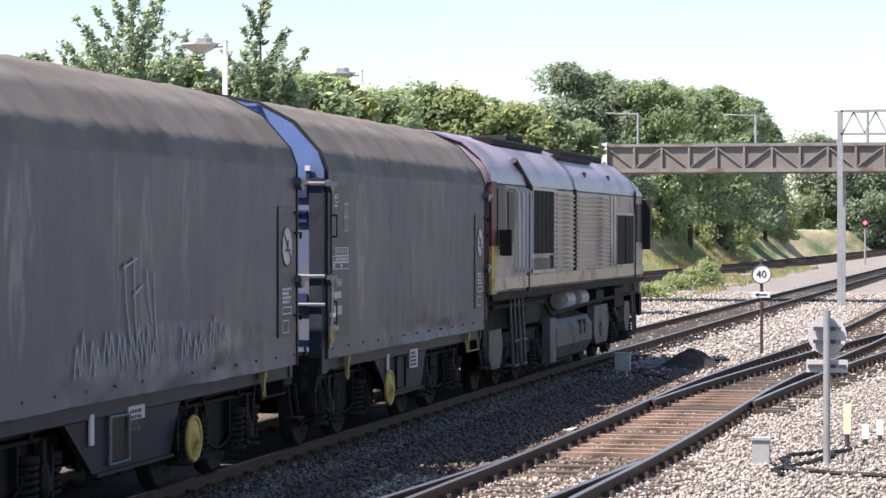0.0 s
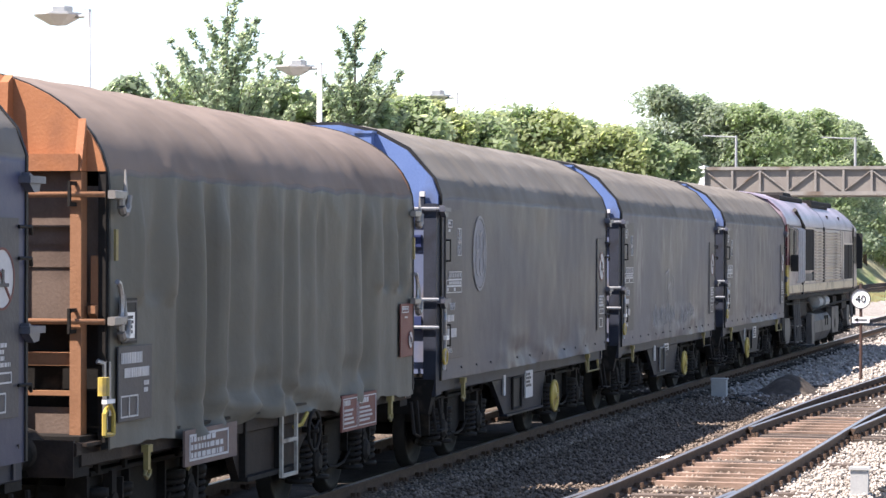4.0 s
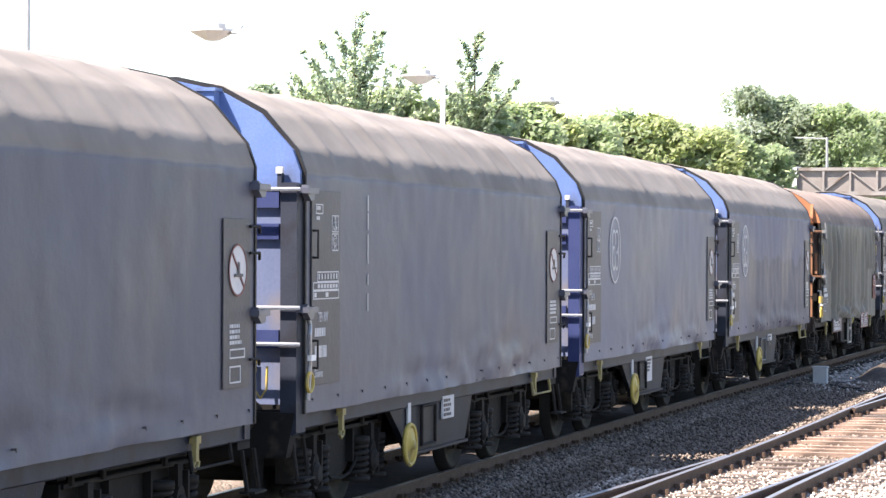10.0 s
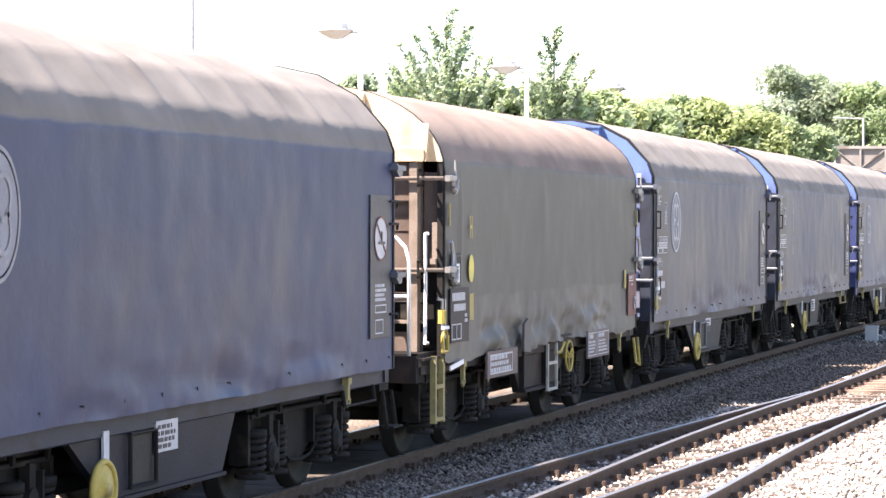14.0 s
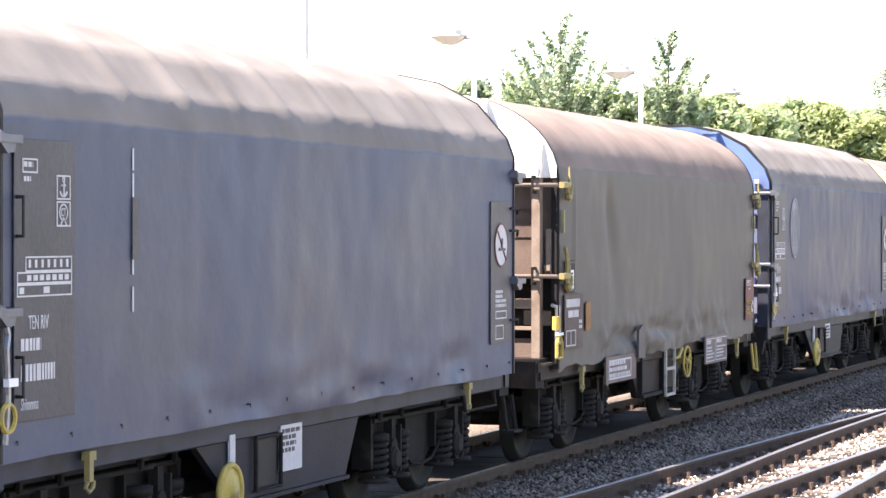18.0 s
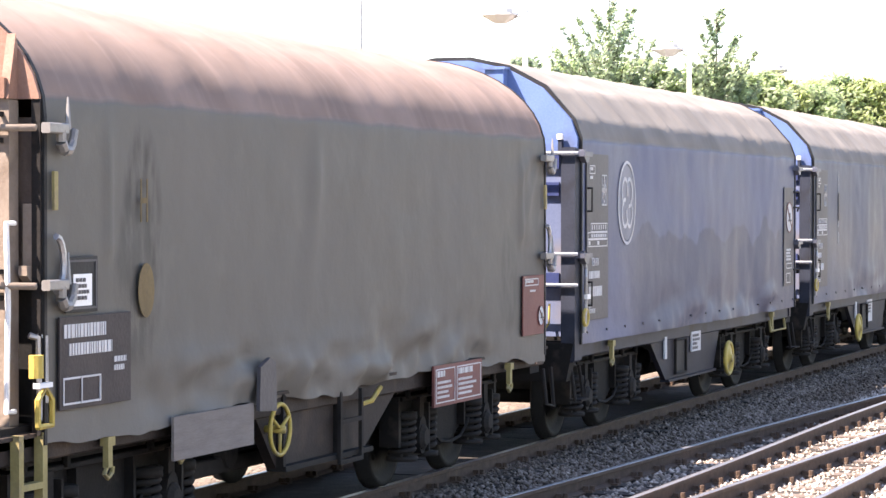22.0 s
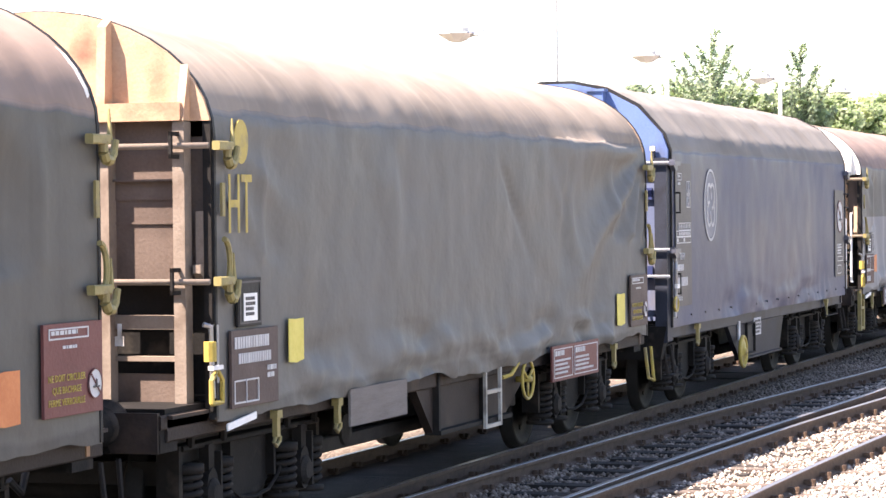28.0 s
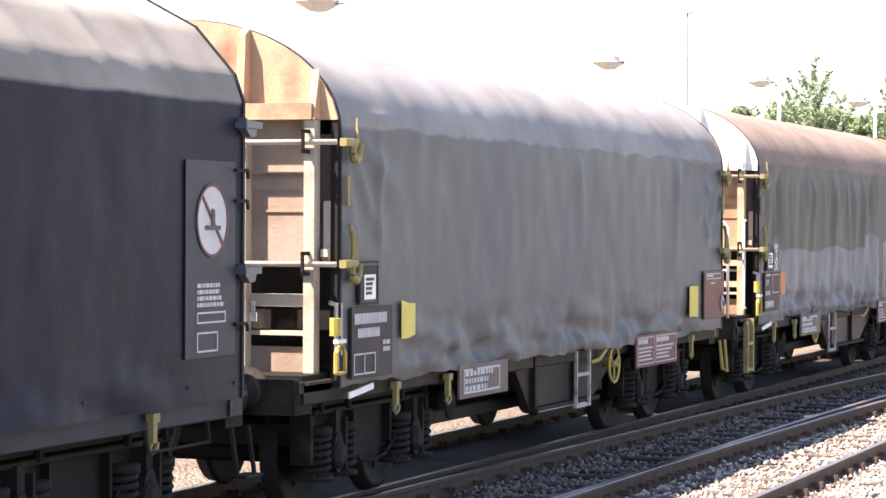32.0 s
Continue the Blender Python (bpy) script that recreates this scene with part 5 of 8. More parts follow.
def patch_geo(x, sx, z, sz, y, seed, thick=0.004):
    """A thin sewn-on patch with a slightly uneven outline."""
    rng = random.Random(seed)
    n = max(2, int(sx / 0.45))
    top = [(x + sx * i / n, z + sz * (1 + rng.uniform(-0.07, 0.05))) for i in range(n + 1)]
    low = [(x + sx * i / n, z + sz * rng.uniform(-0.05, 0.05)) for i in range(n, -1, -1)]
    return Geo().prism(low[::-1] + top[::-1], y, y + thick, "y")


def brown_wagon(name, P, k, hood_key, end_key, body0, pleat, rails, marks, label):
    """A bogie hood wagon with a round canvas hood, brown underframe and a braced end with an end platform."""
    w = new(name)
    tagged(w, label, "freight wagon", "wagons of the train")
    a, b = body0, P - (0.62 if k < 16 else 0.57)
    sh = -0.35 if k < 16 else 0.0
    em = ENDS[end_key]
    part("hood", hood_geo(a, b, ROUND, k * 2.9, pleat=pleat, rib=0.01, ribs=9, sag=0.012 if k in (9, 11, 14) else 0.03, hem=0.085, step=0.065, creases=CREASE.get(k, (6, 0.0))[0], slant=CREASE.get(k, (6, 0.0))[1], shoulder=3.17, fold=0.012, ripple=0.015, drag=2.0 if k in (17, 19) else 1.4, stiff=(a + 1.1, b - 1.3), stiff_top=2.2, nx=240, deep=1.5 if k in (15, 18) else 1.0, fan=FANS.get(k, lambda a, b: ())(a, b), seams=(a + 0.85, b - 0.8) if k > 12 else (a + 0.6,)), HOODS[hood_key], w, smooth=True)
    for x in (a - 0.03, b - 0.03):
        part("hood_rim", shared("round_rim", lambda: rim_geo(ROUND, 0.035, 0.008), BLACK), BLACK, w, at=(x, 0, 0))
    underframe(w, P, 0.6, P - 0.4, BROWNISH)
    # end facing back along the train: gable over a sill, sheet panel between posts, rungs and planks below
    sz = 3.06 if k in (11, 15, 18) else 3.16
    key = end_key + "%d" % (100 * sz)
    part("end_gable", shared("gable_" + key, lambda: gable_geo(ROUND, 0.0, 0.05, sz), em), em, w, "%s painted sheet gable" % end_key, at=(a - 0.06, 0, 0))
    py = {15: (1.05, 0.44), 9: (1.1, 0.5)}.get(k, (1.19, 0.6))
    for y in (-py[1], py[1]):
        part("gable_rib", shared("rib_" + key, lambda: Geo().prism([(0, sz + 0.1), (-0.13, sz + 0.1), (-0.09, 3.84), (0, 3.9)], -0.035, 0.035, "y"), em), em, w, at=(a - 0.06, y, 0))
    for y in (-1.21, 1.21):
        part("gable_rib", shared("rib2_" + key, lambda: Geo().prism([(0, sz), (-0.12, sz), (-0.02, sz + 0.4), (0, sz + 0.34)], -0.03, 0.03, "y"), em), em, w, at=(a - 0.06, y, 0))
    part("gable_sill", shared("gsill_" + key, lambda: Geo().box(-0.13, 0.0, -1.22, 1.22, sz, sz + 0.13, 0.008), em), em, w, at=(a - 0.06, 0, 0))
    post, wood = END_STEEL[k]
    part("end_panel", shared("endpanel_%s%d" % (wood.name, 100 * sz), lambda: Geo().box(0, 0.04, -1.16, 1.16, 2.03, sz, 0.004), wood), wood, w, "weathered sheet end panel", at=(a - 0.04, 0, 0))
    part("panel_ledge", shared("endledge_" + wood.name, lambda: Geo().box(-0.055, 0.0, -1.14, 1.14, 2.735, 2.75).box(-0.012, 0.0, -1.14, 1.14, 2.6, 2.735), wood), wood, w, at=(a - 0.04, 0, 0))
    part("panel_seam", shared("endseam_" + wood.name, lambda: Geo().box(-0.012, 0.0, -1.14, 1.14, 2.43, 2.445), wood), wood, w, at=(a - 0.04, 0, 0))
    # near-black sheet whose colour stands for the shade behind the rungs
    part("end_recess", shared("endshade", lambda: Geo().box(0, 0.04, -1.3, 1.3, 1.12, 2.03), UNDER), UNDER, w, "near-black sheet for the shade behind the rungs", at=(a + 0.12, 0, 0))
    for y in (-1.25, 1.25):
        part("side_recess", shared("siderecess", lambda: Geo().box(0, 0.04, -0.09, 0.09, 2.03, 3.05), DUN), DUN, w, at=(a + 0.04, y, 0))
    part("kick_panel", shared("kick_" + wood.name, lambda: Geo().box(0, 0.03, -1.16, 1.16, 1.13, 1.36, 0.004), wood), wood, w, at=(a - 0.02, 0, 0))
    for y in (-py[0], -py[1], py[1], py[0]):
        part("end_post", shared("endpost%s%d" % (post.name, 100 * sz), lambda: Geo().box(-0.12, 0.0, -0.045, 0.045, 1.12, sz, 0.008), post), post, w, at=(a - 0.04, y, 0))
    part("post_patch", shared("postpatch_" + post.name, lambda: Geo().box(-0.03, 0.0, -0.03, 0.03, 2.12, 2.52, 0.006).prism([(0, 2.02), (-0.09, 2.08), (-0.09, 2.14), (0, 2.14)], -0.03, 0.03, "y"), post), post, w, at=(a - 0.02, -1.3, 0))
    for z, h in ((2.03, 0.03), (1.84, 0.075), (1.74, 0.03), (1.56, 0.075), (1.44, 0.03)) if k in (15, 18) else ((1.73, 0.1), (1.47, 0.035)):
        part("end_plank" if h > 0.05 else "end_rung", shared("rung%s%d" % (post.name, 1000 * h), lambda: Geo().box(-0.05, 0.03, -1.18, 1.18, -h / 2, h / 2, 0.006), post), post, w, at=(a - 0.03, 0, z))
    if k in (17, 19):
        part("end_tag", Geo().box(a - 0.1, a - 0.09, -0.72, -0.65, 1.56, 1.63).box(a - 0.095, a - 0.085, -0.7, -0.67, 1.63, 1.72), WHITE, w, "small white tag hanging from the plank")
    part("corner_post", shared("cpost_" + end_key + post.name, lambda: Geo().box(-0.03, 0.05, -0.03, 0.03, 1.1, 3.16, 0.006), UNDER2), UNDER2, w, at=(a - 0.02, -1.36, 0))
    part("corner_post", shared("cpost_" + end_key + post.name, None, UNDER2), UNDER2, w, at=(a - 0.02, 1.36, 0))
    gold = k > 14 or k == 11
    arm = SAGE if gold else STEEL
    for z in (2.98, 2.02):
        part("cross_bar", shared("lock_bar_" + post.name, lambda: Geo().rod((0, -1.44, 0), (0, 1.2, 0), 0.022, 8), post, True), post, w, at=(a - 0.2, 0, z))
        part("bar_bracket", shared("bar_bracket", lambda: Geo().box(-0.1, 0.1, -0.02, 0.0, -0.09, -0.06).box(-0.1, -0.07, -0.02, 0.0, -0.09, 0.1).box(-0.1, 0.1, -0.02, 0.0, 0.07, 0.1), UNDER2), UNDER2, w, at=(a - 0.2, -1.18, z))
        for x in (a + 0.06, b - 0.08):
            part("latch", shared("claw_dull" if gold else "claw_grey", claw_geo, SAGE if gold else CLAW), SAGE, w, "dull yellow locking claw" if gold else "bare grey locking claw", at=(x, -1.46, z))
    part("swing_arm", shared("swing_arm" if gold else "swing_grey", curve_arm_geo, arm), arm, w, at=(a + 0.02, -1.45, 2.1))
    part("swing_arm", shared("swing_arm" if gold else "swing_grey", curve_arm_geo, arm), arm, w, at=(b - 0.12, -1.45, 2.1))
    part("side_tab", shared("side_tab", lambda: Geo().box(-0.02, 0.03, -0.02, 0.0, -0.12, 0.12, 0.004), SAGE), SAGE, w, at=(a + 0.06, -1.42, 2.6))
    part("side_tab", shared("side_tab", None, SAGE), SAGE, w, at=(b - 0.1, -1.42, 2.6))
    part("brake_lever", Geo().tube([(a - 0.14, -1.36, 1.72), (a - 0.1, -1.4, 1.7), (a - 0.08, -1.4, 1.3), (a - 0.12, -1.42, 1.2)], 0.02).tube([(a - 0.04, -1.36, 1.72), (a, -1.4, 1.7), (a, -1.4, 1.3)], 0.02), STEEL, w)
    part("lever_knob", Geo().rod((a - 0.16, -1.42, 1.46), (a - 0.16, -1.42, 1.6), 0.045, 10), YELLOW, w, "bright yellow release knob")
    part("stirrup", Geo().tube([(a - 0.14, -1.42, 1.16), (a - 0.14, -1.42, 1.32), (a - 0.05, -1.42, 1.4), (a + 0.04, -1.42, 1.32), (a + 0.04, -1.42, 1.16), (a - 0.14, -1.42, 1.16)], 0.02), YELLOW, w, "yellow stirrup hanging at the corner")
    part("white_tie", Geo().box(a - 0.2, a - 0.02, -1.46, -1.42, 1.4, 1.43), WHITE, w)
    part("end_deck", Geo().box(0.5, a, -1.32, 1.32, 1.02, 1.12, 0.01), BROWNISH, w)
    part("end_deck_sheet", Geo().prism([(-1.3, 0.86), (-0.95, 0.86), (-0.8, 1.14), (-1.3, 1.14)], 0.48, 0.52, "x"), BROWNISH, w)
    if rails:
        for y, h in ((-1.2, 2.4), (-0.55, 2.4)):
            bend = [(0.0, 2.12), (0.04, 2.26), (0.14, 2.36), (0.3, 2.4), (0.46, 2.36), (0.56, 2.26), (0.6, 2.12)] if k in (9, 14) else [(0, 2.3), (0.06, 2.38), (0.5, 2.38), (0.58, 2.3)]
            part("handrail", shared("handrail%d" % len(bend), lambda: Geo().tube([(0, 0, 1.1)] + [(0, *p) for p in bend] + [(0, 0.6, 1.1)], 0.02, 8), WHITE, True), WHITE, w, "white tubular handrail", at=(0.56 if y < -1 else 0.78, y, 0))
        part("mid_rail", Geo().tube([(0.6, -1.2, 1.75), (0.6, -0.7, 1.75), (0.62, -0.62, 1.6), (0.6, -0.6, 1.1)], 0.02, 8), WHITE, w)
        part("handrail", Geo().tube([(a - 0.12, -1.25, 1.25), (a - 0.22, -1.25, 1.25), (a - 0.2, -1.25, 1.9), (a - 0.22, -1.25, 2.4), (a - 0.12, -1.25, 2.4)], 0.018, 8), WHITE, w, "white vertical grab rail")
        ld = part("ladder", Geo().box(0.86, 0.92, -1.4, -1.34, 0.42, 1.12).box(1.16, 1.22, -1.4, -1.34, 0.42, 1.12), SAGE, w, "yellow-green step ladder")
        for z in (0.44, 0.78):
            part("rung", Geo().box(0.92, 1.16, -1.4, -1.34, z, z + 0.04), SAGE, ld)
    # side plates, patches and marks
    y = SIDE - (0.022 if k < 17 else 0.03)
    deep = 0.012 if k < 17 else 0.02
    wide = 1.35 if k == 14 else 1.0
    edge, broad = {14: (0.14, 1.3), 15: (0.06, 1.25), 17: (0.12, 1.46), 18: (0.06, 1.54), 19: (0.05, 1.9)}.get(k, (0.14, 1.0))
    board = PLATE if k == 4 else DULL if k in (11, 17) else WINE if k in (15, 18) else SOOTED
    bx, bw, bz, bt = {15: (0.22, 0.76, 1.2, 1.7), 17: (0.17, 0.87, 1.1, 1.66), 18: (0.2, 0.88, 1.19, 1.71), 19: (0.14, 0.9, 1.1, 1.67)}.get(k, (0.12, 0.73 * wide, 1.24, 1.82))
    n = part("number_plate_board", Geo().box(a + bx, a + bx + bw, y, y + deep, bz, bt, 0.003), board, w, "dull dark plate with white markings")
    g = Geo()
    if k in (15, 18):
        for i, (f, h) in enumerate(((0.36, 0.055), (0.62, 0.085))):
            bars(g, a + bx + 0.03, bt - 0.06 - f * (bt - bz), bw * (0.45 if f < 0.5 else 0.62), h, y - 0.006, 1, k + i, gap=0.0, thin=0.38)
        bars(g, a + bx + 0.06, bt - 0.02, 0.28, 0.03, y - 0.006, 1, k + 8, gap=0.0, thin=0.3)
        part("plate_frame", frame_geo(a + bx + 0.5 * bw, a + bx + bw - 0.02, bt - 0.28, bt - 0.03, y - 0.006, 0.012), CHALK, n)
        writing("RIV" if k == 15 else "33 RIV", 0.11, n, (a + bx + 0.03, y - 0.004, bt - 0.17), CHALK, squeeze=0.65)
        writing("Sfhimmns-u", 0.095, n, (a + bx + 0.03, y - 0.004, bz + 0.05), CHALK, squeeze=0.6)
    else:
        bars(g, a + bx + 0.05, bt - 0.05, 0.9 * bw, 0.085, y - 0.006, 1, k, gap=0.0, thin=0.42)
        bars(g, a + bx + 0.12, bt - 0.17, 0.8 * bw, 0.075, y - 0.006, 1, k + 2, gap=0.0, thin=0.4)
        bars(g, a + bx + 0.75 * bw, bt - 0.28, 0.2 * bw, 0.11, y - 0.006, 2, k + 5, thin=0.4)
        part("plate_frame", frame_geo(a + bx + 0.04, a + bx + 0.55 * bw, bz + 0.03, bz + 0.2, y - 0.006, 0.012), CHALK, n)
        part("plate_frame", frame_geo(a + bx + 0.28 * bw, a + bx + 0.55 * bw, bz + 0.03, bz + 0.2, y - 0.011, 0.01), CHALK, n)
    part("running_number", g, CHALK, n)["kind"] = "stuff"
    px, pw = (0.3, 0.43) if k >= 15 else (0.2, 0.32 * wide)
    d = part("document_pouch", Geo().box(a + px, a + px + pw, y, y + deep, bt + 0.02, bt + 0.37, 0.003), BLACK, w, "black document pouch with a white sheet")
    part("pouch_rim", frame_geo(a + px + 0.02, a + px + pw - 0.02, bt + 0.04, bt + 0.35, y - 0.006, 0.014), PLATE, d)
    sx = a + px + 0.22 * pw
    part("sheet", Geo().box(sx, sx + 0.58 * pw, y - 0.005, y - 0.001, bt + 0.06, bt + 0.26), WHITE, d)
    part("sheet_print", bars(Geo(), sx + 0.03, bt + 0.235, 0.46 * pw, 0.15, y - 0.01, 4, k, thin=0.4), PLATE, d)["kind"] = "stuff"
    if k >= 15 or k == 9:
        part("corner_strip", Geo().prism([(a + 0.1, 0.95), (a + 0.62, 1.0), (a + 0.62, 1.05), (a + 0.1, 1.0)], -1.44, -1.425, "y"), WHITE, w, "pale strip below the hood's corner")
    pz = {9: -0.18, 11: -0.16, 14: -0.16, 15: -0.18, 17: -0.24, 18: -0.17, 19: -0.22}.get(k, 0.0)
    q = part("warning_plate", Geo().box(b - edge - 0.52 * broad, b - edge, y, y + deep, 1.42 + pz, 2.0 + pz, 0.003), MAROON if k != 17 else DULL, w, "dark warning plate with a round pictogram")
    part("plate_heading", frame_geo(b - edge - 0.48 * broad, b - edge - 0.2, 1.9 + pz, 1.97 + pz, y - 0.006, 0.01), CHALK, q)
    part("heading_print", bars(Geo(), b - edge - 0.46 * broad, 1.955 + pz, 0.24 * broad, 0.04, y - 0.006, 1, k + 2, thin=0.5), CHALK, q)["kind"] = "stuff"
    part("length_mark", bars(Geo(), b - edge - 0.36 * broad, 1.86 + pz, 0.14 * broad, 0.03, y - 0.006, 1, k + 6, thin=0.4), CHALK, q)["kind"] = "stuff"
    no_sign(q, b - edge - 0.12, 1.6 + pz, 0.09, y - 0.002)
    if k in (11, 15, 17, 18):
        for i, t in enumerate(("NE DOIT CIRCULER", "QUE BACHAGE", "FERME VERROUILLE")):
            writing(t, 0.062, q, (b - edge - 0.04 - 0.3 * broad, y - 0.004, 1.64 + pz - 0.075 * i), YELLOW, squeeze=0.6 * broad, align="CENTER")
    for kind, x, z, sx, tall in marks:
        x = a + x if x >= 0 else b + x
        m = {"yellow": CANARY, "orange": ORANGE, "ochre": MATS["ochre_patch"], "rust": MATS["rust_patch"]}[kind]
        part({"grey": "repair_patch"}.get(kind, "colour_patch"), patch_geo(x, sx, z, tall, y + 0.004, k + int(10 * sx), 0.006), m, w, {"yellow": "bright yellow cloth patch", "orange": "orange cloth patch", "ochre": "worn yellow painted patch", "rust": "rubbed rust-orange painted patch", "grey": "pale grey repair patch sewn on the canvas"}[kind])
    if k == 14:
        part("painted_oval", oval_geo(0.12, 0.18, y + 0.004, x=a + 1.35, z=1.95), MATS["faded_ochre"], w, "worn ochre painted oval")
        writing("H", 0.42, w, (a + 1.25, y + 0.006, 2.4), MATS["faded_ochre"], squeeze=0.45)
    if k == 9:
        part("painted_oval", oval_geo(0.1, 0.15, y + 0.004, x=a + 0.97, z=2.02), CANARY, w, "worn yellow painted oval")
        writing("H", 0.36, w, (a + 0.9, y + 0.006, 2.35), YELLOW, squeeze=0.45)
    if k == 17:
        part("painted_oval", oval_geo(0.13, 0.16, SIDE - 0.016, x=a + 0.42, z=3.02), YELLOW, w, "yellow painted oval on the canvas")
        writing("HT", 0.62, w, (a + 0.16, SIDE - 0.014, 2.36), YELLOW, squeeze=0.55)
    if k in (15, 18):
        f = part("ct_plate", Geo().box(a + 0.75, a + 0.99, y, y + deep, bt + 0.03, bt + 0.37, 0.003), WHITE if k == 18 else PLATE, w, "upright plate with two ringed letters")
        ink = PLATE if k == 18 else CHALK
        writing("CT", 0.1, f, (a + 0.87, y - 0.003, bt + 0.2), ink, squeeze=0.7, align="CENTER")
        q2 = oval_geo(0.085, 0.095, y - 0.006, 1.0, 0.88, 24, a + 0.87, bt + 0.235)
        q2.prism([(a + 0.79, bt + 0.06), (a + 0.81, bt + 0.06), (a + 0.87, bt + 0.14), (a + 0.86, bt + 0.15)], y - 0.006, y - 0.002, "y").prism([(a + 0.95, bt + 0.06), (a + 0.93, bt + 0.06), (a + 0.87, bt + 0.14), (a + 0.88, bt + 0.15)], y - 0.006, y - 0.002, "y")
        part("ring_mark", q2, ink, f)
        part("plate_edge", frame_geo(a + 0.76, a + 0.98, bt + 0.04, bt + 0.36, y - 0.006, 0.01), ink, f)
    if k in (9, 11, 14):
        part("hem_flap", Geo().prism([(a + 3.1, 1.02), (a + 3.42, 1.0), (a + 3.4, 1.36), (a + 3.3, 1.4), (a + 3.12, 1.34)], SIDE - 0.075, SIDE - 0.045, "y"), PLATE, w, "small dark canvas flap over the hem")
    # underframe fittings
    t0, t1 = 0.40 * P + sh, 0.68 * P + sh + (0.6 if k == 18 else 0.0)
    wx = lambda f: t0 + (t1 - t0) * f
    part("side_box", Geo().prism([(wx(0.0), 1.1), (wx(0.16), 0.52), (wx(0.7), 0.52), (wx(1.0), 1.1)], -1.28, -1.2, "y"), BROWNISH if k not in (15, 18) else REDDISH, w, "brown trapezoid underframe plate")
    part("side_box", Geo().prism([(wx(0.0), 1.1), (wx(0.16), 0.52), (wx(0.7), 0.52), (wx(1.0), 1.1)], 1.2, 1.28, "y"), BROWNISH, w)
    part("plate_lip", Geo().box(wx(0.16), wx(0.7), -1.36, -1.2, 0.5, 0.54), UNDER2, w)
    for f in (0.16, 0.5):
        part("stiffener", Geo().box(wx(f), wx(f) + 0.05, -1.34, -1.28, 0.54, 1.1), UNDER2, w)
    lx = wx(0.26) if k in (15, 18) else wx(0.46)
    lx -= 0.9 if k == 18 else 0.0
    lm = SAGED if k != 14 else UNDER2
    l2 = part("side_ladder", Geo().box(lx, lx + 0.04, -1.4, -1.37, 0.46, 1.04), lm, w, "pale painted step ladder")
    part("stile", Geo().box(lx + 0.46, lx + 0.5, -1.4, -1.37, 0.46, 1.04), lm, l2)
    for z in (0.46, 0.78):
        part("rung", Geo().box(lx + 0.04, lx + 0.46, -1.4, -1.37, z, z + 0.035), lm, l2)
    hw = wx(0.1) if k in (15, 18, 14) else wx(0.8)
    hw -= 1.2 if k == 18 else 0.0
    part("handwheel", shared("handwheel_open", lambda: handwheel_geo(0.19, False), YELLOW, True) if k != 4 else shared("handwheel_dark", lambda: handwheel_geo(0.19, False), UNDER2, True), YELLOW, w, "spoked brake handwheel", at=(hw, -1.4, 0.84))
    part("release_lever", Geo().tube([(wx(0.62), -1.36, 0.9), (wx(0.66), -1.4, 0.92), (wx(0.72), -1.4, 1.02)], 0.02), YELLOW, w)
    b1 = part("load_table_board", Geo().box((0.27 * P + sh), (0.27 * P + sh) + 1.35, -1.44, -1.42, 0.78, 1.08), WOODY if k in (14, 17) else MAUVE, w, "faded board with a load table" if k not in (14, 17) else "bare grey board")
    if k not in (14, 17):
        part("load_table", bars(frame_geo((0.27 * P + sh) + 0.1, (0.27 * P + sh) + 1.1, 0.82, 1.04, -1.446), (0.27 * P + sh) + 0.14, 1.02, 0.9, 0.2, -1.446, 3, k), CHALK, b1)["kind"] = "stuff"
    ox, ow = 0.7 * P + sh - (0.0 if k < 16 else 0.35), 1.3 if k < 16 else 1.75
    b2 = part("owner_board", Geo().box(ox, ox + ow, -1.44, -1.42, 0.76, 1.12), MAUVE if k in (9, 11) else MAROON, w, "maroon board with small white print")
    for i, (f0, f1) in enumerate(((0.03, 0.42), (0.46, 0.97))):
        part("print_frame", frame_geo(ox + ow * f0, ox + ow * f1, 0.79, 1.09, -1.446, 0.01), CHALK, b2)
        part("owner_print", bars(bars(Geo(), ox + ow * f0 + 0.04, 1.07, ow * (f1 - f0) * 0.6, 0.08, -1.446, 1, k + i, thin=0.7), ox + ow * f0 + 0.04, 0.98, ow * (f1 - f0) * 0.85, 0.17, -1.446, 4, k + 3 + i, gap=0.5, thin=0.4), CHALK, b2)["kind"] = "stuff"
    for x in (0.17 * P, 0.26 * P, 0.86 * P):
        part("tie_hook", shared("tie_hook", hook_geo, SAGE), SAGE, w, at=(x, -1.38, 0.82))
    part("air_tank", Geo().lathe([(0, 0), (0.02, 0.16), (0.9, 0.16), (0.92, 0)], "x", 14, (0.42 * P, 0.6, 0.7)), UNDER2, w)
    # leading end
    part("end_wall", Geo().box(b - 0.08, b - 0.03, -1.33, 1.33, 0.95, sz), wood, w)
    part("end_gable", shared("gable_" + key, None, em), em, w, at=(b - 0.08, 0, 0))
    part("lead_stirrup", Geo().tube([(b + 0.05, -1.36, 0.9), (b + 0.05, -1.4, 0.55), (b + 0.3, -1.4, 0.5), (b + 0.32, -1.36, 0.9)], 0.02), YELLOW if k % 2 else UNDER2, w)
    return w


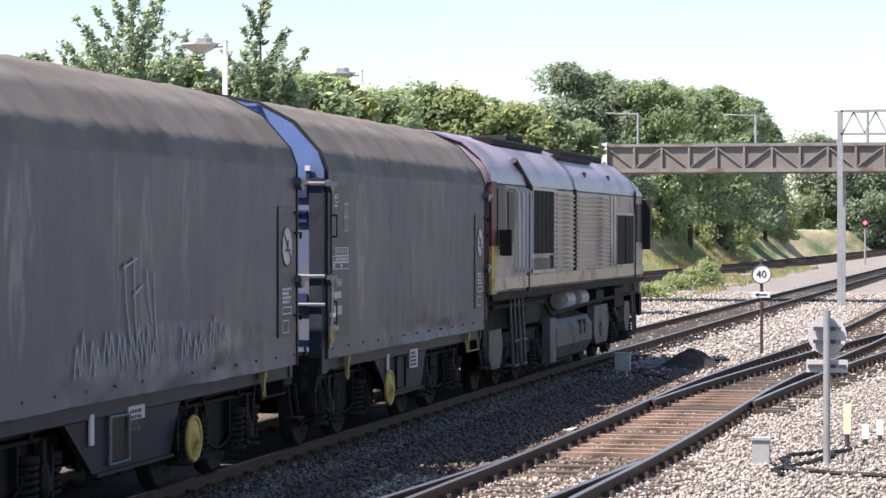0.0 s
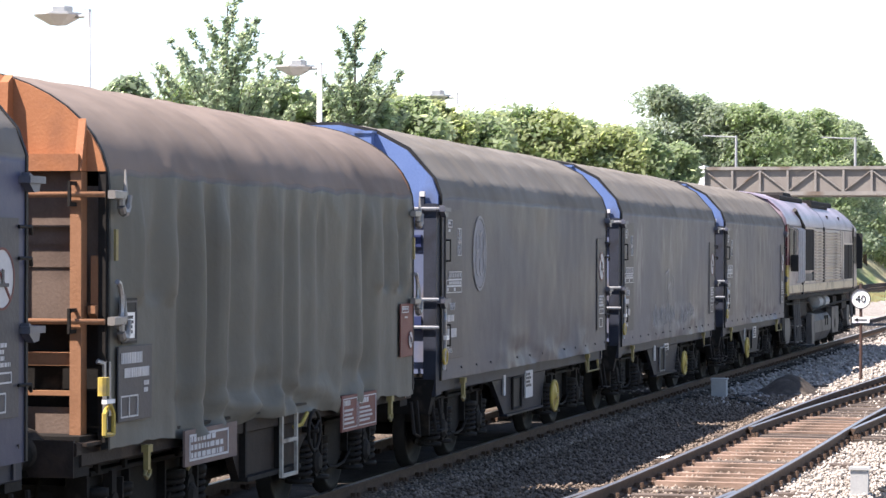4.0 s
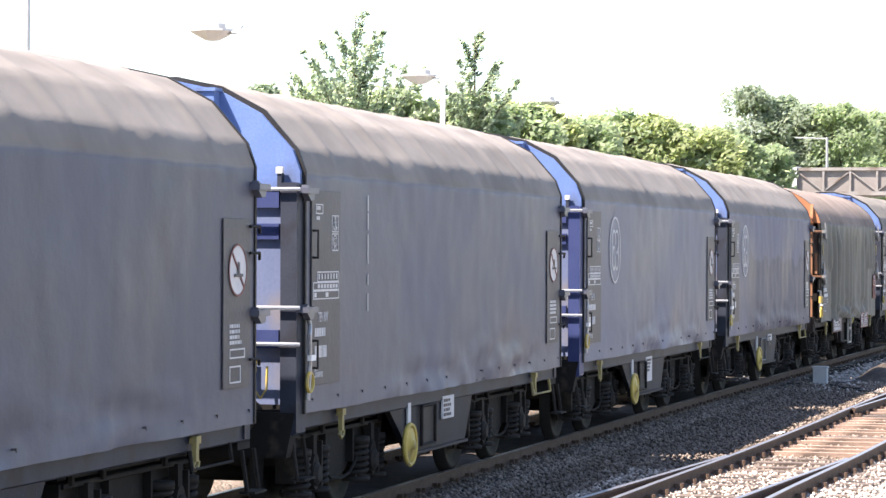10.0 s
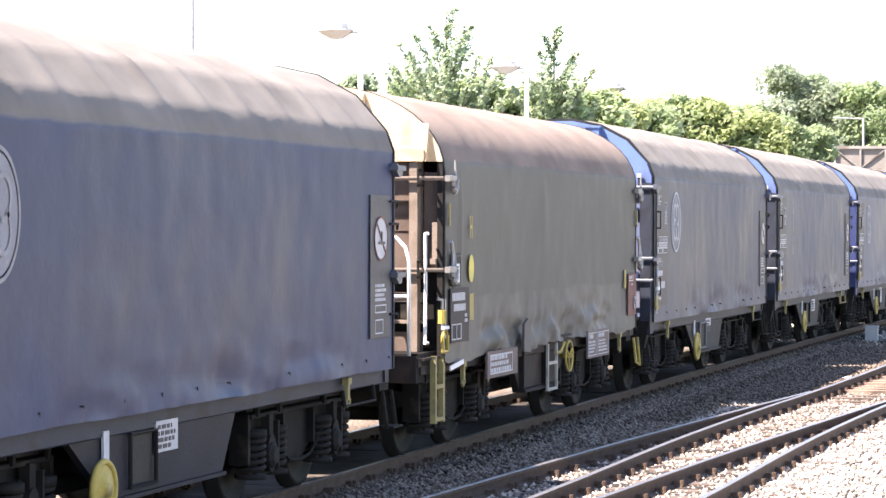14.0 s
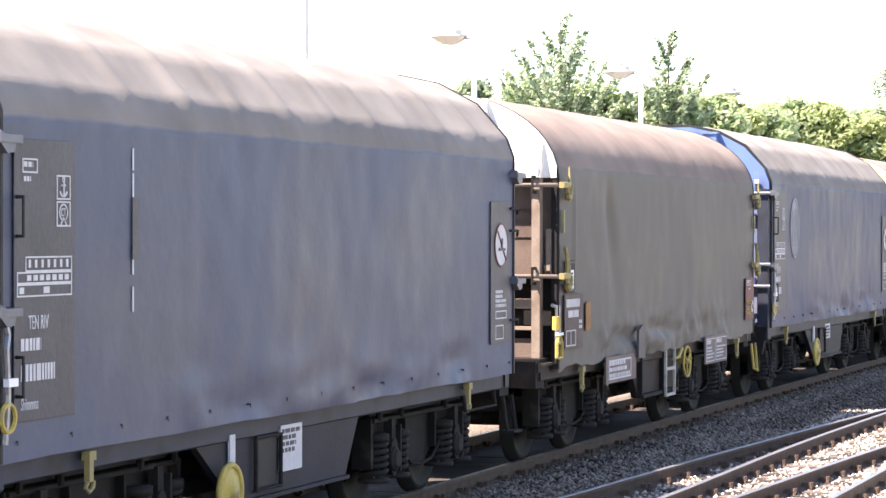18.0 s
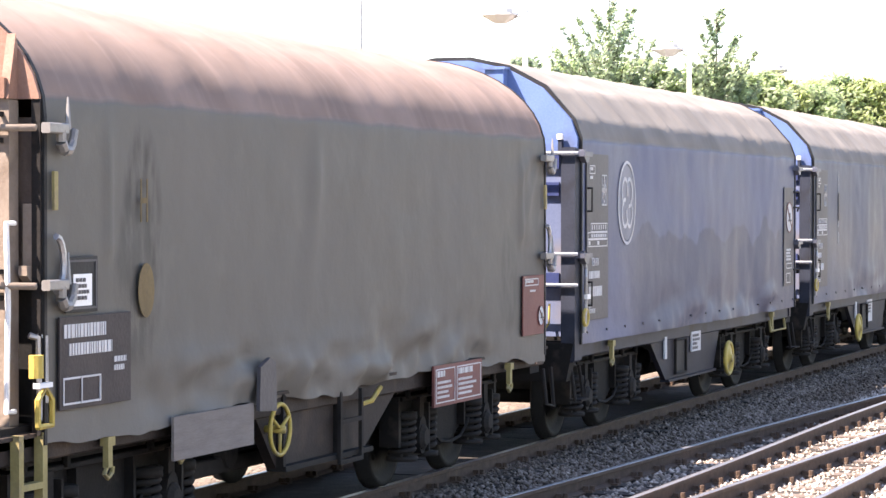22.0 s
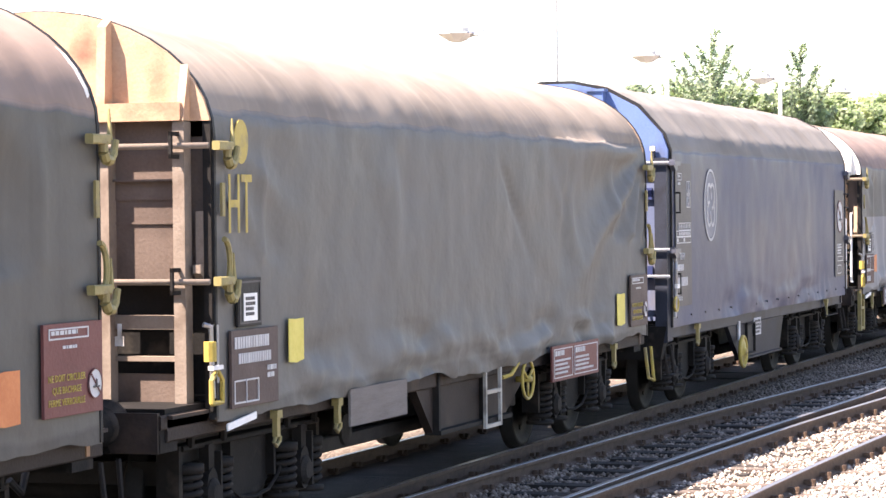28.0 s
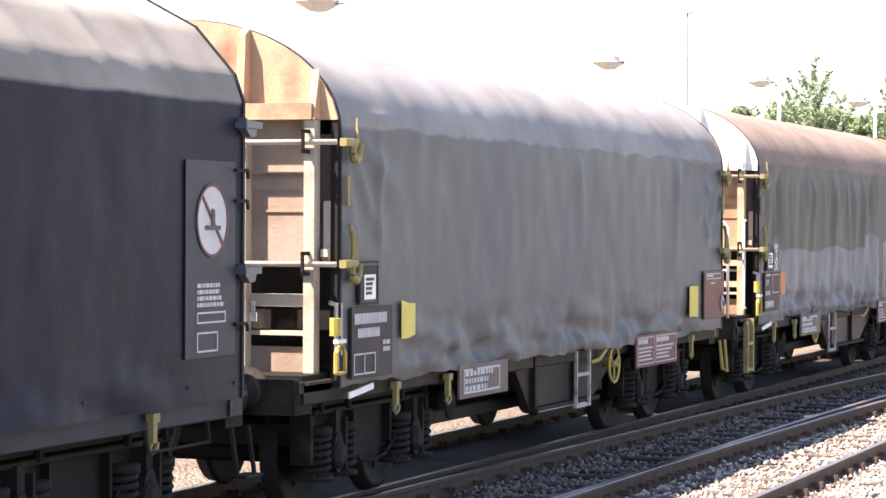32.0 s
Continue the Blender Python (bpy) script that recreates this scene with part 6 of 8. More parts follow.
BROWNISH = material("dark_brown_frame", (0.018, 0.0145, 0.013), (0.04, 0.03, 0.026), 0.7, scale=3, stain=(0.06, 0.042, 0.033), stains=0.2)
material("faded_ochre", (0.1, 0.075, 0.04), (0.18, 0.13, 0.06), 0.7, scale=6)
material("ochre_patch", (0.34, 0.27, 0.1), (0.44, 0.36, 0.16), 0.7)
material("rust_patch", (0.2, 0.1, 0.04), (0.3, 0.16, 0.07), 0.7, scale=7)
DUST = (0.148, 0.136, 0.12)
GRIT = (0.178, 0.163, 0.147)
FANS = {17: lambda a, b: ((b + 0.05, 3.15, 1, 0.06, 5.0), (a, 3.15, -1, 0.02, 2.0)), 19: lambda a, b: ((b + 0.05, 3.1, 1, 0.03, 2.6), (a, 3.2, -1, 0.025, 1.8)),
        18: lambda a, b: ((a, 3.1, -1, 0.012, 1.4),), 15: lambda a, b: ((a, 3.2, -1, 0.016, 1.6), (b, 3.2, 1, 0.016, 1.6)), 4: lambda a, b: ((b, 3.1, 1, 0.012, 1.5),), 14: lambda a, b: ((b, 3.2, 1, 0.012, 1.6),)}
CREASE = {4: (10, 0.0), 9: (1, 0.2), 11: (1, 0.3), 14: (2, 0.3), 15: (28, 0.12), 17: (8, 1.1), 18: (26, 0.12), 19: (2, 1.2)}
HOODS = {
    "slate": hood_material("slate_canvas", (0.080, 0.077, 0.093), DUST),
    "ghostly": hood_material("ghost_marked_canvas", (0.083, 0.080, 0.096), DUST, ghosts=((2.3, 2.6, 0.36, 0.55, 0.7, (0.2, 0.2, 0.215)), (2.25, 2.0, 0.22, 0.55, 0.0, (0.17, 0.17, 0.185)))),
    "slate_dark": hood_material("dark_slate_canvas", (0.071, 0.070, 0.082), DUST),
    "washed": hood_material("washed_blue_canvas", (0.070, 0.077, 0.130), GRIT, tide=2.42, streak=0.04),
    "washed_deep": hood_material("washed_deep_blue_canvas", (0.068, 0.081, 0.142), GRIT, tide=2.2, streak=0.03),
    "blue": hood_material("blue_canvas", (0.104, 0.112, 0.153), GRIT),
    "steel_blue": hood_material("steel_blue_canvas", (0.056, 0.067, 0.104), GRIT),
    "dusk": hood_material("dusk_blue_canvas", (0.046, 0.054, 0.096), GRIT),
    "deep": hood_material("deep_blue_canvas", (0.034, 0.043, 0.086), GRIT),
    "inky": hood_material("inky_blue_canvas", (0.013, 0.013, 0.024), (0.26, 0.24, 0.215), gloss=0.5, sheen=0.1, dust=0.08),
    "streaky": hood_material("streaky_canvas", (0.088, 0.086, 0.103), DUST, streak=0.4, soot=(0.14, 0.146, 0.16), ghosts=((2.3, 2.6, 0.36, 0.55, 0.7, (0.2, 0.2, 0.215)), (2.25, 2.0, 0.22, 0.55, 0.0, (0.17, 0.17, 0.185)), (4.6, 2.3, 0.12, 0.9, 0.0, (0.15, 0.15, 0.165)), (5.4, 2.2, 0.2, 0.9, 0.0, (0.16, 0.16, 0.175)), (6.6, 2.4, 0.15, 0.9, 0.0, (0.15, 0.15, 0.165)), (6.0, 1.45, 3.2, 0.28, 0.0, (0.17, 0.17, 0.18)))),
    "sooty_dark": hood_material("dark_sooty_canvas", (0.067, 0.071, 0.095), GRIT, streak=0.2),
    "sooty": hood_material("sooty_canvas", (0.081, 0.086, 0.114), GRIT, streak=0.12),
    "olive": hood_material("olive_canvas", (0.104, 0.099, 0.084), (0.202, 0.158, 0.132), gloss=0.6, streak=0.07, split=3.16, scallop=0.03, mend=((0.5, 13.0, 1.72, (0.128, 0.12, 0.104)),)),
    "khaki": hood_material("khaki_canvas", (0.094, 0.086, 0.075), (0.19, 0.15, 0.126), gloss=0.6, streak=0.05, split=3.16, scallop=0.03, wrinkle=0.2),
    "pleated": hood_material("pleated_canvas", (0.101, 0.098, 0.083), (0.180, 0.144, 0.122), gloss=0.6, streak=0.5, soot=(0.17, 0.165, 0.145), wrinkle=0.7, split=3.14, scallop=0.04),
    "rosy": hood_material("rosy_canvas", (0.099, 0.093, 0.082), (0.200, 0.148, 0.126), gloss=0.6, streak=0.07, split=3.16, speckle=0.4, scallop=0.03, ghosts=((10.4, 1.8, 0.3, 0.55, 0.0, (0.07, 0.067, 0.058)), (2.55, 2.25, 0.34, 0.85, 0.0, (0.05, 0.047, 0.041)), (2.4, 2.0, 0.3, 0.6, 0.0, (0.06, 0.057, 0.05)))),
    "grey": hood_material("grey_canvas", (0.120, 0.118, 0.110), (0.240, 0.200, 0.164), gloss=0.6, streak=0.12, wrinkle=0.8, split=3.2, speckle=0.4, scallop=0.05, hem=(0.07, 0.066, 0.06)),
    "silver": hood_material("silver_grey_canvas", (0.09, 0.0935, 0.102), (0.25, 0.243, 0.24), gloss=0.52, streak=0.05, split=3.1, mend=((0.5, 12.5, 1.62, (0.1, 0.101, 0.104)),), wrinkle=0.35, scallop=0.05, hem=(0.07, 0.068, 0.066)),
    "sepia": hood_material("sepia_canvas", (0.089, 0.085, 0.076), (0.232, 0.172, 0.140), gloss=0.6, streak=0.4, wrinkle=0.6, split=3.14, speckle=0.4, scallop=0.045, hem=(0.05, 0.046, 0.042),
                           mend=((1.6, 9.0, 2.0, (0.165, 0.168, 0.178)), (8.95, 10.1, 2.16, (0.175, 0.178, 0.188)), (10.52, 11.93, 2.1, (0.185, 0.19, 0.202)))),
    "twotone": hood_material("two_tone_canvas", (0.131, 0.129, 0.121), (0.208, 0.152, 0.130), gloss=0.6, streak=0.5, soot=(0.15, 0.15, 0.146), band=(0.225, 0.225, 0.235), wrinkle=0.6, split=3.16, speckle=0.4, scallop=0.03, hem=(0.07, 0.066, 0.062)),
}
BLUES = {1: ("ghost", "ghostly", 0), 2: ("scrawl", "streaky", 1), 3: ("worn", "slate_dark", 1), 5: ("clear", "washed", 0), 6: ("clear", "blue", 0), 7: ("dashes", "sooty", 0),
         8: ("clear", "sooty_dark", 0), 10: ("worn", "deep", 0), 12: ("dashes", "steel_blue", 0), 13: ("clear", "washed_deep", 1), 16: ("clear", "dusk", 0), 20: ("worn", "inky", 0)}
BLUE_LABELS = {"ghost": "blue-grey hood wagon with a rubbed-out oval on its dusty canvas", "scrawl": "faded blue-grey hood wagon with pale scribbles and blue ends",
               "clear": "blue hood wagon with a clean white oval emblem", "worn": "blue hood wagon with a worn pale oval emblem", "dashes": "blue hood wagon with a broken white line on its side"}
BROWNS = {
    4: ("pleated", "orange", 0.95, 0.085, False, [], "olive-brown pleated hood wagon with orange ends"),
    9: ("olive", "cream", 1.2, 0.0, True, [("ochre", 0.9, 1.45, 0.16, 0.3), ("ochre", -0.9, 1.62, 0.12, 0.26)], "olive-brown hood wagon with cream end and white handrails"),
    11: ("khaki", "white", 1.0, 0.0, False, [("rust", 0.98, 1.42, 0.2, 0.3)], "olive hood wagon with white upper end"),
    14: ("rosy", "rust", 1.2, 0.0, True, [], "olive hood wagon with rosy dusty roof and tan end boards"),
    15: ("twotone", "white", 1.02, 0.022, True, [("orange", 1.03, 1.38, 0.27, 0.29), ("orange", -1.16, 1.24, 0.26, 0.32)], "two-tone grey hood wagon with rosy roof and hanging hem"),
    17: ("grey", "tan", 1.27, 0.0, False, [("yellow", 1.27, 1.37, 0.3, 0.32), ("yellow", -1.45, 1.22, 0.33, 0.34)], "grey hood wagon with yellow painted letters and tan end"),
    18: ("sepia", "white", 1.45, 0.016, True, [("orange", 1.17, 1.4, 0.29, 0.3), ("orange", -1.54, 1.25, 0.38, 0.32)], "brown-grey hood wagon with pale repair patches along its side"),
    19: ("silver", "tan", 1.15, 0.0, False, [("yellow", 1.27, 1.39, 0.32, 0.3), ("yellow", -1.72, 1.25, 0.4, 0.35)], "silver-grey hood wagon with yellow patches"),
}
tail = 0.0
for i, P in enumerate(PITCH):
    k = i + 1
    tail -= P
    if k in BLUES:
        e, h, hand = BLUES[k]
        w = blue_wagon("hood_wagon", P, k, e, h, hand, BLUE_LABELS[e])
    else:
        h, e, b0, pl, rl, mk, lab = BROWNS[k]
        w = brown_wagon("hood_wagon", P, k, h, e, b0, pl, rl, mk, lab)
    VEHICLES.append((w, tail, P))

# ---- locomotive ----
LOCO = 17.1
MAR = material("loco_maroon", (0.07, 0.014, 0.02), (0.12, 0.026, 0.035), 0.5, scale=1.5, stain=(0.06, 0.03, 0.033), stains=0.4)
LROOF = material("loco_roof", (0.24, 0.185, 0.225), (0.35, 0.285, 0.325), 0.34, scale=1.2, stain=(0.13, 0.1, 0.115), stains=0.45)
LGREY = material("loco_side", (0.31, 0.26, 0.238), (0.42, 0.36, 0.33), 0.5, scale=1.5, stain=(0.13, 0.11, 0.1), stains=0.35)
GOLD = material("loco_gold_band", (0.44, 0.36, 0.26), (0.56, 0.47, 0.34), 0.5, scale=2, stain=(0.2, 0.16, 0.12), stains=0.3)
DARKGLASS = material("dark_window", (0.01, 0.01, 0.012), (0.02, 0.02, 0.022), 0.46, bump=0.0)
GRILLE = material("grille_black", (0.01, 0.009, 0.009), (0.02, 0.018, 0.018), 0.8)
GOLD2 = material("cream_grey_panel", (0.47, 0.41, 0.345), (0.6, 0.53, 0.455), 0.55, scale=1.2, stain=(0.18, 0.15, 0.13), stains=0.3)
TANK = material("dusty_tank_grey", (0.085, 0.08, 0.078), (0.14, 0.132, 0.128), 0.6, scale=2.5, stain=(0.05, 0.045, 0.042), stains=0.4)
SILL, EAVE = 1.57, 3.26


def loco_roof_geo():
    """The rounded roof, its front end curving down to the cab."""
    arch = [(-1.365, EAVE), (-1.34, 3.42), (-1.22, 3.62), (-0.92, 3.88), (-0.45, 4.05), (0, 4.1), (0.45, 4.05), (0.92, 3.88), (1.22, 3.62), (1.34, 3.42), (1.365, EAVE)]
    stops = [(0.0, 0.86), (0.12, 0.96), (0.4, 1.0), (14.6, 1.0), (15.3, 0.96), (15.8, 0.86), (16.15, 0.7), (16.35, 0.5), (16.42, 0.2)]
    v = [(x, y * (0.9 + 0.1 * min(1, 2 * f)), EAVE + (z - EAVE) * f) for x, f in stops for y, z in arch]
    k = len(arch)
    f = [(i * k + j, (i + 1) * k + j, (i + 1) * k + j + 1, i * k + j + 1) for i in range(len(stops) - 1) for j in range(k - 1)]
    return Geo().add(v, f + [tuple(range(k)), tuple(range(len(v) - 1, len(v) - k - 1, -1))])


def locomotive():
    w = new("locomotive")
    tagged(w, "maroon and grey diesel locomotive hauling the train", "locomotive")
    part("body", Geo().box(0.06, 16.4, -1.36, 1.36, SILL, EAVE + 0.02, 0.05), LGREY, w, "weathered brown-grey body side")
    part("roof", loco_roof_geo(), LROOF, w, "dusty mauve roof with a rounded front", smooth=True)
    for x0, d in ((0.06, -1), (16.4, 1)):
        part("cab_front", Geo().prism([(x0, 1.2), (x0 + 0.28 * d, 1.2), (x0 + 0.3 * d, 2.1), (x0 + 0.1 * d, 3.2), (x0, 3.32)], -1.3, 1.3, "y"), MAR if d < 0 else LGREY, w, "painted cab front")
        part("cab_nose", Geo().box(min(x0 + 0.29 * d, x0 + 0.33 * d), max(x0 + 0.29 * d, x0 + 0.33 * d), -1.2, 1.2, 1.25, 2.0), YELLOW, w, "yellow warning panel")
        for s in (-0.62, 0.62):
            part("windscreen", Geo().prism([(x0 + 0.27 * d, 2.3), (x0 + 0.3 * d, 2.3), (x0 + 0.2 * d, 3.0), (x0 + 0.17 * d, 3.0)], s - 0.5, s + 0.5, "y"), DARKGLASS, w)
            part("buffer", shared("buffer", buffer_geo, UNDER, True), UNDER, w, at=pose(x0 + 0.6 * d, s * 1.4, 1.04, 0, 0, 0 if d < 0 else 180))
        part("buffer_beam", Geo().box(min(x0, x0 + 0.3 * d), max(x0, x0 + 0.3 * d), -1.3, 1.3, 0.75, 1.25, 0.02), UNDER, w)
    y = -1.37
    part("cab_stripe", Geo().box(0.02, 0.42, y - 0.008, y + 0.03, 2.3, EAVE + 0.02), MAR, w, "maroon cab edge")
    part("roof_edge", Geo().add([p for q in range(2) for p in ((0.14 - 0.16 * q, yy * 1.01, zz + 0.02) for yy, zz in ((-1.32, EAVE), (-1.3, 3.42), (-1.18, 3.6), (-0.88, 3.86), (-0.42, 4.03), (0, 4.08)))], [(i, i + 1, i + 7, i + 6) for i in range(5)]), MAR, w, "maroon edge of the cab roof")
    part("corner_panel", Geo().box(0.02, 0.4, y - 0.012, y + 0.03, SILL, 2.3), YELLOW, w, "yellow corner panel")
    part("gold_band", Geo().box(0.06, 16.4, y - 0.012, y + 0.02, SILL + 0.06, SILL + 0.24), GOLD, w, "pale gold band along the sill")
    part("sole_edge", Geo().box(0.06, 16.4, y - 0.02, y + 0.03, SILL - 0.1, SILL), UNDER, w)
    for x0, x1, z0, z1, name, words in ((0.52, 1.06, 2.3, 3.18, "cab_window", "dark cab side window"), (1.36, 1.72, 2.4, 3.14, "quarter_light", "small dark side window")):
        sw = part(name, Geo().box(x0, x1, y - 0.012, y + 0.02, z0, z1, 0.01), DARKGLASS, w, words)
        part("window_frame", frame_geo(x0 - 0.05, x1 + 0.05, z0 - 0.05, z1 + 0.05, y - 0.02, 0.03), TANK, sw)
    part("cab_mirror", Geo().box(0.6, 0.68, y - 0.2, y - 0.02, 2.15, 2.55, 0.01), BLACK, w, "folded black mirror")
    part("cab_door", Geo().box(1.98, 2.95, y + 0.005, y + 0.03, SILL + 0.26, 3.2, 0.01), LGREY, w, "recessed cab door")
    for x in (1.94, 2.3, 2.66, 3.0):
        part("grab_rail", Geo().tube([(x, y, SILL + 0.3), (x, y - 0.06, SILL + 0.36), (x, y - 0.06, 3.14), (x, y, 3.2)], 0.024), CHALK, w)
    part("door_jamb", Geo().box(3.04, 3.16, y - 0.02, y + 0.02, SILL, EAVE + 0.04), BLACK, w, "dark vertical body joint")
    part("roof_brace", Geo().rod((2.5, -1.24, 3.66), (3.12, -1.39, 3.22), 0.06, 8), BLACK, w, "dark diagonal rib at the cab roof")
    og = part("intake_grille", Geo().box(3.48, 5.43, y - 0.012, y + 0.02, 2.16, 3.2), GRILLE, w, "black radiator opening")
    for i in range(4):
        part("grille_bar", Geo().box(3.86 + 0.4 * i, 3.875 + 0.4 * i, y - 0.018, y - 0.012, 2.16, 3.2), GRILLE, og)
    part("grille_frame", frame_geo(3.4, 5.48, 1.84, 3.25, y - 0.02, 0.05), GOLD2, w, "pale opening frame")
    part("lower_panel", Geo().box(3.5, 5.1, y - 0.01, y + 0.02, 1.86, 2.08, 0.01), TANK, w, "grey lower panel")
    part("lower_recess", Geo().box(5.14, 5.43, y - 0.006, y + 0.02, 1.86, 2.12), GRILLE, w)
    for x0, x1, name in ((5.55, 7.45, "short"), (7.78, 11.65, "long")):
        lv = part("louvre_panel", Geo().box(x0, x1, y - 0.006, y + 0.02, 1.86, 3.22), GOLD2, w, "ribbed cream-grey louvre panel")
        for i in range(17):
            part("louvre", shared("louvre_" + name, lambda: Geo().prism([(-1.37, 0.0), (-1.42, 0.018), (-1.42, 0.036), (-1.37, 0.052)], x0 + 0.05, x1 - 0.05, "x"), GOLD2), GOLD2, lv, at=(0, 0, 1.88 + 0.078 * i))
    part("panel_joint", Geo().box(7.52, 7.66, y - 0.04, y, SILL + 0.26, EAVE + 0.02), BLACK, w, "dark body joint")
    part("pillar", Geo().box(11.8, 12.0, y - 0.03, y, 1.86, 3.22, 0.01).box(12.2, 12.4, y - 0.03, y, 1.86, 3.22, 0.01), GOLD2, w, "pale upright strips")
    for x in (12.66, 13.86):
        part("rear_grille", Geo().box(x, x + 1.06, y - 0.014, y + 0.02, 1.86, 2.86), GRILLE, w, "black grille")
    part("grille_frame", frame_geo(12.55, 15.02, 1.82, 2.9, y - 0.02, 0.05), GOLD2, w, "pale grille frame")
    part("front_rib", Geo().box(15.1, 15.22, y - 0.03, y, SILL, EAVE + 0.1), BLACK, w, "dark joint behind the leading cab")
    part("front_window", Geo().box(15.5, 16.2, y - 0.012, y + 0.02, 2.3, 3.1, 0.01), DARKGLASS, w)
    part("front_mirror", Geo().box(16.36, 16.46, y - 0.16, y + 0.04, 2.15, 3.2, 0.02), BLACK, w, "black cab mirror")
    part("exhaust_hatch", Geo().box(2.6, 7.2, -0.86, -0.5, 3.9, 4.035, 0.03), GRILLE, w, "dark roof hatch")
    part("exhaust_stack", Geo().prism([(4.9, 4.0), (5.1, 4.16), (6.5, 4.16), (6.9, 4.0)], -0.62, 0.1, "y"), GRILLE, w, "sooty exhaust lump")
    part("roof_hatch", Geo().box(9.0, 14.0, -0.86, -0.46, 3.9, 4.04, 0.03), GRILLE, w, "dark roof hatch")
    part("hatch_cover", Geo().box(7.8, 11.6, -1.02, -0.9, 3.82, 3.9, 0.01), UNDER2, w, "dark hatch edge")
    for x in (7.55, 15.12):
        v = [(x + 0.09 * q, yy * 1.012, zz + 0.014) for q in range(2) for yy, zz in ((-1.365, EAVE), (-1.34, 3.42), (-1.22, 3.62), (-0.92, 3.88), (-0.45, 4.05), (0, 4.1))]
        part("roof_rib", Geo().add(v, [(i, i + 1, i + 7, i + 6) for i in range(5)]), BLACK, w, "dark roof joint")
    for x in (9.3, 12.2):
        part("lifting_eye", Geo().box(x, x + 0.14, -1.28, -1.2, 3.52, 3.62), BLACK, w)
    part("fuel_tank", Geo().prism([(-0.95, 0.2), (-1.2, 0.3), (-1.32, 0.52), (-1.32, 0.82), (-1.22, 0.98), (-1.0, 1.04), (1.0, 1.04), (1.22, 0.98), (1.32, 0.82), (1.32, 0.52), (1.2, 0.3), (0.95, 0.2)], 6.1, 9.9, "x"), TANK, w, "dusty grey rounded fuel tank", smooth=False)
    for x in (8.5, 9.0):
        part("tank_slot", Geo().box(x, x + 0.16, -1.335, -1.3, 0.66, 0.92), BLACK, w)
    part("tank_strap", Geo().box(5.3, 5.9, -1.34, -1.2, 0.26, 1.04, 0.02), TANK, w, "grey upright casing beside the tank")
    for x in (7.2, 8.7):
        part("air_reservoir", Geo().lathe([(0, 0), (0.03, 0.17), (0.85, 0.17), (0.88, 0)], "x", 14, (x, -1.16, 1.3)), GREYBOX, w, "small pale cylinder below the sill")
    part("underfloor", Geo().box(0.4, 16.1, -1.0, 1.0, 0.95, SILL), UNDER, w)
    for x0, x1, z0, z1 in ((0.2, 1.3, 0.42, 1.02), (10.3, 12.1, 0.4, 1.12), (14.2, 15.0, 0.5, 1.1)):
        part("bogie_guard", Geo().prism([(x0, z1), (x0, z0 + 0.2), (x0 + 0.2, z0), (x1 - 0.25, z0), (x1, z0 + 0.3), (x1 - 0.15, z1)], -1.3, -1.16, "y"), TANK, w, "grey bogie guard plate")
    part("guard_hole", Geo().lathe([(-1.312, 0), (-1.312, 0.14), (-1.3, 0.14)], "y", 16, (11.1, 0, 0.66)), BLACK, w)
    for x0, x1, z0 in ((3.3, 4.6, 1.0), (10.7, 11.6, 1.15), (13.0, 14.2, 1.0)):
        part("equipment_case", Geo().box(x0, x1, -1.28, -1.02, z0, 1.42, 0.03), UNDER2, w, "dark equipment case below the sill")
    part("brake_pipe", Geo().tube([(0.6, -1.26, 1.36), (5.0, -1.28, 1.34), (5.6, -1.3, 1.1), (6.4, -1.3, 1.12), (10.0, -1.28, 1.2), (15.8, -1.28, 1.26)], 0.035), UNDER2, w)
    for c in (3.3, 13.6):
        b = part("bogie", Geo().box(-2.4, 2.4, -1.14, -1.0, 0.5, 0.92, 0.03).box(-2.4, 2.4, 1.0, 1.18, 0.5, 0.92, 0.03).box(-0.4, 0.4, -1.0, 1.0, 0.5, 0.8), UNDER, w, "three-axle bogie", at=(c, 0, 0))
        for ax in (-1.7, 0, 1.7):
            q = part("wheelset", shared("wheelset", wheelset_geo, WHEEL, True), WHEEL, b, at=pose(ax, 0, 0.5))
            WHEELSETS.append((q, (ax, 0, 0.47), 0.47))
            for s in (-1, 1):
                part("axlebox", shared("axlebox", axlebox_geo, UNDER2), UNDER2, b, at=pose(ax, s * 1.06, 0.5, 0, 0, 0 if s < 0 else 180))
            for o in (-0.4, 0.4):
                part("spring", shared("spring", spring_geo, UNDER2, True), UNDER2, b, at=(ax + o, -1.1, 0.02))
        part("sand_pipe", Geo().tube([(-2.2, -1.1, 0.9), (-2.25, -1.1, 0.4), (-2.1, -1.0, 0.15)], 0.025), UNDER2, b)
        part("damper", Geo().rod((-0.5, -1.22, 1.05), (0.2, -1.22, 0.75), 0.045, 8), TANK, b)
    for x in (1.95, 2.65, 15.2):
        part("cab_steps", Geo().tube([(x, -1.28, SILL - 0.05), (x, -1.34, 0.4), (x + 0.35, -1.34, 0.4), (x + 0.35, -1.28, SILL - 0.05)], 0.026).box(x, x + 0.35, -1.38, -1.2, 0.39, 0.42).box(x, x + 0.35, -1.38, -1.2, 0.78, 0.81), TANK, w, "worn steel cab steps")
    return w


VEHICLES.append((locomotive(), 0.0, LOCO))


# ---- lineside ----
material("cream_head", (0.7, 0.64, 0.42), (0.8, 0.74, 0.5), 0.6)


material("lamp_bowl", (0.48, 0.48, 0.48), (0.6, 0.6, 0.6), 0.5)


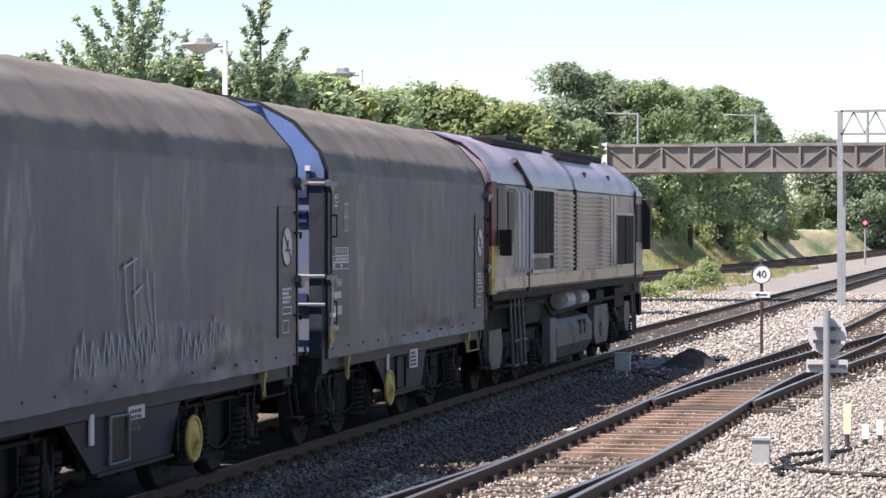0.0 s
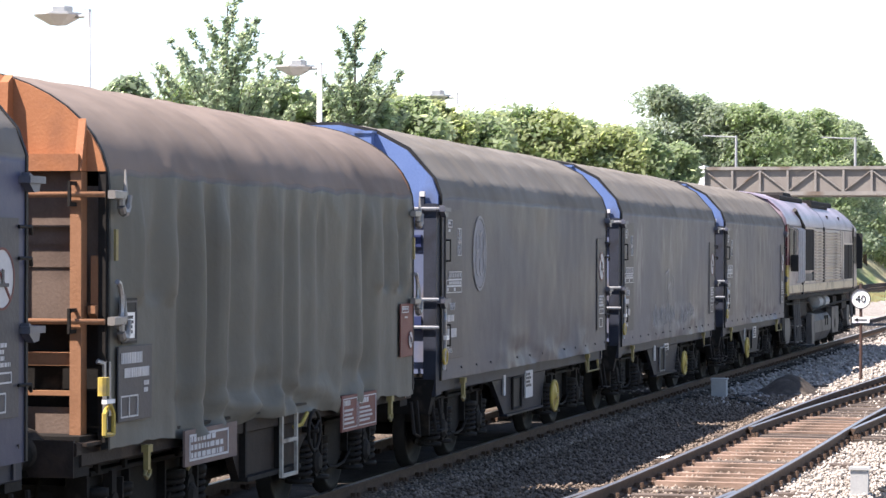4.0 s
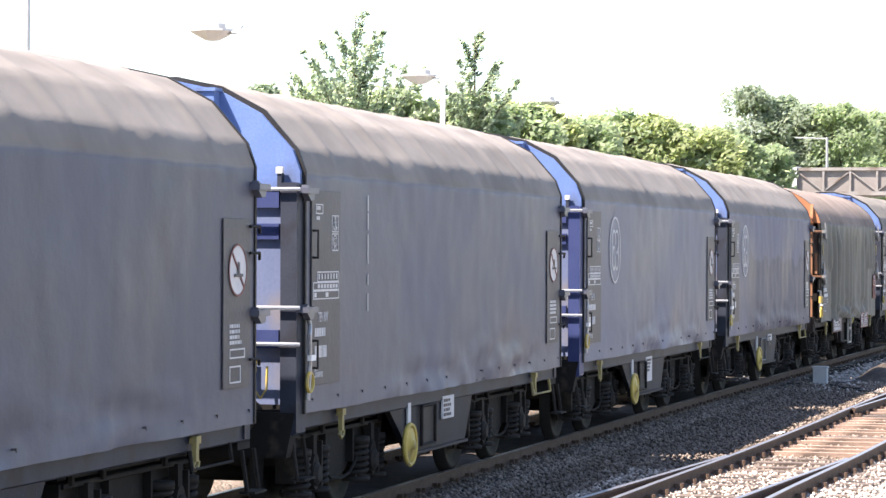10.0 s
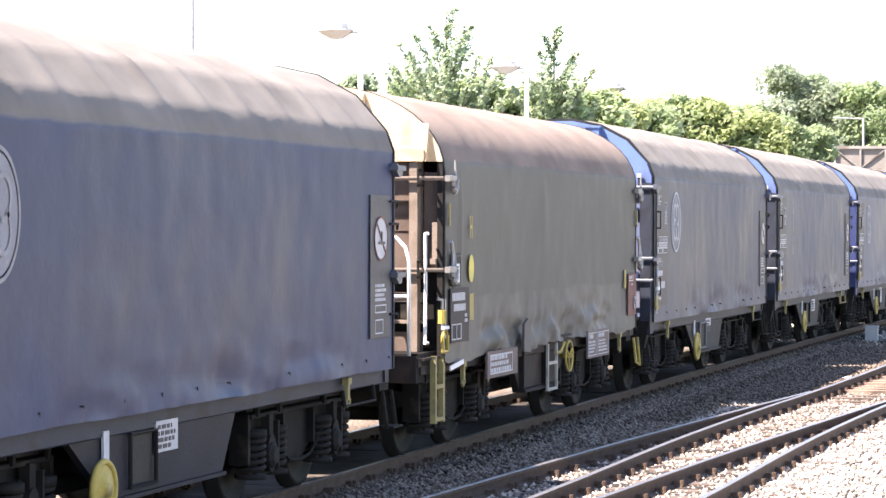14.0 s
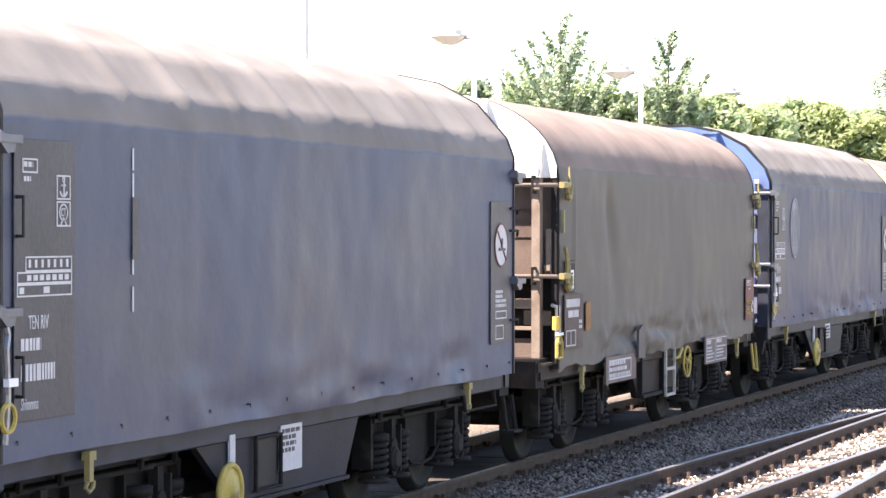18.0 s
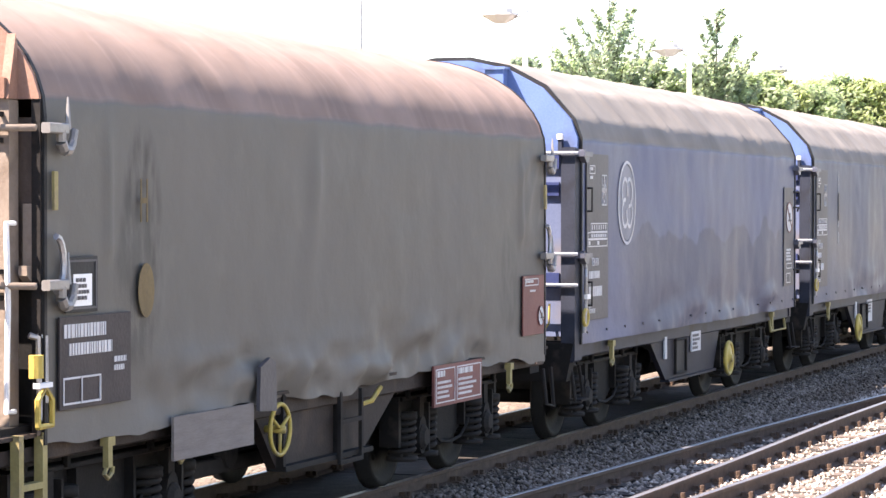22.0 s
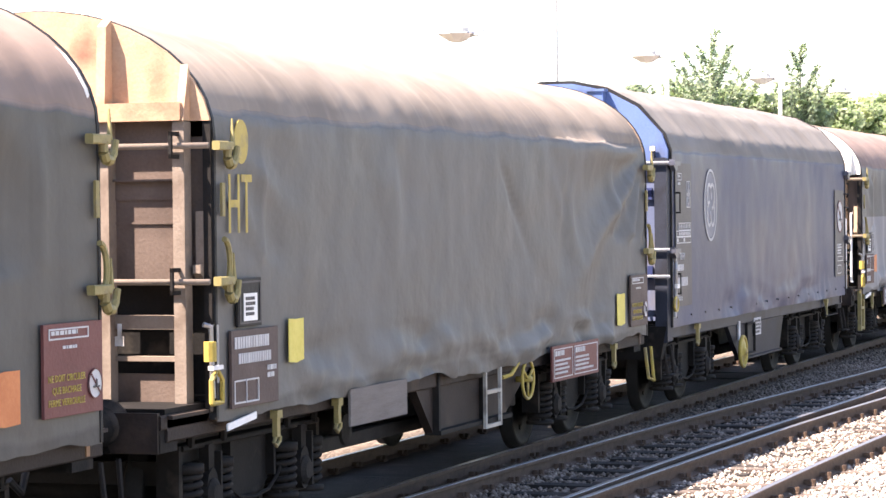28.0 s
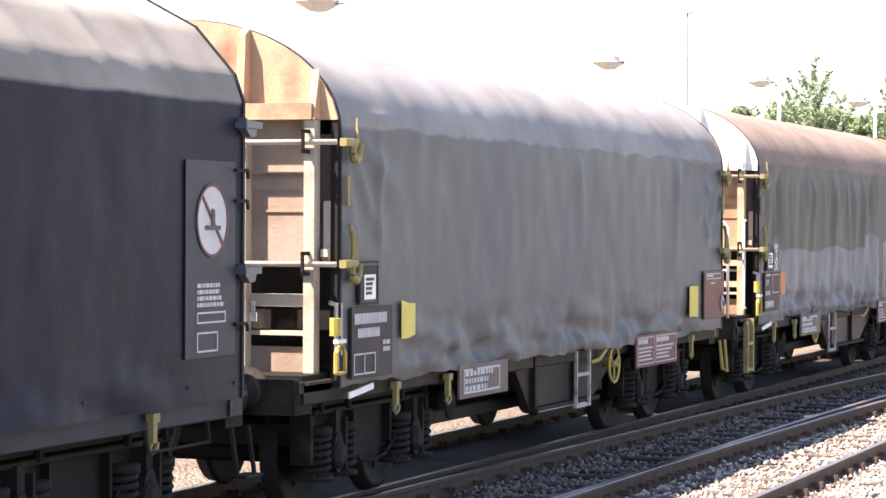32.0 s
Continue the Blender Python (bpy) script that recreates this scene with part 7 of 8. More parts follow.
def lamp(x, y, top):
    w = tagged(new("platform_lamp"), "white platform lamp with an inverted bowl head", "street lamp", "platform lamps")
    w.matrix_basis = pose(x, y, 0)
    part("pole", Geo().rod((0, 0, -0.6), (0, 0, top), 0.075, 10, 0.06), material("pole_paint", (0.54, 0.54, 0.55), (0.64, 0.64, 0.65), 0.5), w, "white painted pole", smooth=True)
    part("bracket", Geo().rod((0, 0, top - 0.1), (0.1, 0.5, top - 0.1), 0.035, 8).box(-0.05, 0.05, -0.05, 0.05, top - 0.3, top + 0.02), GALV, w)
    part("canopy", Geo().lathe([(top + 0.1, 0.0), (top + 0.1, 0.26), (top + 0.07, 0.28), (top - 0.03, 0.28)], "z", 8, (0.12, 0.62, 0)), GREYBOX, w, "flat grey canopy")
    part("bowl", Geo().lathe([(top - 0.03, 0.0), (top - 0.03, 0.47), (top - 0.07, 0.47), (top - 0.24, 0.16), (top - 0.26, 0.0)], "z", 8, (0.12, 0.62, 0)), MATS["lamp_bowl"], w, "pale grey inverted pyramid bowl")
    return w


for x, y, z in ((20.7, 17.5, 6.45), (41.7, 18.1, 6.6), (57.9, 17.8, 6.95), (70.1, 17.0, 6.85), (80.5, 16.3, 6.8)):
    lamp(x, y, z)
mast = tagged(new("radio_mast"), "slim grey mast rising beyond the train", "mast")
mast.matrix_basis = pose(50, 18.75, 0)
part("shaft", Geo().rod((0, 0, -0.6), (0, 0, 8.6), 0.045, 8, 0.03), GALV, mast)
part("cap", Geo().box(-0.08, 0.08, -0.14, 0.14, 8.45, 8.5), GALV, mast)


def bridge():
    w = tagged(new("footbridge"), "grey steel lattice bridge crossing over the tracks", "bridge")
    w.matrix_basis = pose(112, 0, 0)
    y0, y1, z0, z1 = -30, 14.05, 4.80, 5.89
    part("top_chord", Geo().box(-0.13, 0.15, y0, y1, z1 - 0.12, z1), GIRDER, w)
    part("bottom_chord", Geo().box(-0.15, 0.15, y0, y1, z0, z0 + 0.15), GIRDER, w)
    part("web_plate", Geo().box(-0.02, 0.03, y0, y1, z0, z1 - 0.1), material("parapet_grey", (0.15, 0.138, 0.125), (0.22, 0.2, 0.185), 0.7, scale=1.5), w, "grey parapet plate")
    part("deck", Geo().box(0.25, 3.2, y0, y1, z0, z0 + 0.3), GIRDER, w)
    part("far_parapet", Geo().box(3.2, 3.4, y0, y1, z0, z1), GIRDER, w)
    n = int((y1 - y0) / 1.046)
    for i in range(n + 1):
        y = y1 - 1.046 * i
        part("upright", shared("bridge_upright", lambda: Geo().box(-0.1, -0.02, -0.04, 0.04, z0 + 0.15, z1 - 0.14), GIRDER), GIRDER, w, at=(-0.02, y, 0))
        a, b = (z0 + 0.15, z1 - 0.14) if i % 2 else (z1 - 0.14, z0 + 0.15)
        part("diagonal", Geo().prism([(y - 0.04, a), (y + 0.04, a), (y - 1.0, b), (y - 1.08, b)], -0.1, -0.03, "x"), GIRDER, w)
    part("abutment_panel", Geo().box(-0.2, 3.4, 14.05, 16.5, 4.5, 5.95), WHITE, w, "pale painted end panel")
    part("abutment", Geo().box(0, 3.2, 14.6, 16.5, -0.6, 4.5), CONCRETE, w)
    for y, h in ((13.2, 7.2), (8.6, 7.1), (4.3, 7.2)):
        p = part("wire_post", Geo().rod((2.6, y, 4.9), (2.6, y, h), 0.06, 8, 0.045), GALV, w, "slim grey post on the bridge")
        part("arm", Geo().rod((2.6, y, h - 0.06), (2.6, y + 1.3, h), 0.025, 6), GALV, p)
    part("pier", Geo().box(0.4, 0.6, 5.04, 5.2, -0.6, 4.8), GALV, w, "pale steel pier")
    return w


bridge()
gantry = tagged(new("signal_gantry"), "galvanised lattice signal gantry beside the bridge", "gantry")
gantry.matrix_basis = pose(110, 0, 0)
part("leg", Geo().box(-0.1, 0.1, 5.02, 5.22, -0.6, 7.0), GALV, gantry)
for z in (6.1, 6.95):
    part("boom", Geo().box(-0.1, 0.1, -8, 5.1, z, z + 0.08), GALV, gantry)
for i in range(16):
    y = 5.0 - 0.8 * i
    part("lattice_bar", Geo().prism([(y, 6.18), (y + 0.06, 6.18), (y - 0.34, 6.95), (y - 0.4, 6.95)], -0.03, 0.03, "x"), GALV, gantry)
    part("lattice_bar", Geo().prism([(y - 0.8, 6.18), (y - 0.74, 6.18), (y - 0.34, 6.95), (y - 0.4, 6.95)], -0.03, 0.03, "x"), GALV, gantry)
sg = tagged(new("speed_sign"), "round white speed sign reading 40 on a post", "sign")
sg.matrix_basis = pose(71.4, 4.95, -0.2, 0, 0, -90)
part("post", Geo().rod((0, 0.03, -0.1), (0, 0.03, 2.12), 0.035, 8), BROWN, sg, "dark brown post")
disc = part("disc", Geo().lathe([(0.0, 0.0), (0.0, 0.22), (0.02, 0.22), (0.02, 0.0)], "y", 28, (0, -0.02, 1.78)), WHITE, sg, "round white disc with a dark rim")
part("rim", Geo().ring((0, -0.025, 1.78), 0.21, 0.012, "y", 28), PLATE, disc)
writing("40", 0.24, disc, (0, -0.03, 1.7), BLACK, align="CENTER")
arrow = part("arrow_plate", Geo().box(-0.19, 0.19, -0.02, 0.0, 1.25, 1.38, 0.006), WHITE, sg, "white plate with a left arrow")
part("arrow", Geo().prism([(-0.15, 1.32), (-0.06, 1.365), (-0.06, 1.333), (0.13, 1.333), (0.13, 1.307), (-0.06, 1.307), (-0.06, 1.275)], -0.03, -0.022, "y"), BLACK, arrow)

ds = tagged(new("disc_sign"), "back of a round grey sign with braces on a grey post", "sign")
ds.matrix_basis = pose(43.8, 2.0, -0.2, 0, 0, -90)
part("post", Geo().rod((0, -0.06, -0.1), (0, -0.06, 1.8), 0.042, 10), GALV, ds)
back = part("disc", Geo().lathe([(0.0, 0.0), (0.0, 0.225), (0.015, 0.225), (0.015, 0.0)], "y", 28, (0, 0.02, 1.5)), CHALK, ds, "back of a round pale sign")
for z in (1.41, 1.56):
    part("brace", Geo().box(-0.16, 0.16, -0.03, 0.0, z, z + 0.045), PLATE, back, "dark brace across the back")
low = part("lower_plate", Geo().box(-0.24, 0.24, 0.0, 0.02, 1.07, 1.22), CHALK, ds)
part("brace", Geo().box(-0.22, 0.22, -0.03, 0.0, 1.125, 1.165), PLATE, low)


def cabinet(name, x, y, sx, sy, h, mat, label):
    w = tagged(new(name), label, "cabinet")
    w.matrix_basis = pose(x, y, GROUND)
    part("case", Geo().box(-sx / 2, sx / 2, -sy / 2, sy / 2, 0.04, h, 0.012), mat, w)
    part("lid", Geo().box(-sx / 2 - 0.02, sx / 2 + 0.02, -sy / 2 - 0.02, sy / 2 + 0.02, h, h + 0.03, 0.008), mat, w)
    part("plinth", Geo().box(-sx / 2 - 0.03, sx / 2 + 0.03, -sy / 2 - 0.03, sy / 2 + 0.03, -0.1, 0.04), CONCRETE, w)
    return w


cabinet("junction_box", 43.2, 2.72, 0.18, 0.2, 0.32, GREYBOX, "grey metal junction box on the ballast")
cabinet("trackside_box", 63.0, 6.95, 0.28, 0.28, 0.36, GREYBOX, "grey box with cables beside the train's track")
for i, (x, y, h) in enumerate(((45.8, 1.86, 0.5), (46.4, 1.66, 0.24), (47.0, 1.5, 0.26))):
    m = tagged(new("marker_post"), "short pale marker post in the ballast", "post", "marker posts")
    m.matrix_basis = pose(x, y, GROUND)
    part("stem", Geo().rod((0, 0, -0.1), (0, 0, h * 0.5), 0.03, 8), PLATE, m)
    part("head", Geo().box(-0.03, 0.03, -0.045, 0.045, h * 0.4, h * 1.15, 0.008), MATS["cream_head"] if i == 0 else WHITE, m, "pale painted head")


def cable(pts, label):
    w = tagged(new("cable"), label, "cable", "trackside cables")
    part("sheath", pipe([(*p, GROUND + 0.05) for p in pts], 0.028), BLACK, w)


def pipe(pts, r, m=6):
    """One unbroken round pipe along points on the ground."""
    g, v = Geo(), []
    for i, p in enumerate(pts):
        a, b = Vector(pts[max(0, i - 1)]), Vector(pts[min(len(pts) - 1, i + 1)])
        w = (b - a).normalized()
        s = Vector((-w.y, w.x, 0)).normalized()
        u = w.cross(s)
        v += [Vector(p) + r * (math.cos(2 * math.pi * j / m) * s + math.sin(2 * math.pi * j / m) * u) for j in range(m)]
    f = [(i * m + j, i * m + (j + 1) % m, (i + 1) * m + (j + 1) % m, (i + 1) * m + j) for i in range(len(pts) - 1) for j in range(m)]
    return g.add(v, f)


def loose_cable(x, y, n, dx, dy, seed):
    rng = random.Random(seed)
    pts = [(x, y)]
    for i in range(n):
        pts.append((pts[-1][0] + dx + rng.uniform(-0.12, 0.12), pts[-1][1] + dy + rng.uniform(-0.14, 0.14)))
    cable(pts, "black cable lying on the ballast")


loose_cable(62.4, 6.6, 14, -0.25, -0.08, 1)
loose_cable(62.6, 6.55, 16, 0.3, -0.06, 2)
loose_cable(42.3, 2.5, 12, 0.25, -0.05, 3)
loose_cable(42.6, 2.5, 10, -0.1, -0.13, 4)
loose_cable(45.0, 2.1, 12, -0.28, 0.02, 5)
heap = Geo()
hv = []
for i in range(15):
    r = i / 14
    for j in range(36):
        a = 2 * math.pi * j / 36
        e = 1 + 0.16 * noise.noise((math.cos(a) * 1.5, math.sin(a) * 1.5, 4.0))
        px, py = 65.4 + 2.3 * r * e * math.cos(a), 5.9 + 0.85 * r * e * math.sin(a)
        hv.append((px, py, GROUND - 0.05 + 0.36 * (1 - smoothstep(r)) + 0.04 * noise.noise((px * 3, py * 4, 2.0)) + 0.05 * (1 - r)))
heap.add(hv, [(i * 36 + j, (i + 1) * 36 + j, (i + 1) * 36 + (j + 1) % 36, i * 36 + (j + 1) % 36) for i in range(14) for j in range(36)])
tagged(part("earth_mound", heap, material("dark_mound_brown", (0.03, 0.025, 0.021), (0.075, 0.061, 0.05), 0.95, scale=4, fine=30, bump=1.0, stain=(0.1, 0.085, 0.07), stains=0.15), smooth=True), "low dark mound between the tracks", "mound")
rag = tagged(new("litter"), "strip of pale litter on the ballast", "litter")
part("strip", Geo().add([(47.6 + 0.3 * i, 5.62 - 0.1 * i + 0.05 * (i % 2), GROUND + 0.05 + 0.02 * (i % 3)) for i in range(6)] + [(47.65 + 0.3 * i, 5.74 - 0.1 * i + 0.04 * (i % 2), GROUND + 0.055) for i in range(6)],
                        [(i, i + 1, i + 7, i + 6) for i in range(5)]), WHITE, rag)
# ---- embankment and trees ----


def bank():
    g = Geo()
    nx, ny = 240, 20
    v = []
    for i in range(nx + 1):
        x = 60 + 380 * i / nx
        y0 = spread(FAR, x) + 5.6
        for j in range(ny + 1):
            u = j / ny
            v.append((x, y0 + 9 * u + 30 * max(0, u - 0.8), -0.55 + 3.4 * smoothstep(u * 1.8) * smoothstep((x - 95) / 60) + 0.1 * noise.noise((x * 0.35, u * 5, 1)) + 0.06 * noise.noise((x * 0.9, u * 14, 2))))
    f = [(i * (ny + 1) + j, (i + 1) * (ny + 1) + j, (i + 1) * (ny + 1) + j + 1, i * (ny + 1) + j + 1) for i in range(nx) for j in range(ny)]
    return g.add(v, f)


STRAW = material("dry_bank_grass", (0.3, 0.26, 0.15), (0.52, 0.44, 0.27), 0.95, scale=0.5, fine=5, stretch=(0.1, 1, 1), stain=(0.12, 0.17, 0.07), stains=0.6)
tagged(part("embankment", bank(), STRAW, smooth=True), "dry grass embankment beyond the far track", "embankment", kind="structure")


def leaves(pts, size, seed, out=None):
    """Many small leaf sprays at the given places, turned outwards and up where out is given."""
    rng = np.random.default_rng(seed)
    pts = np.asarray(pts)
    n = len(pts)
    face = rng.normal(size=(n, 3)) * 0.4
    if out is not None:
        face = face + out * 0.45
    face += np.array(SUN_WAY) * 0.8
    face /= np.linalg.norm(face, axis=1)[:, None]
    a = np.cross(face, rng.normal(size=(n, 3)))
    a /= np.linalg.norm(a, axis=1)[:, None]
    b = np.cross(face, a)
    s = rng.uniform(0.6, 1.4, (n, 1)) * size
    v = np.stack([pts - a * s, pts + b * s * 0.5, pts + a * s, pts - b * s * 0.5], 1).reshape(-1, 3)
    g = Geo()
    g.v = [tuple(p) for p in v]
    g.f = [(4 * i, 4 * i + 1, 4 * i + 2, 4 * i + 3) for i in range(n)]
    return g


def raw_mesh(name, g, mat):
    me = bpy.data.meshes.new(name)
    me.from_pydata(g.v, [], g.f)
    me.materials.append(mat)
    return me


def broad_tree(x, y, top, r, base, mat, seed, count=2600, size=0.13, label="leafy broad tree with an uneven crown", name="tree", squash=1.0):
    """A trunk with limbs and a lumpy crown of many leaf clumps."""
    rng = np.random.default_rng(seed)
    w = tagged(new(name), label, "tree" if name == "tree" else "bush", "lineside trees")
    w.matrix_basis = pose(x, y, 0)
    h = top - base
    g = Geo()
    g.rod((0, 0, -0.6), (0, 0, base + 0.45 * h), 0.09 + 0.02 * h, 8, 0.05)
    lumps = []
    for i in range(30):
        a, u = i * 2.4 + rng.uniform(-0.4, 0.4), 0.04 + 0.84 * (i % 10) / 9
        wide = r * (1.0 - 0.75 * max(0.0, u - 0.45) ** 1.2) * rng.uniform(0.25, 0.82)
        q = np.array([math.cos(a) * wide, math.sin(a) * wide, base + h * u])
        lumps.append((q, r * rng.uniform(0.3, 0.46)))
        if i % 3 == 0:
            g.rod((0, 0, base + h * u * 0.5), q, 0.05, 6, 0.02)
    for i in range(6):
        a = i * 1.05
        lumps.append((np.array([math.cos(a) * r * 0.3 * (i > 0), math.sin(a) * r * 0.3 * (i > 0), top - r * (0.25 if i == 0 else rng.uniform(0.3, 0.6)) * squash]), r * rng.uniform(0.2, 0.3)))
    part("trunk", g, BARK, w)
    pts, outs = [], []
    per = count // len(lumps)
    for q, s in lumps:
        d = rng.normal(size=(per, 3))
        d /= np.linalg.norm(d, axis=1)[:, None]
        outs.append(d.copy())
        d[:, 2] *= 0.85 * squash
        pts.append(q + d * s * np.abs(rng.normal(0.85, 0.2, (per, 1))))
    me = raw_mesh("crown", leaves(np.concatenate(pts), size, seed, np.concatenate(outs)), mat)
    part("crown", me, mat, w)
    return w


def spire_tree(x, y, top, r, base, mat, seed, label, limbs=16):
    """A young tree with long upswept branches feathered with leaves, and sky between their tips."""
    rng = random.Random(seed)
    w = tagged(new("tree"), label, "tree", "lineside trees")
    w.matrix_basis = pose(x, y, 0)
    g = Geo()
    g.rod((0, 0, -0.6), (0, 0, top - 0.5), 0.12, 8, 0.012)
    pts = []
    for i in range(limbs):
        a = i * 2.4 + rng.uniform(-0.3, 0.3)
        reach = r * (0.08 + 0.92 * math.sqrt((i + 0.5) / limbs)) * rng.uniform(0.85, 1.1)
        tz = top - (top - base) * (0.62 * (reach / r) ** 1.1 + 0.16 * rng.random() * (i > 0))
        z0 = max(base - 0.6, tz - reach * rng.uniform(0.95, 1.45) - 0.4)
        p = Vector((0, 0, z0))
        for j in range(12):
            u = (j + 1) / 12
            q = Vector((math.cos(a) * reach * u + rng.gauss(0, 0.02), math.sin(a) * reach * u + rng.gauss(0, 0.02), z0 + (tz - z0) * (0.85 * u + 0.15 * u * u)))
            g.rod(p, q, 0.02 * (1.15 - u), 5)
            # leaf tufts sit at the knots of the branch, denser low in the crown
            k = 0.09 - 0.045 * u
            for s in range(24 if q.z < base + 0.25 * (top - base) else (20 if (j + i) % 3 else 5)):
                pts.append((q.x + rng.gauss(0, k), q.y + rng.gauss(0, k), q.z + rng.gauss(0, k) * 0.8))
            if j % 2 == 0 and 1 < j < 11:
                b = a + rng.choice((-1, 1)) * rng.uniform(0.5, 1.3)
                e = q + Vector((math.cos(b), math.sin(b), 1.1)) * rng.uniform(0.1, 0.2)
                g.rod(q, e, 0.008, 5)
                for s in range(7):
                    c = q.lerp(e, 0.5 + 0.5 * rng.random())
                    pts.append((c.x + rng.gauss(0, 0.025), c.y + rng.gauss(0, 0.025), c.z + rng.gauss(0, 0.025)))
            p = q
    part("trunk", g, BARK, w)
    part("crown", raw_mesh("crown", leaves(pts, 0.075, seed), mat), mat, w)
    return w


spire_tree(71.0, 19.5, 8.8, 2.25, 5.2, TREE_D, 3, "tall feathery blue-green tree with upswept branches", 40)
spire_tree(72.0, 16.7, 8.3, 1.35, 5.0, TREE_D, 4, "slim feathery tree with upswept branches", 20)
for i, (x, y, top, r, base, mat) in enumerate((
        (73, 20.6, 6.9, 1.7, 2.5, TREE_B), (73.5, 19.2, 6.8, 1.6, 2.5, TREE_B), (73, 22.6, 6.9, 0.9, 2.5, TREE_D), (73.5, 17.9, 6.5, 1.1, 2.5, TREE_B), (73, 16.8, 6.6, 1.2, 2.5, TREE_B), (75, 16.0, 6.5, 1.2, 2.0, TREE_B),
        (79, 17.6, 6.75, 1.2, 2.5, TREE_C), (80, 16.7, 6.65, 1.2, 2.5, TREE_C), (82, 15.9, 6.4, 1.3, 2, TREE_B),
        (95, 19.4, 7.2, 1.7, 2.0, TREE_B), (94, 18.4, 7.2, 1.6, 2.0, TREE_C), (95, 17.5, 7.4, 1.6, 2.0, TREE_B), (95, 16.6, 7.3, 1.6, 2.0, TREE_C), (96, 15.7, 6.95, 1.5, 2.0, TREE_B), (96, 14.8, 6.8, 1.5, 2.0, TREE_C), (97, 13.9, 6.6, 1.4, 2.0, TREE_B), (98, 13.0, 6.3, 1.3, 1.5, TREE_B))):
    broad_tree(x, y, top, r, base, mat, 20 + i, 8500, 0.115)
for i, (x, y, top, r, base, mat, size) in enumerate((
        (214, 34.0, 12.6, 3.2, 3.8, TREE_B, 0.20), (215, 31.2, 16.0, 3.2, 3.8, TREE_A, 0.20), (217, 29.0, 15.4, 3.2, 3.8, TREE_D, 0.20), (216, 26.6, 14.6, 3.2, 3.8, TREE_A, 0.20), (215, 24.2, 14.6, 3.2, 3.8, TREE_B, 0.20),
        (225, 22.9, 14.4, 3.3, 3.9, TREE_B, 0.21), (244, 22.3, 15.7, 3.4, 3.8, TREE_B, 0.23), (267, 21.8, 15.8, 3.2, 3.6, TREE_D, 0.25), (284, 21.4, 14.2, 2.6, 3.2, TREE_B, 0.26), (206, 26.5, 8.5, 3.0, 2.8, TREE_A, 0.20),
        (206, 23.8, 7.9, 3.0, 2.7, TREE_A, 0.20), (220, 23.1, 8.4, 3.0, 2.6, TREE_B, 0.22), (241, 22.4, 9.2, 3.3, 2.6, TREE_A, 0.24), (267, 21.8, 10.2, 3.4, 2.4, TREE_A, 0.26), (298, 20.7, 10.3, 3.4, 2.0, TREE_C, 0.28),
        (431, 25.2, 10.7, 4.0, -1.9, TREE_C, 0.40), (434, 20.6, 13.6, 4.7, -2.4, TREE_A, 0.39), (433, 15.7, 13.8, 5.0, -3.3, TREE_A, 0.38), (432, 10.2, 14.7, 5.6, -3.1, TREE_B, 0.38), (431, 24.4, 18.5, 6.4, -1.7, TREE_A, 0.34),
        (431, 16.0, 16.8, 5.9, -1.7, TREE_A, 0.34), (434, 6.6, 16.4, 6.6, -1.6, TREE_A, 0.33), (432, -3.2, 15.3, 6.7, -1.5, TREE_A, 0.32), (435, -14.2, 15.9, 7.1, -1.5, TREE_A, 0.32))):
    back = 2.3 if 200 < x < 300 and top < 11 else 0
    broad_tree(x, y + back, top, r, base + 0.2 * back, mat, 60 + i, 15000, 0.95 * size)
for i, (x, y, top, r, base, mat) in enumerate(((252, 24.5, 6.2, 2.6, 2.6, TREE_C), (246, 22.6, 4.4, 1.6, 1.9, TREE_C), (215, 28.0, 5.2, 2.0, 3.2, TREE_A), (222, 27.4, 5.4, 2.0, 3.3, TREE_A), (231, 26.4, 5.2, 2.0, 3.2, TREE_B), (205, 29.0, 5.0, 1.9, 3.1, TREE_A), (268, 25.0, 6.5, 2.6, 3.2, TREE_A))):
    broad_tree(x, y, top, r, base, mat, 120 + i, 5000, 0.2, "leafy shrub at the top of the dry bank", "bush")
for i in range(22):
    x = 196 + 5.2 * i
    broad_tree(x, spread(FAR, x) + 11.6 + 0.7 * (i % 3), 4.9 + 0.5 * (i % 4), 2.2, 2.1, (TREE_A, TREE_B, TREE_A, TREE_C)[i % 4], 150 + i, 2600, 0.24, "dense shrub along the top of the dry bank", "bush")
for i in range(15):
    x = 199 + 7.4 * i + 1.9 * math.sin(i * 2.3)
    off, top = (8.2 + 0.5 * (i % 2), 3.0 + 0.3 * (i % 3)) if 232 < x < 262 else (10.0 + 0.5 * math.sin(i * 1.7), 3.9 + 0.35 * (i % 3))
    broad_tree(x, spread(FAR, x) + off, top, 1.15 + 0.15 * (i % 3), top - 2.4, (TREE_B, TREE_A, TREE_C)[i % 3], 190 + i, 1800, 0.17, "low shrub on the slope of the dry bank", "bush")
for i, (x, y, top, r) in enumerate(((142, 13.2, 1.15, 0.85), (139, 13.6, 0.75, 0.8), (135.7, 14.0, 0.45, 0.8), (127, 13.8, 0.2, 0.7), (120.2, 13.4, 0.25, 0.8))):
    broad_tree(x, y, top, r, -0.2, TREE_C, 90 + i, 1300, 0.09, "low green bush growing on the ballast edge", "bush")


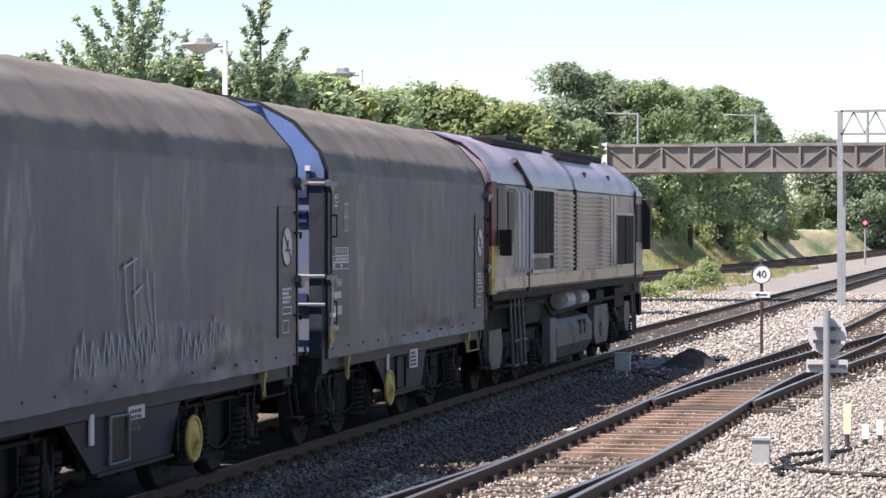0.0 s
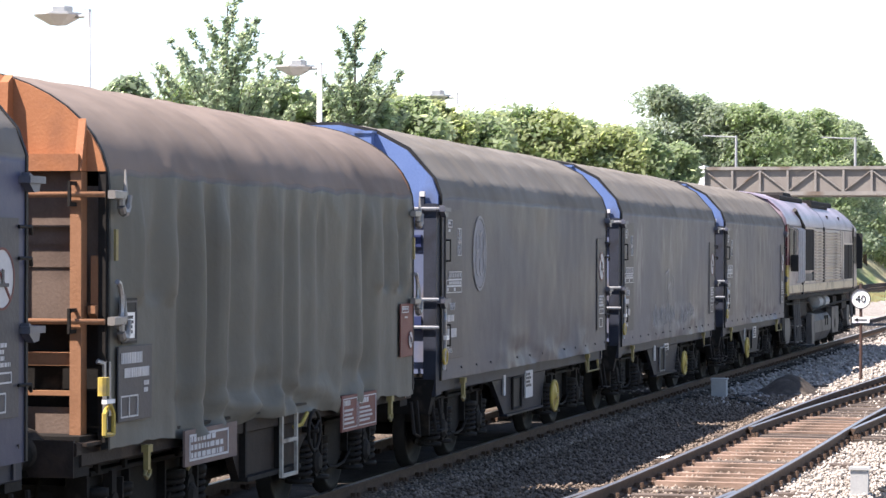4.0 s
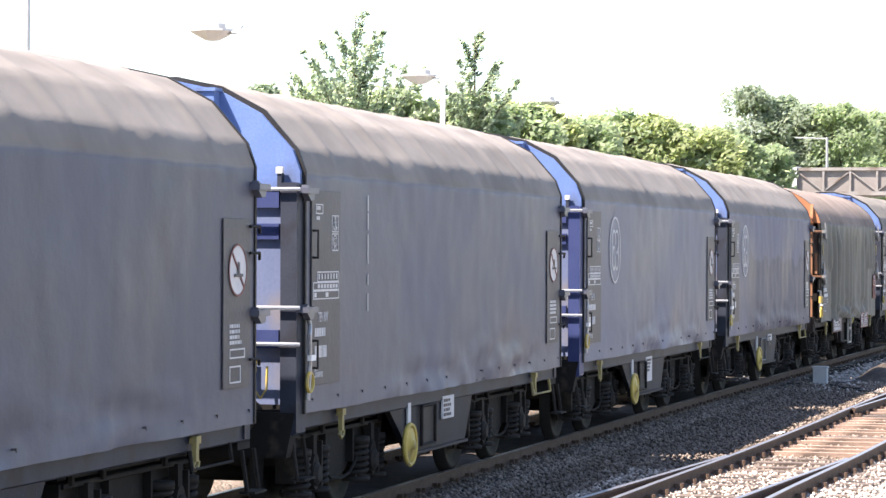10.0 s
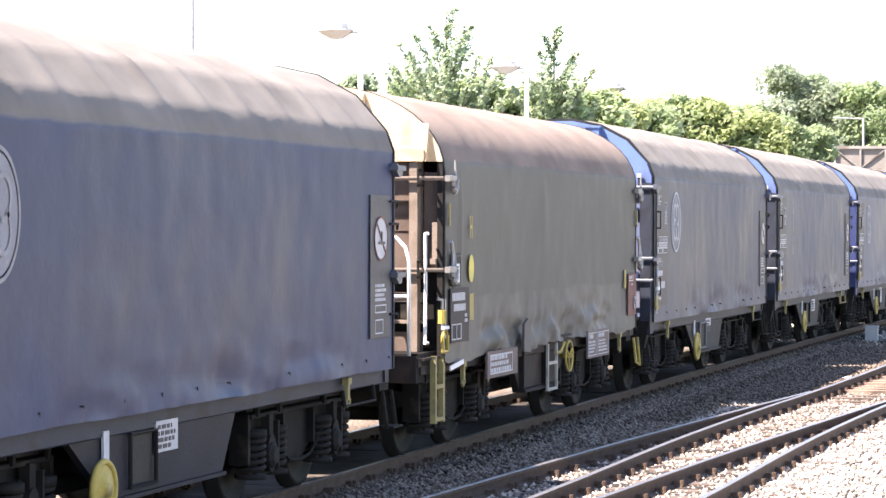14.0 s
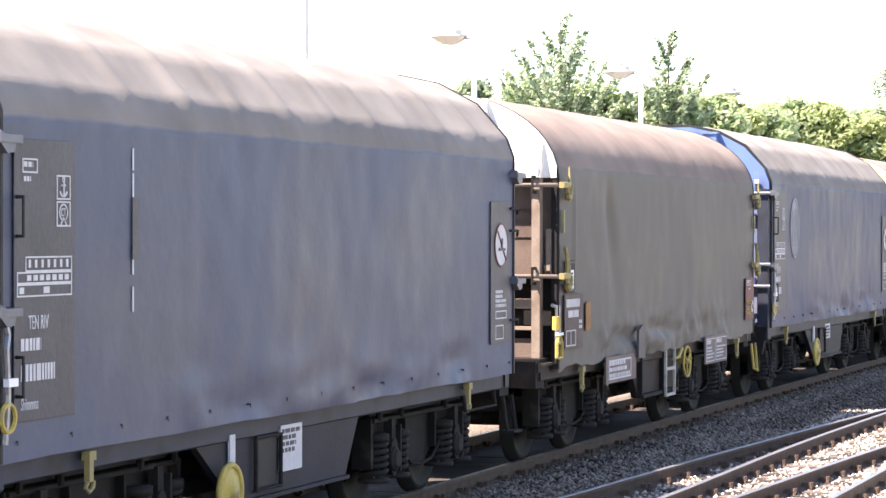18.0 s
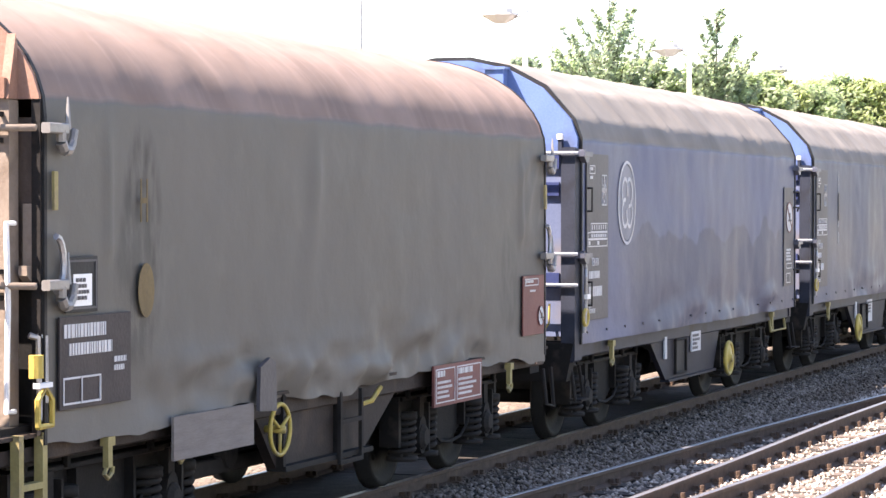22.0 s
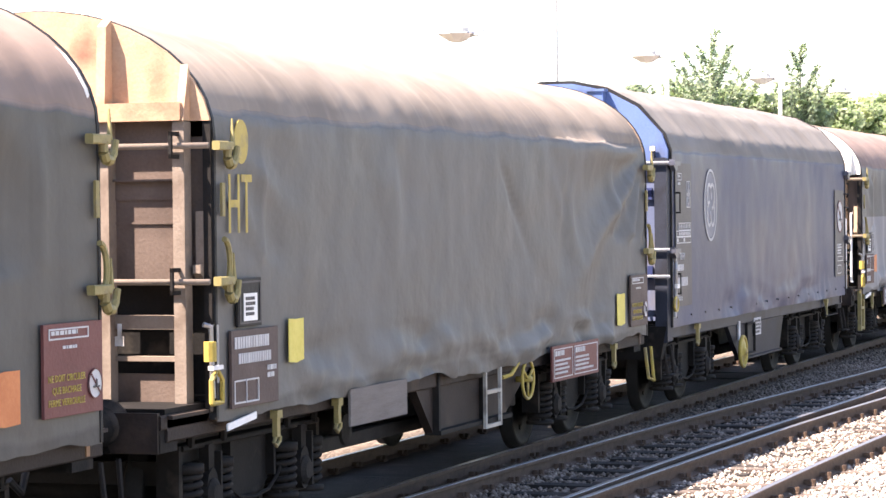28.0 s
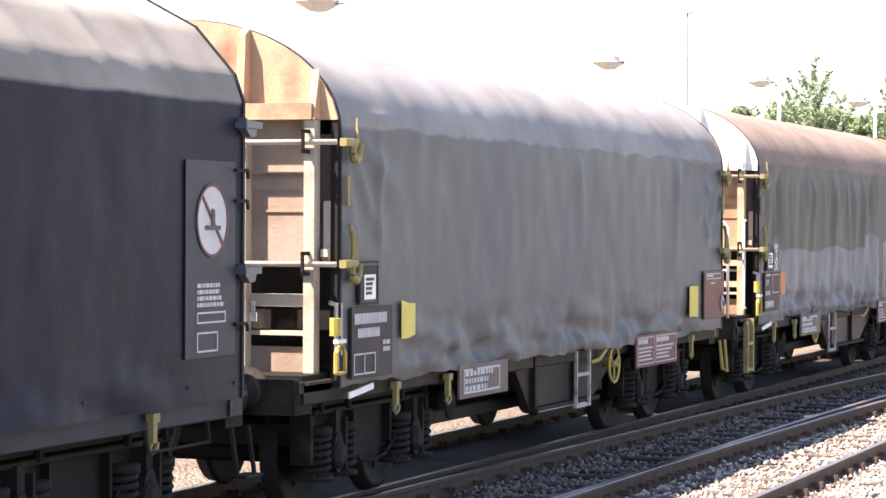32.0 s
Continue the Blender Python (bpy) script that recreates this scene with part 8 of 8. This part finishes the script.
def tufts(count, seed, mat, far=False):
    rng = np.random.default_rng(seed)
    g = Geo()
    for i in range(count):
        x = rng.uniform(130, 260)
        y0 = spread(FAR, x) + 5.9
        u = rng.uniform(0, 0.6)
        y = y0 + 9 * u
        z = -0.55 + 3.4 * smoothstep(u * 1.8) * smoothstep((x - 95) / 60)
        lump = noise.noise((x * 0.05, y * 0.5, 3.0))
        if far and lump < 0.05 or not far and lump > 0.2:
            continue
        for j in range(4):
            a, h, b = rng.uniform(0, 6.28), rng.uniform(0.3, 0.75), rng.uniform(0.02, 0.05)
            dx, dy = math.cos(a), math.sin(a)
            g.add([(x - b * dy, y + b * dx, z - 0.1), (x + b * dy, y - b * dx, z - 0.1), (x + 0.3 * h * dx, y + 0.3 * h * dy, z + h)], [(0, 1, 2)])
    return raw_mesh("tufts", g, mat)


def weeds(count, seed, mat):
    """Low straw and weeds in patches on the stones between the train's track and the far tracks."""
    rng = np.random.default_rng(seed)
    g = Geo()
    for i in range(count):
        x = rng.uniform(88, 210)
        y = rng.uniform(11.6, spread(FAR, x) - 1.4)
        if noise.noise((x * 0.14, y * 0.6, seed)) < 0.02:
            continue
        for j in range(4):
            a, h, b = rng.uniform(0, 6.28), rng.uniform(0.06, 0.24), rng.uniform(0.02, 0.05)
            dx, dy = math.cos(a), math.sin(a)
            g.add([(x - b * dy, y + b * dx, GROUND - 0.04), (x + b * dy, y - b * dx, GROUND - 0.04), (x + 0.5 * h * dx, y + 0.5 * h * dy, GROUND + h)], [(0, 1, 2)])
    return raw_mesh("weeds", g, mat)


tagged(new("dry_grass", tufts(9000, 8, GRASS)), "tall dry straw-coloured grass on the embankment", "grass", kind="stuff")
tagged(new("green_grass", tufts(9000, 9, TREE_C, True)), "green weeds among the dry grass of the embankment", "grass", kind="stuff")
tagged(new("dry_weeds", weeds(7000, 10, GRASS)), "low dry weeds in patches on the ballast", "grass", kind="stuff")
tagged(new("green_weeds", weeds(3500, 12, TREE_C)), "low green weeds in patches on the ballast", "grass", kind="stuff")
sig = tagged(new("colour_signal"), "railway colour light signal showing red", "signal")
sig.matrix_basis = pose(230, 9.0, 0)
part("post", Geo().rod((0, 0, -0.6), (0, 0, 3.6), 0.08, 8), GALV, sig)
part("head", Geo().box(-0.1, 0.1, -0.25, 0.25, 2.9, 3.8, 0.02), BLACK, sig)
red = bpy.data.materials.new("red_light")
red.use_nodes = True
red.node_tree.nodes["Principled BSDF"].inputs["Base Color"].default_value = (0.6, 0.02, 0.02, 1)
red.node_tree.nodes["Principled BSDF"].inputs["Emission Color"].default_value = (1, 0.05, 0.08, 1)
red.node_tree.nodes["Principled BSDF"].inputs["Emission Strength"].default_value = 4
part("red_lens", Geo().lathe([(-0.13, 0.0), (-0.13, 0.13), (-0.1, 0.15)], "x", 16, (0, 0, 3.3)), red, sig, "glowing red lens")


# ---- what moves ----
def motions():
    """The train rolls along its line; every wheelset turns with it."""
    times = [0.5 * i for i in range(65)]
    for w, off, length in VEHICLES:
        rows = []
        for t in times:
            x = run(t) + off
            a, b = x + 0.2 * length, x + 0.8 * length
            ya, yb = line_y(a), line_y(b)
            turn = math.atan2(yb - ya, b - a)
            rows.append((t, pose(x, ya - math.tan(turn) * 0.2 * length, 0, 0, 0, math.degrees(turn))))
        walk(w, rows)
    steps = [0.1 * i for i in range(321)]
    dist = [run(t) for t in steps]
    for w, (x, y, z), r in WHEELSETS:
        walk(w, [(t, pose(x, y, z, 0, math.degrees(s / r), 0)) for t, s in zip(steps, dist)])


motions()
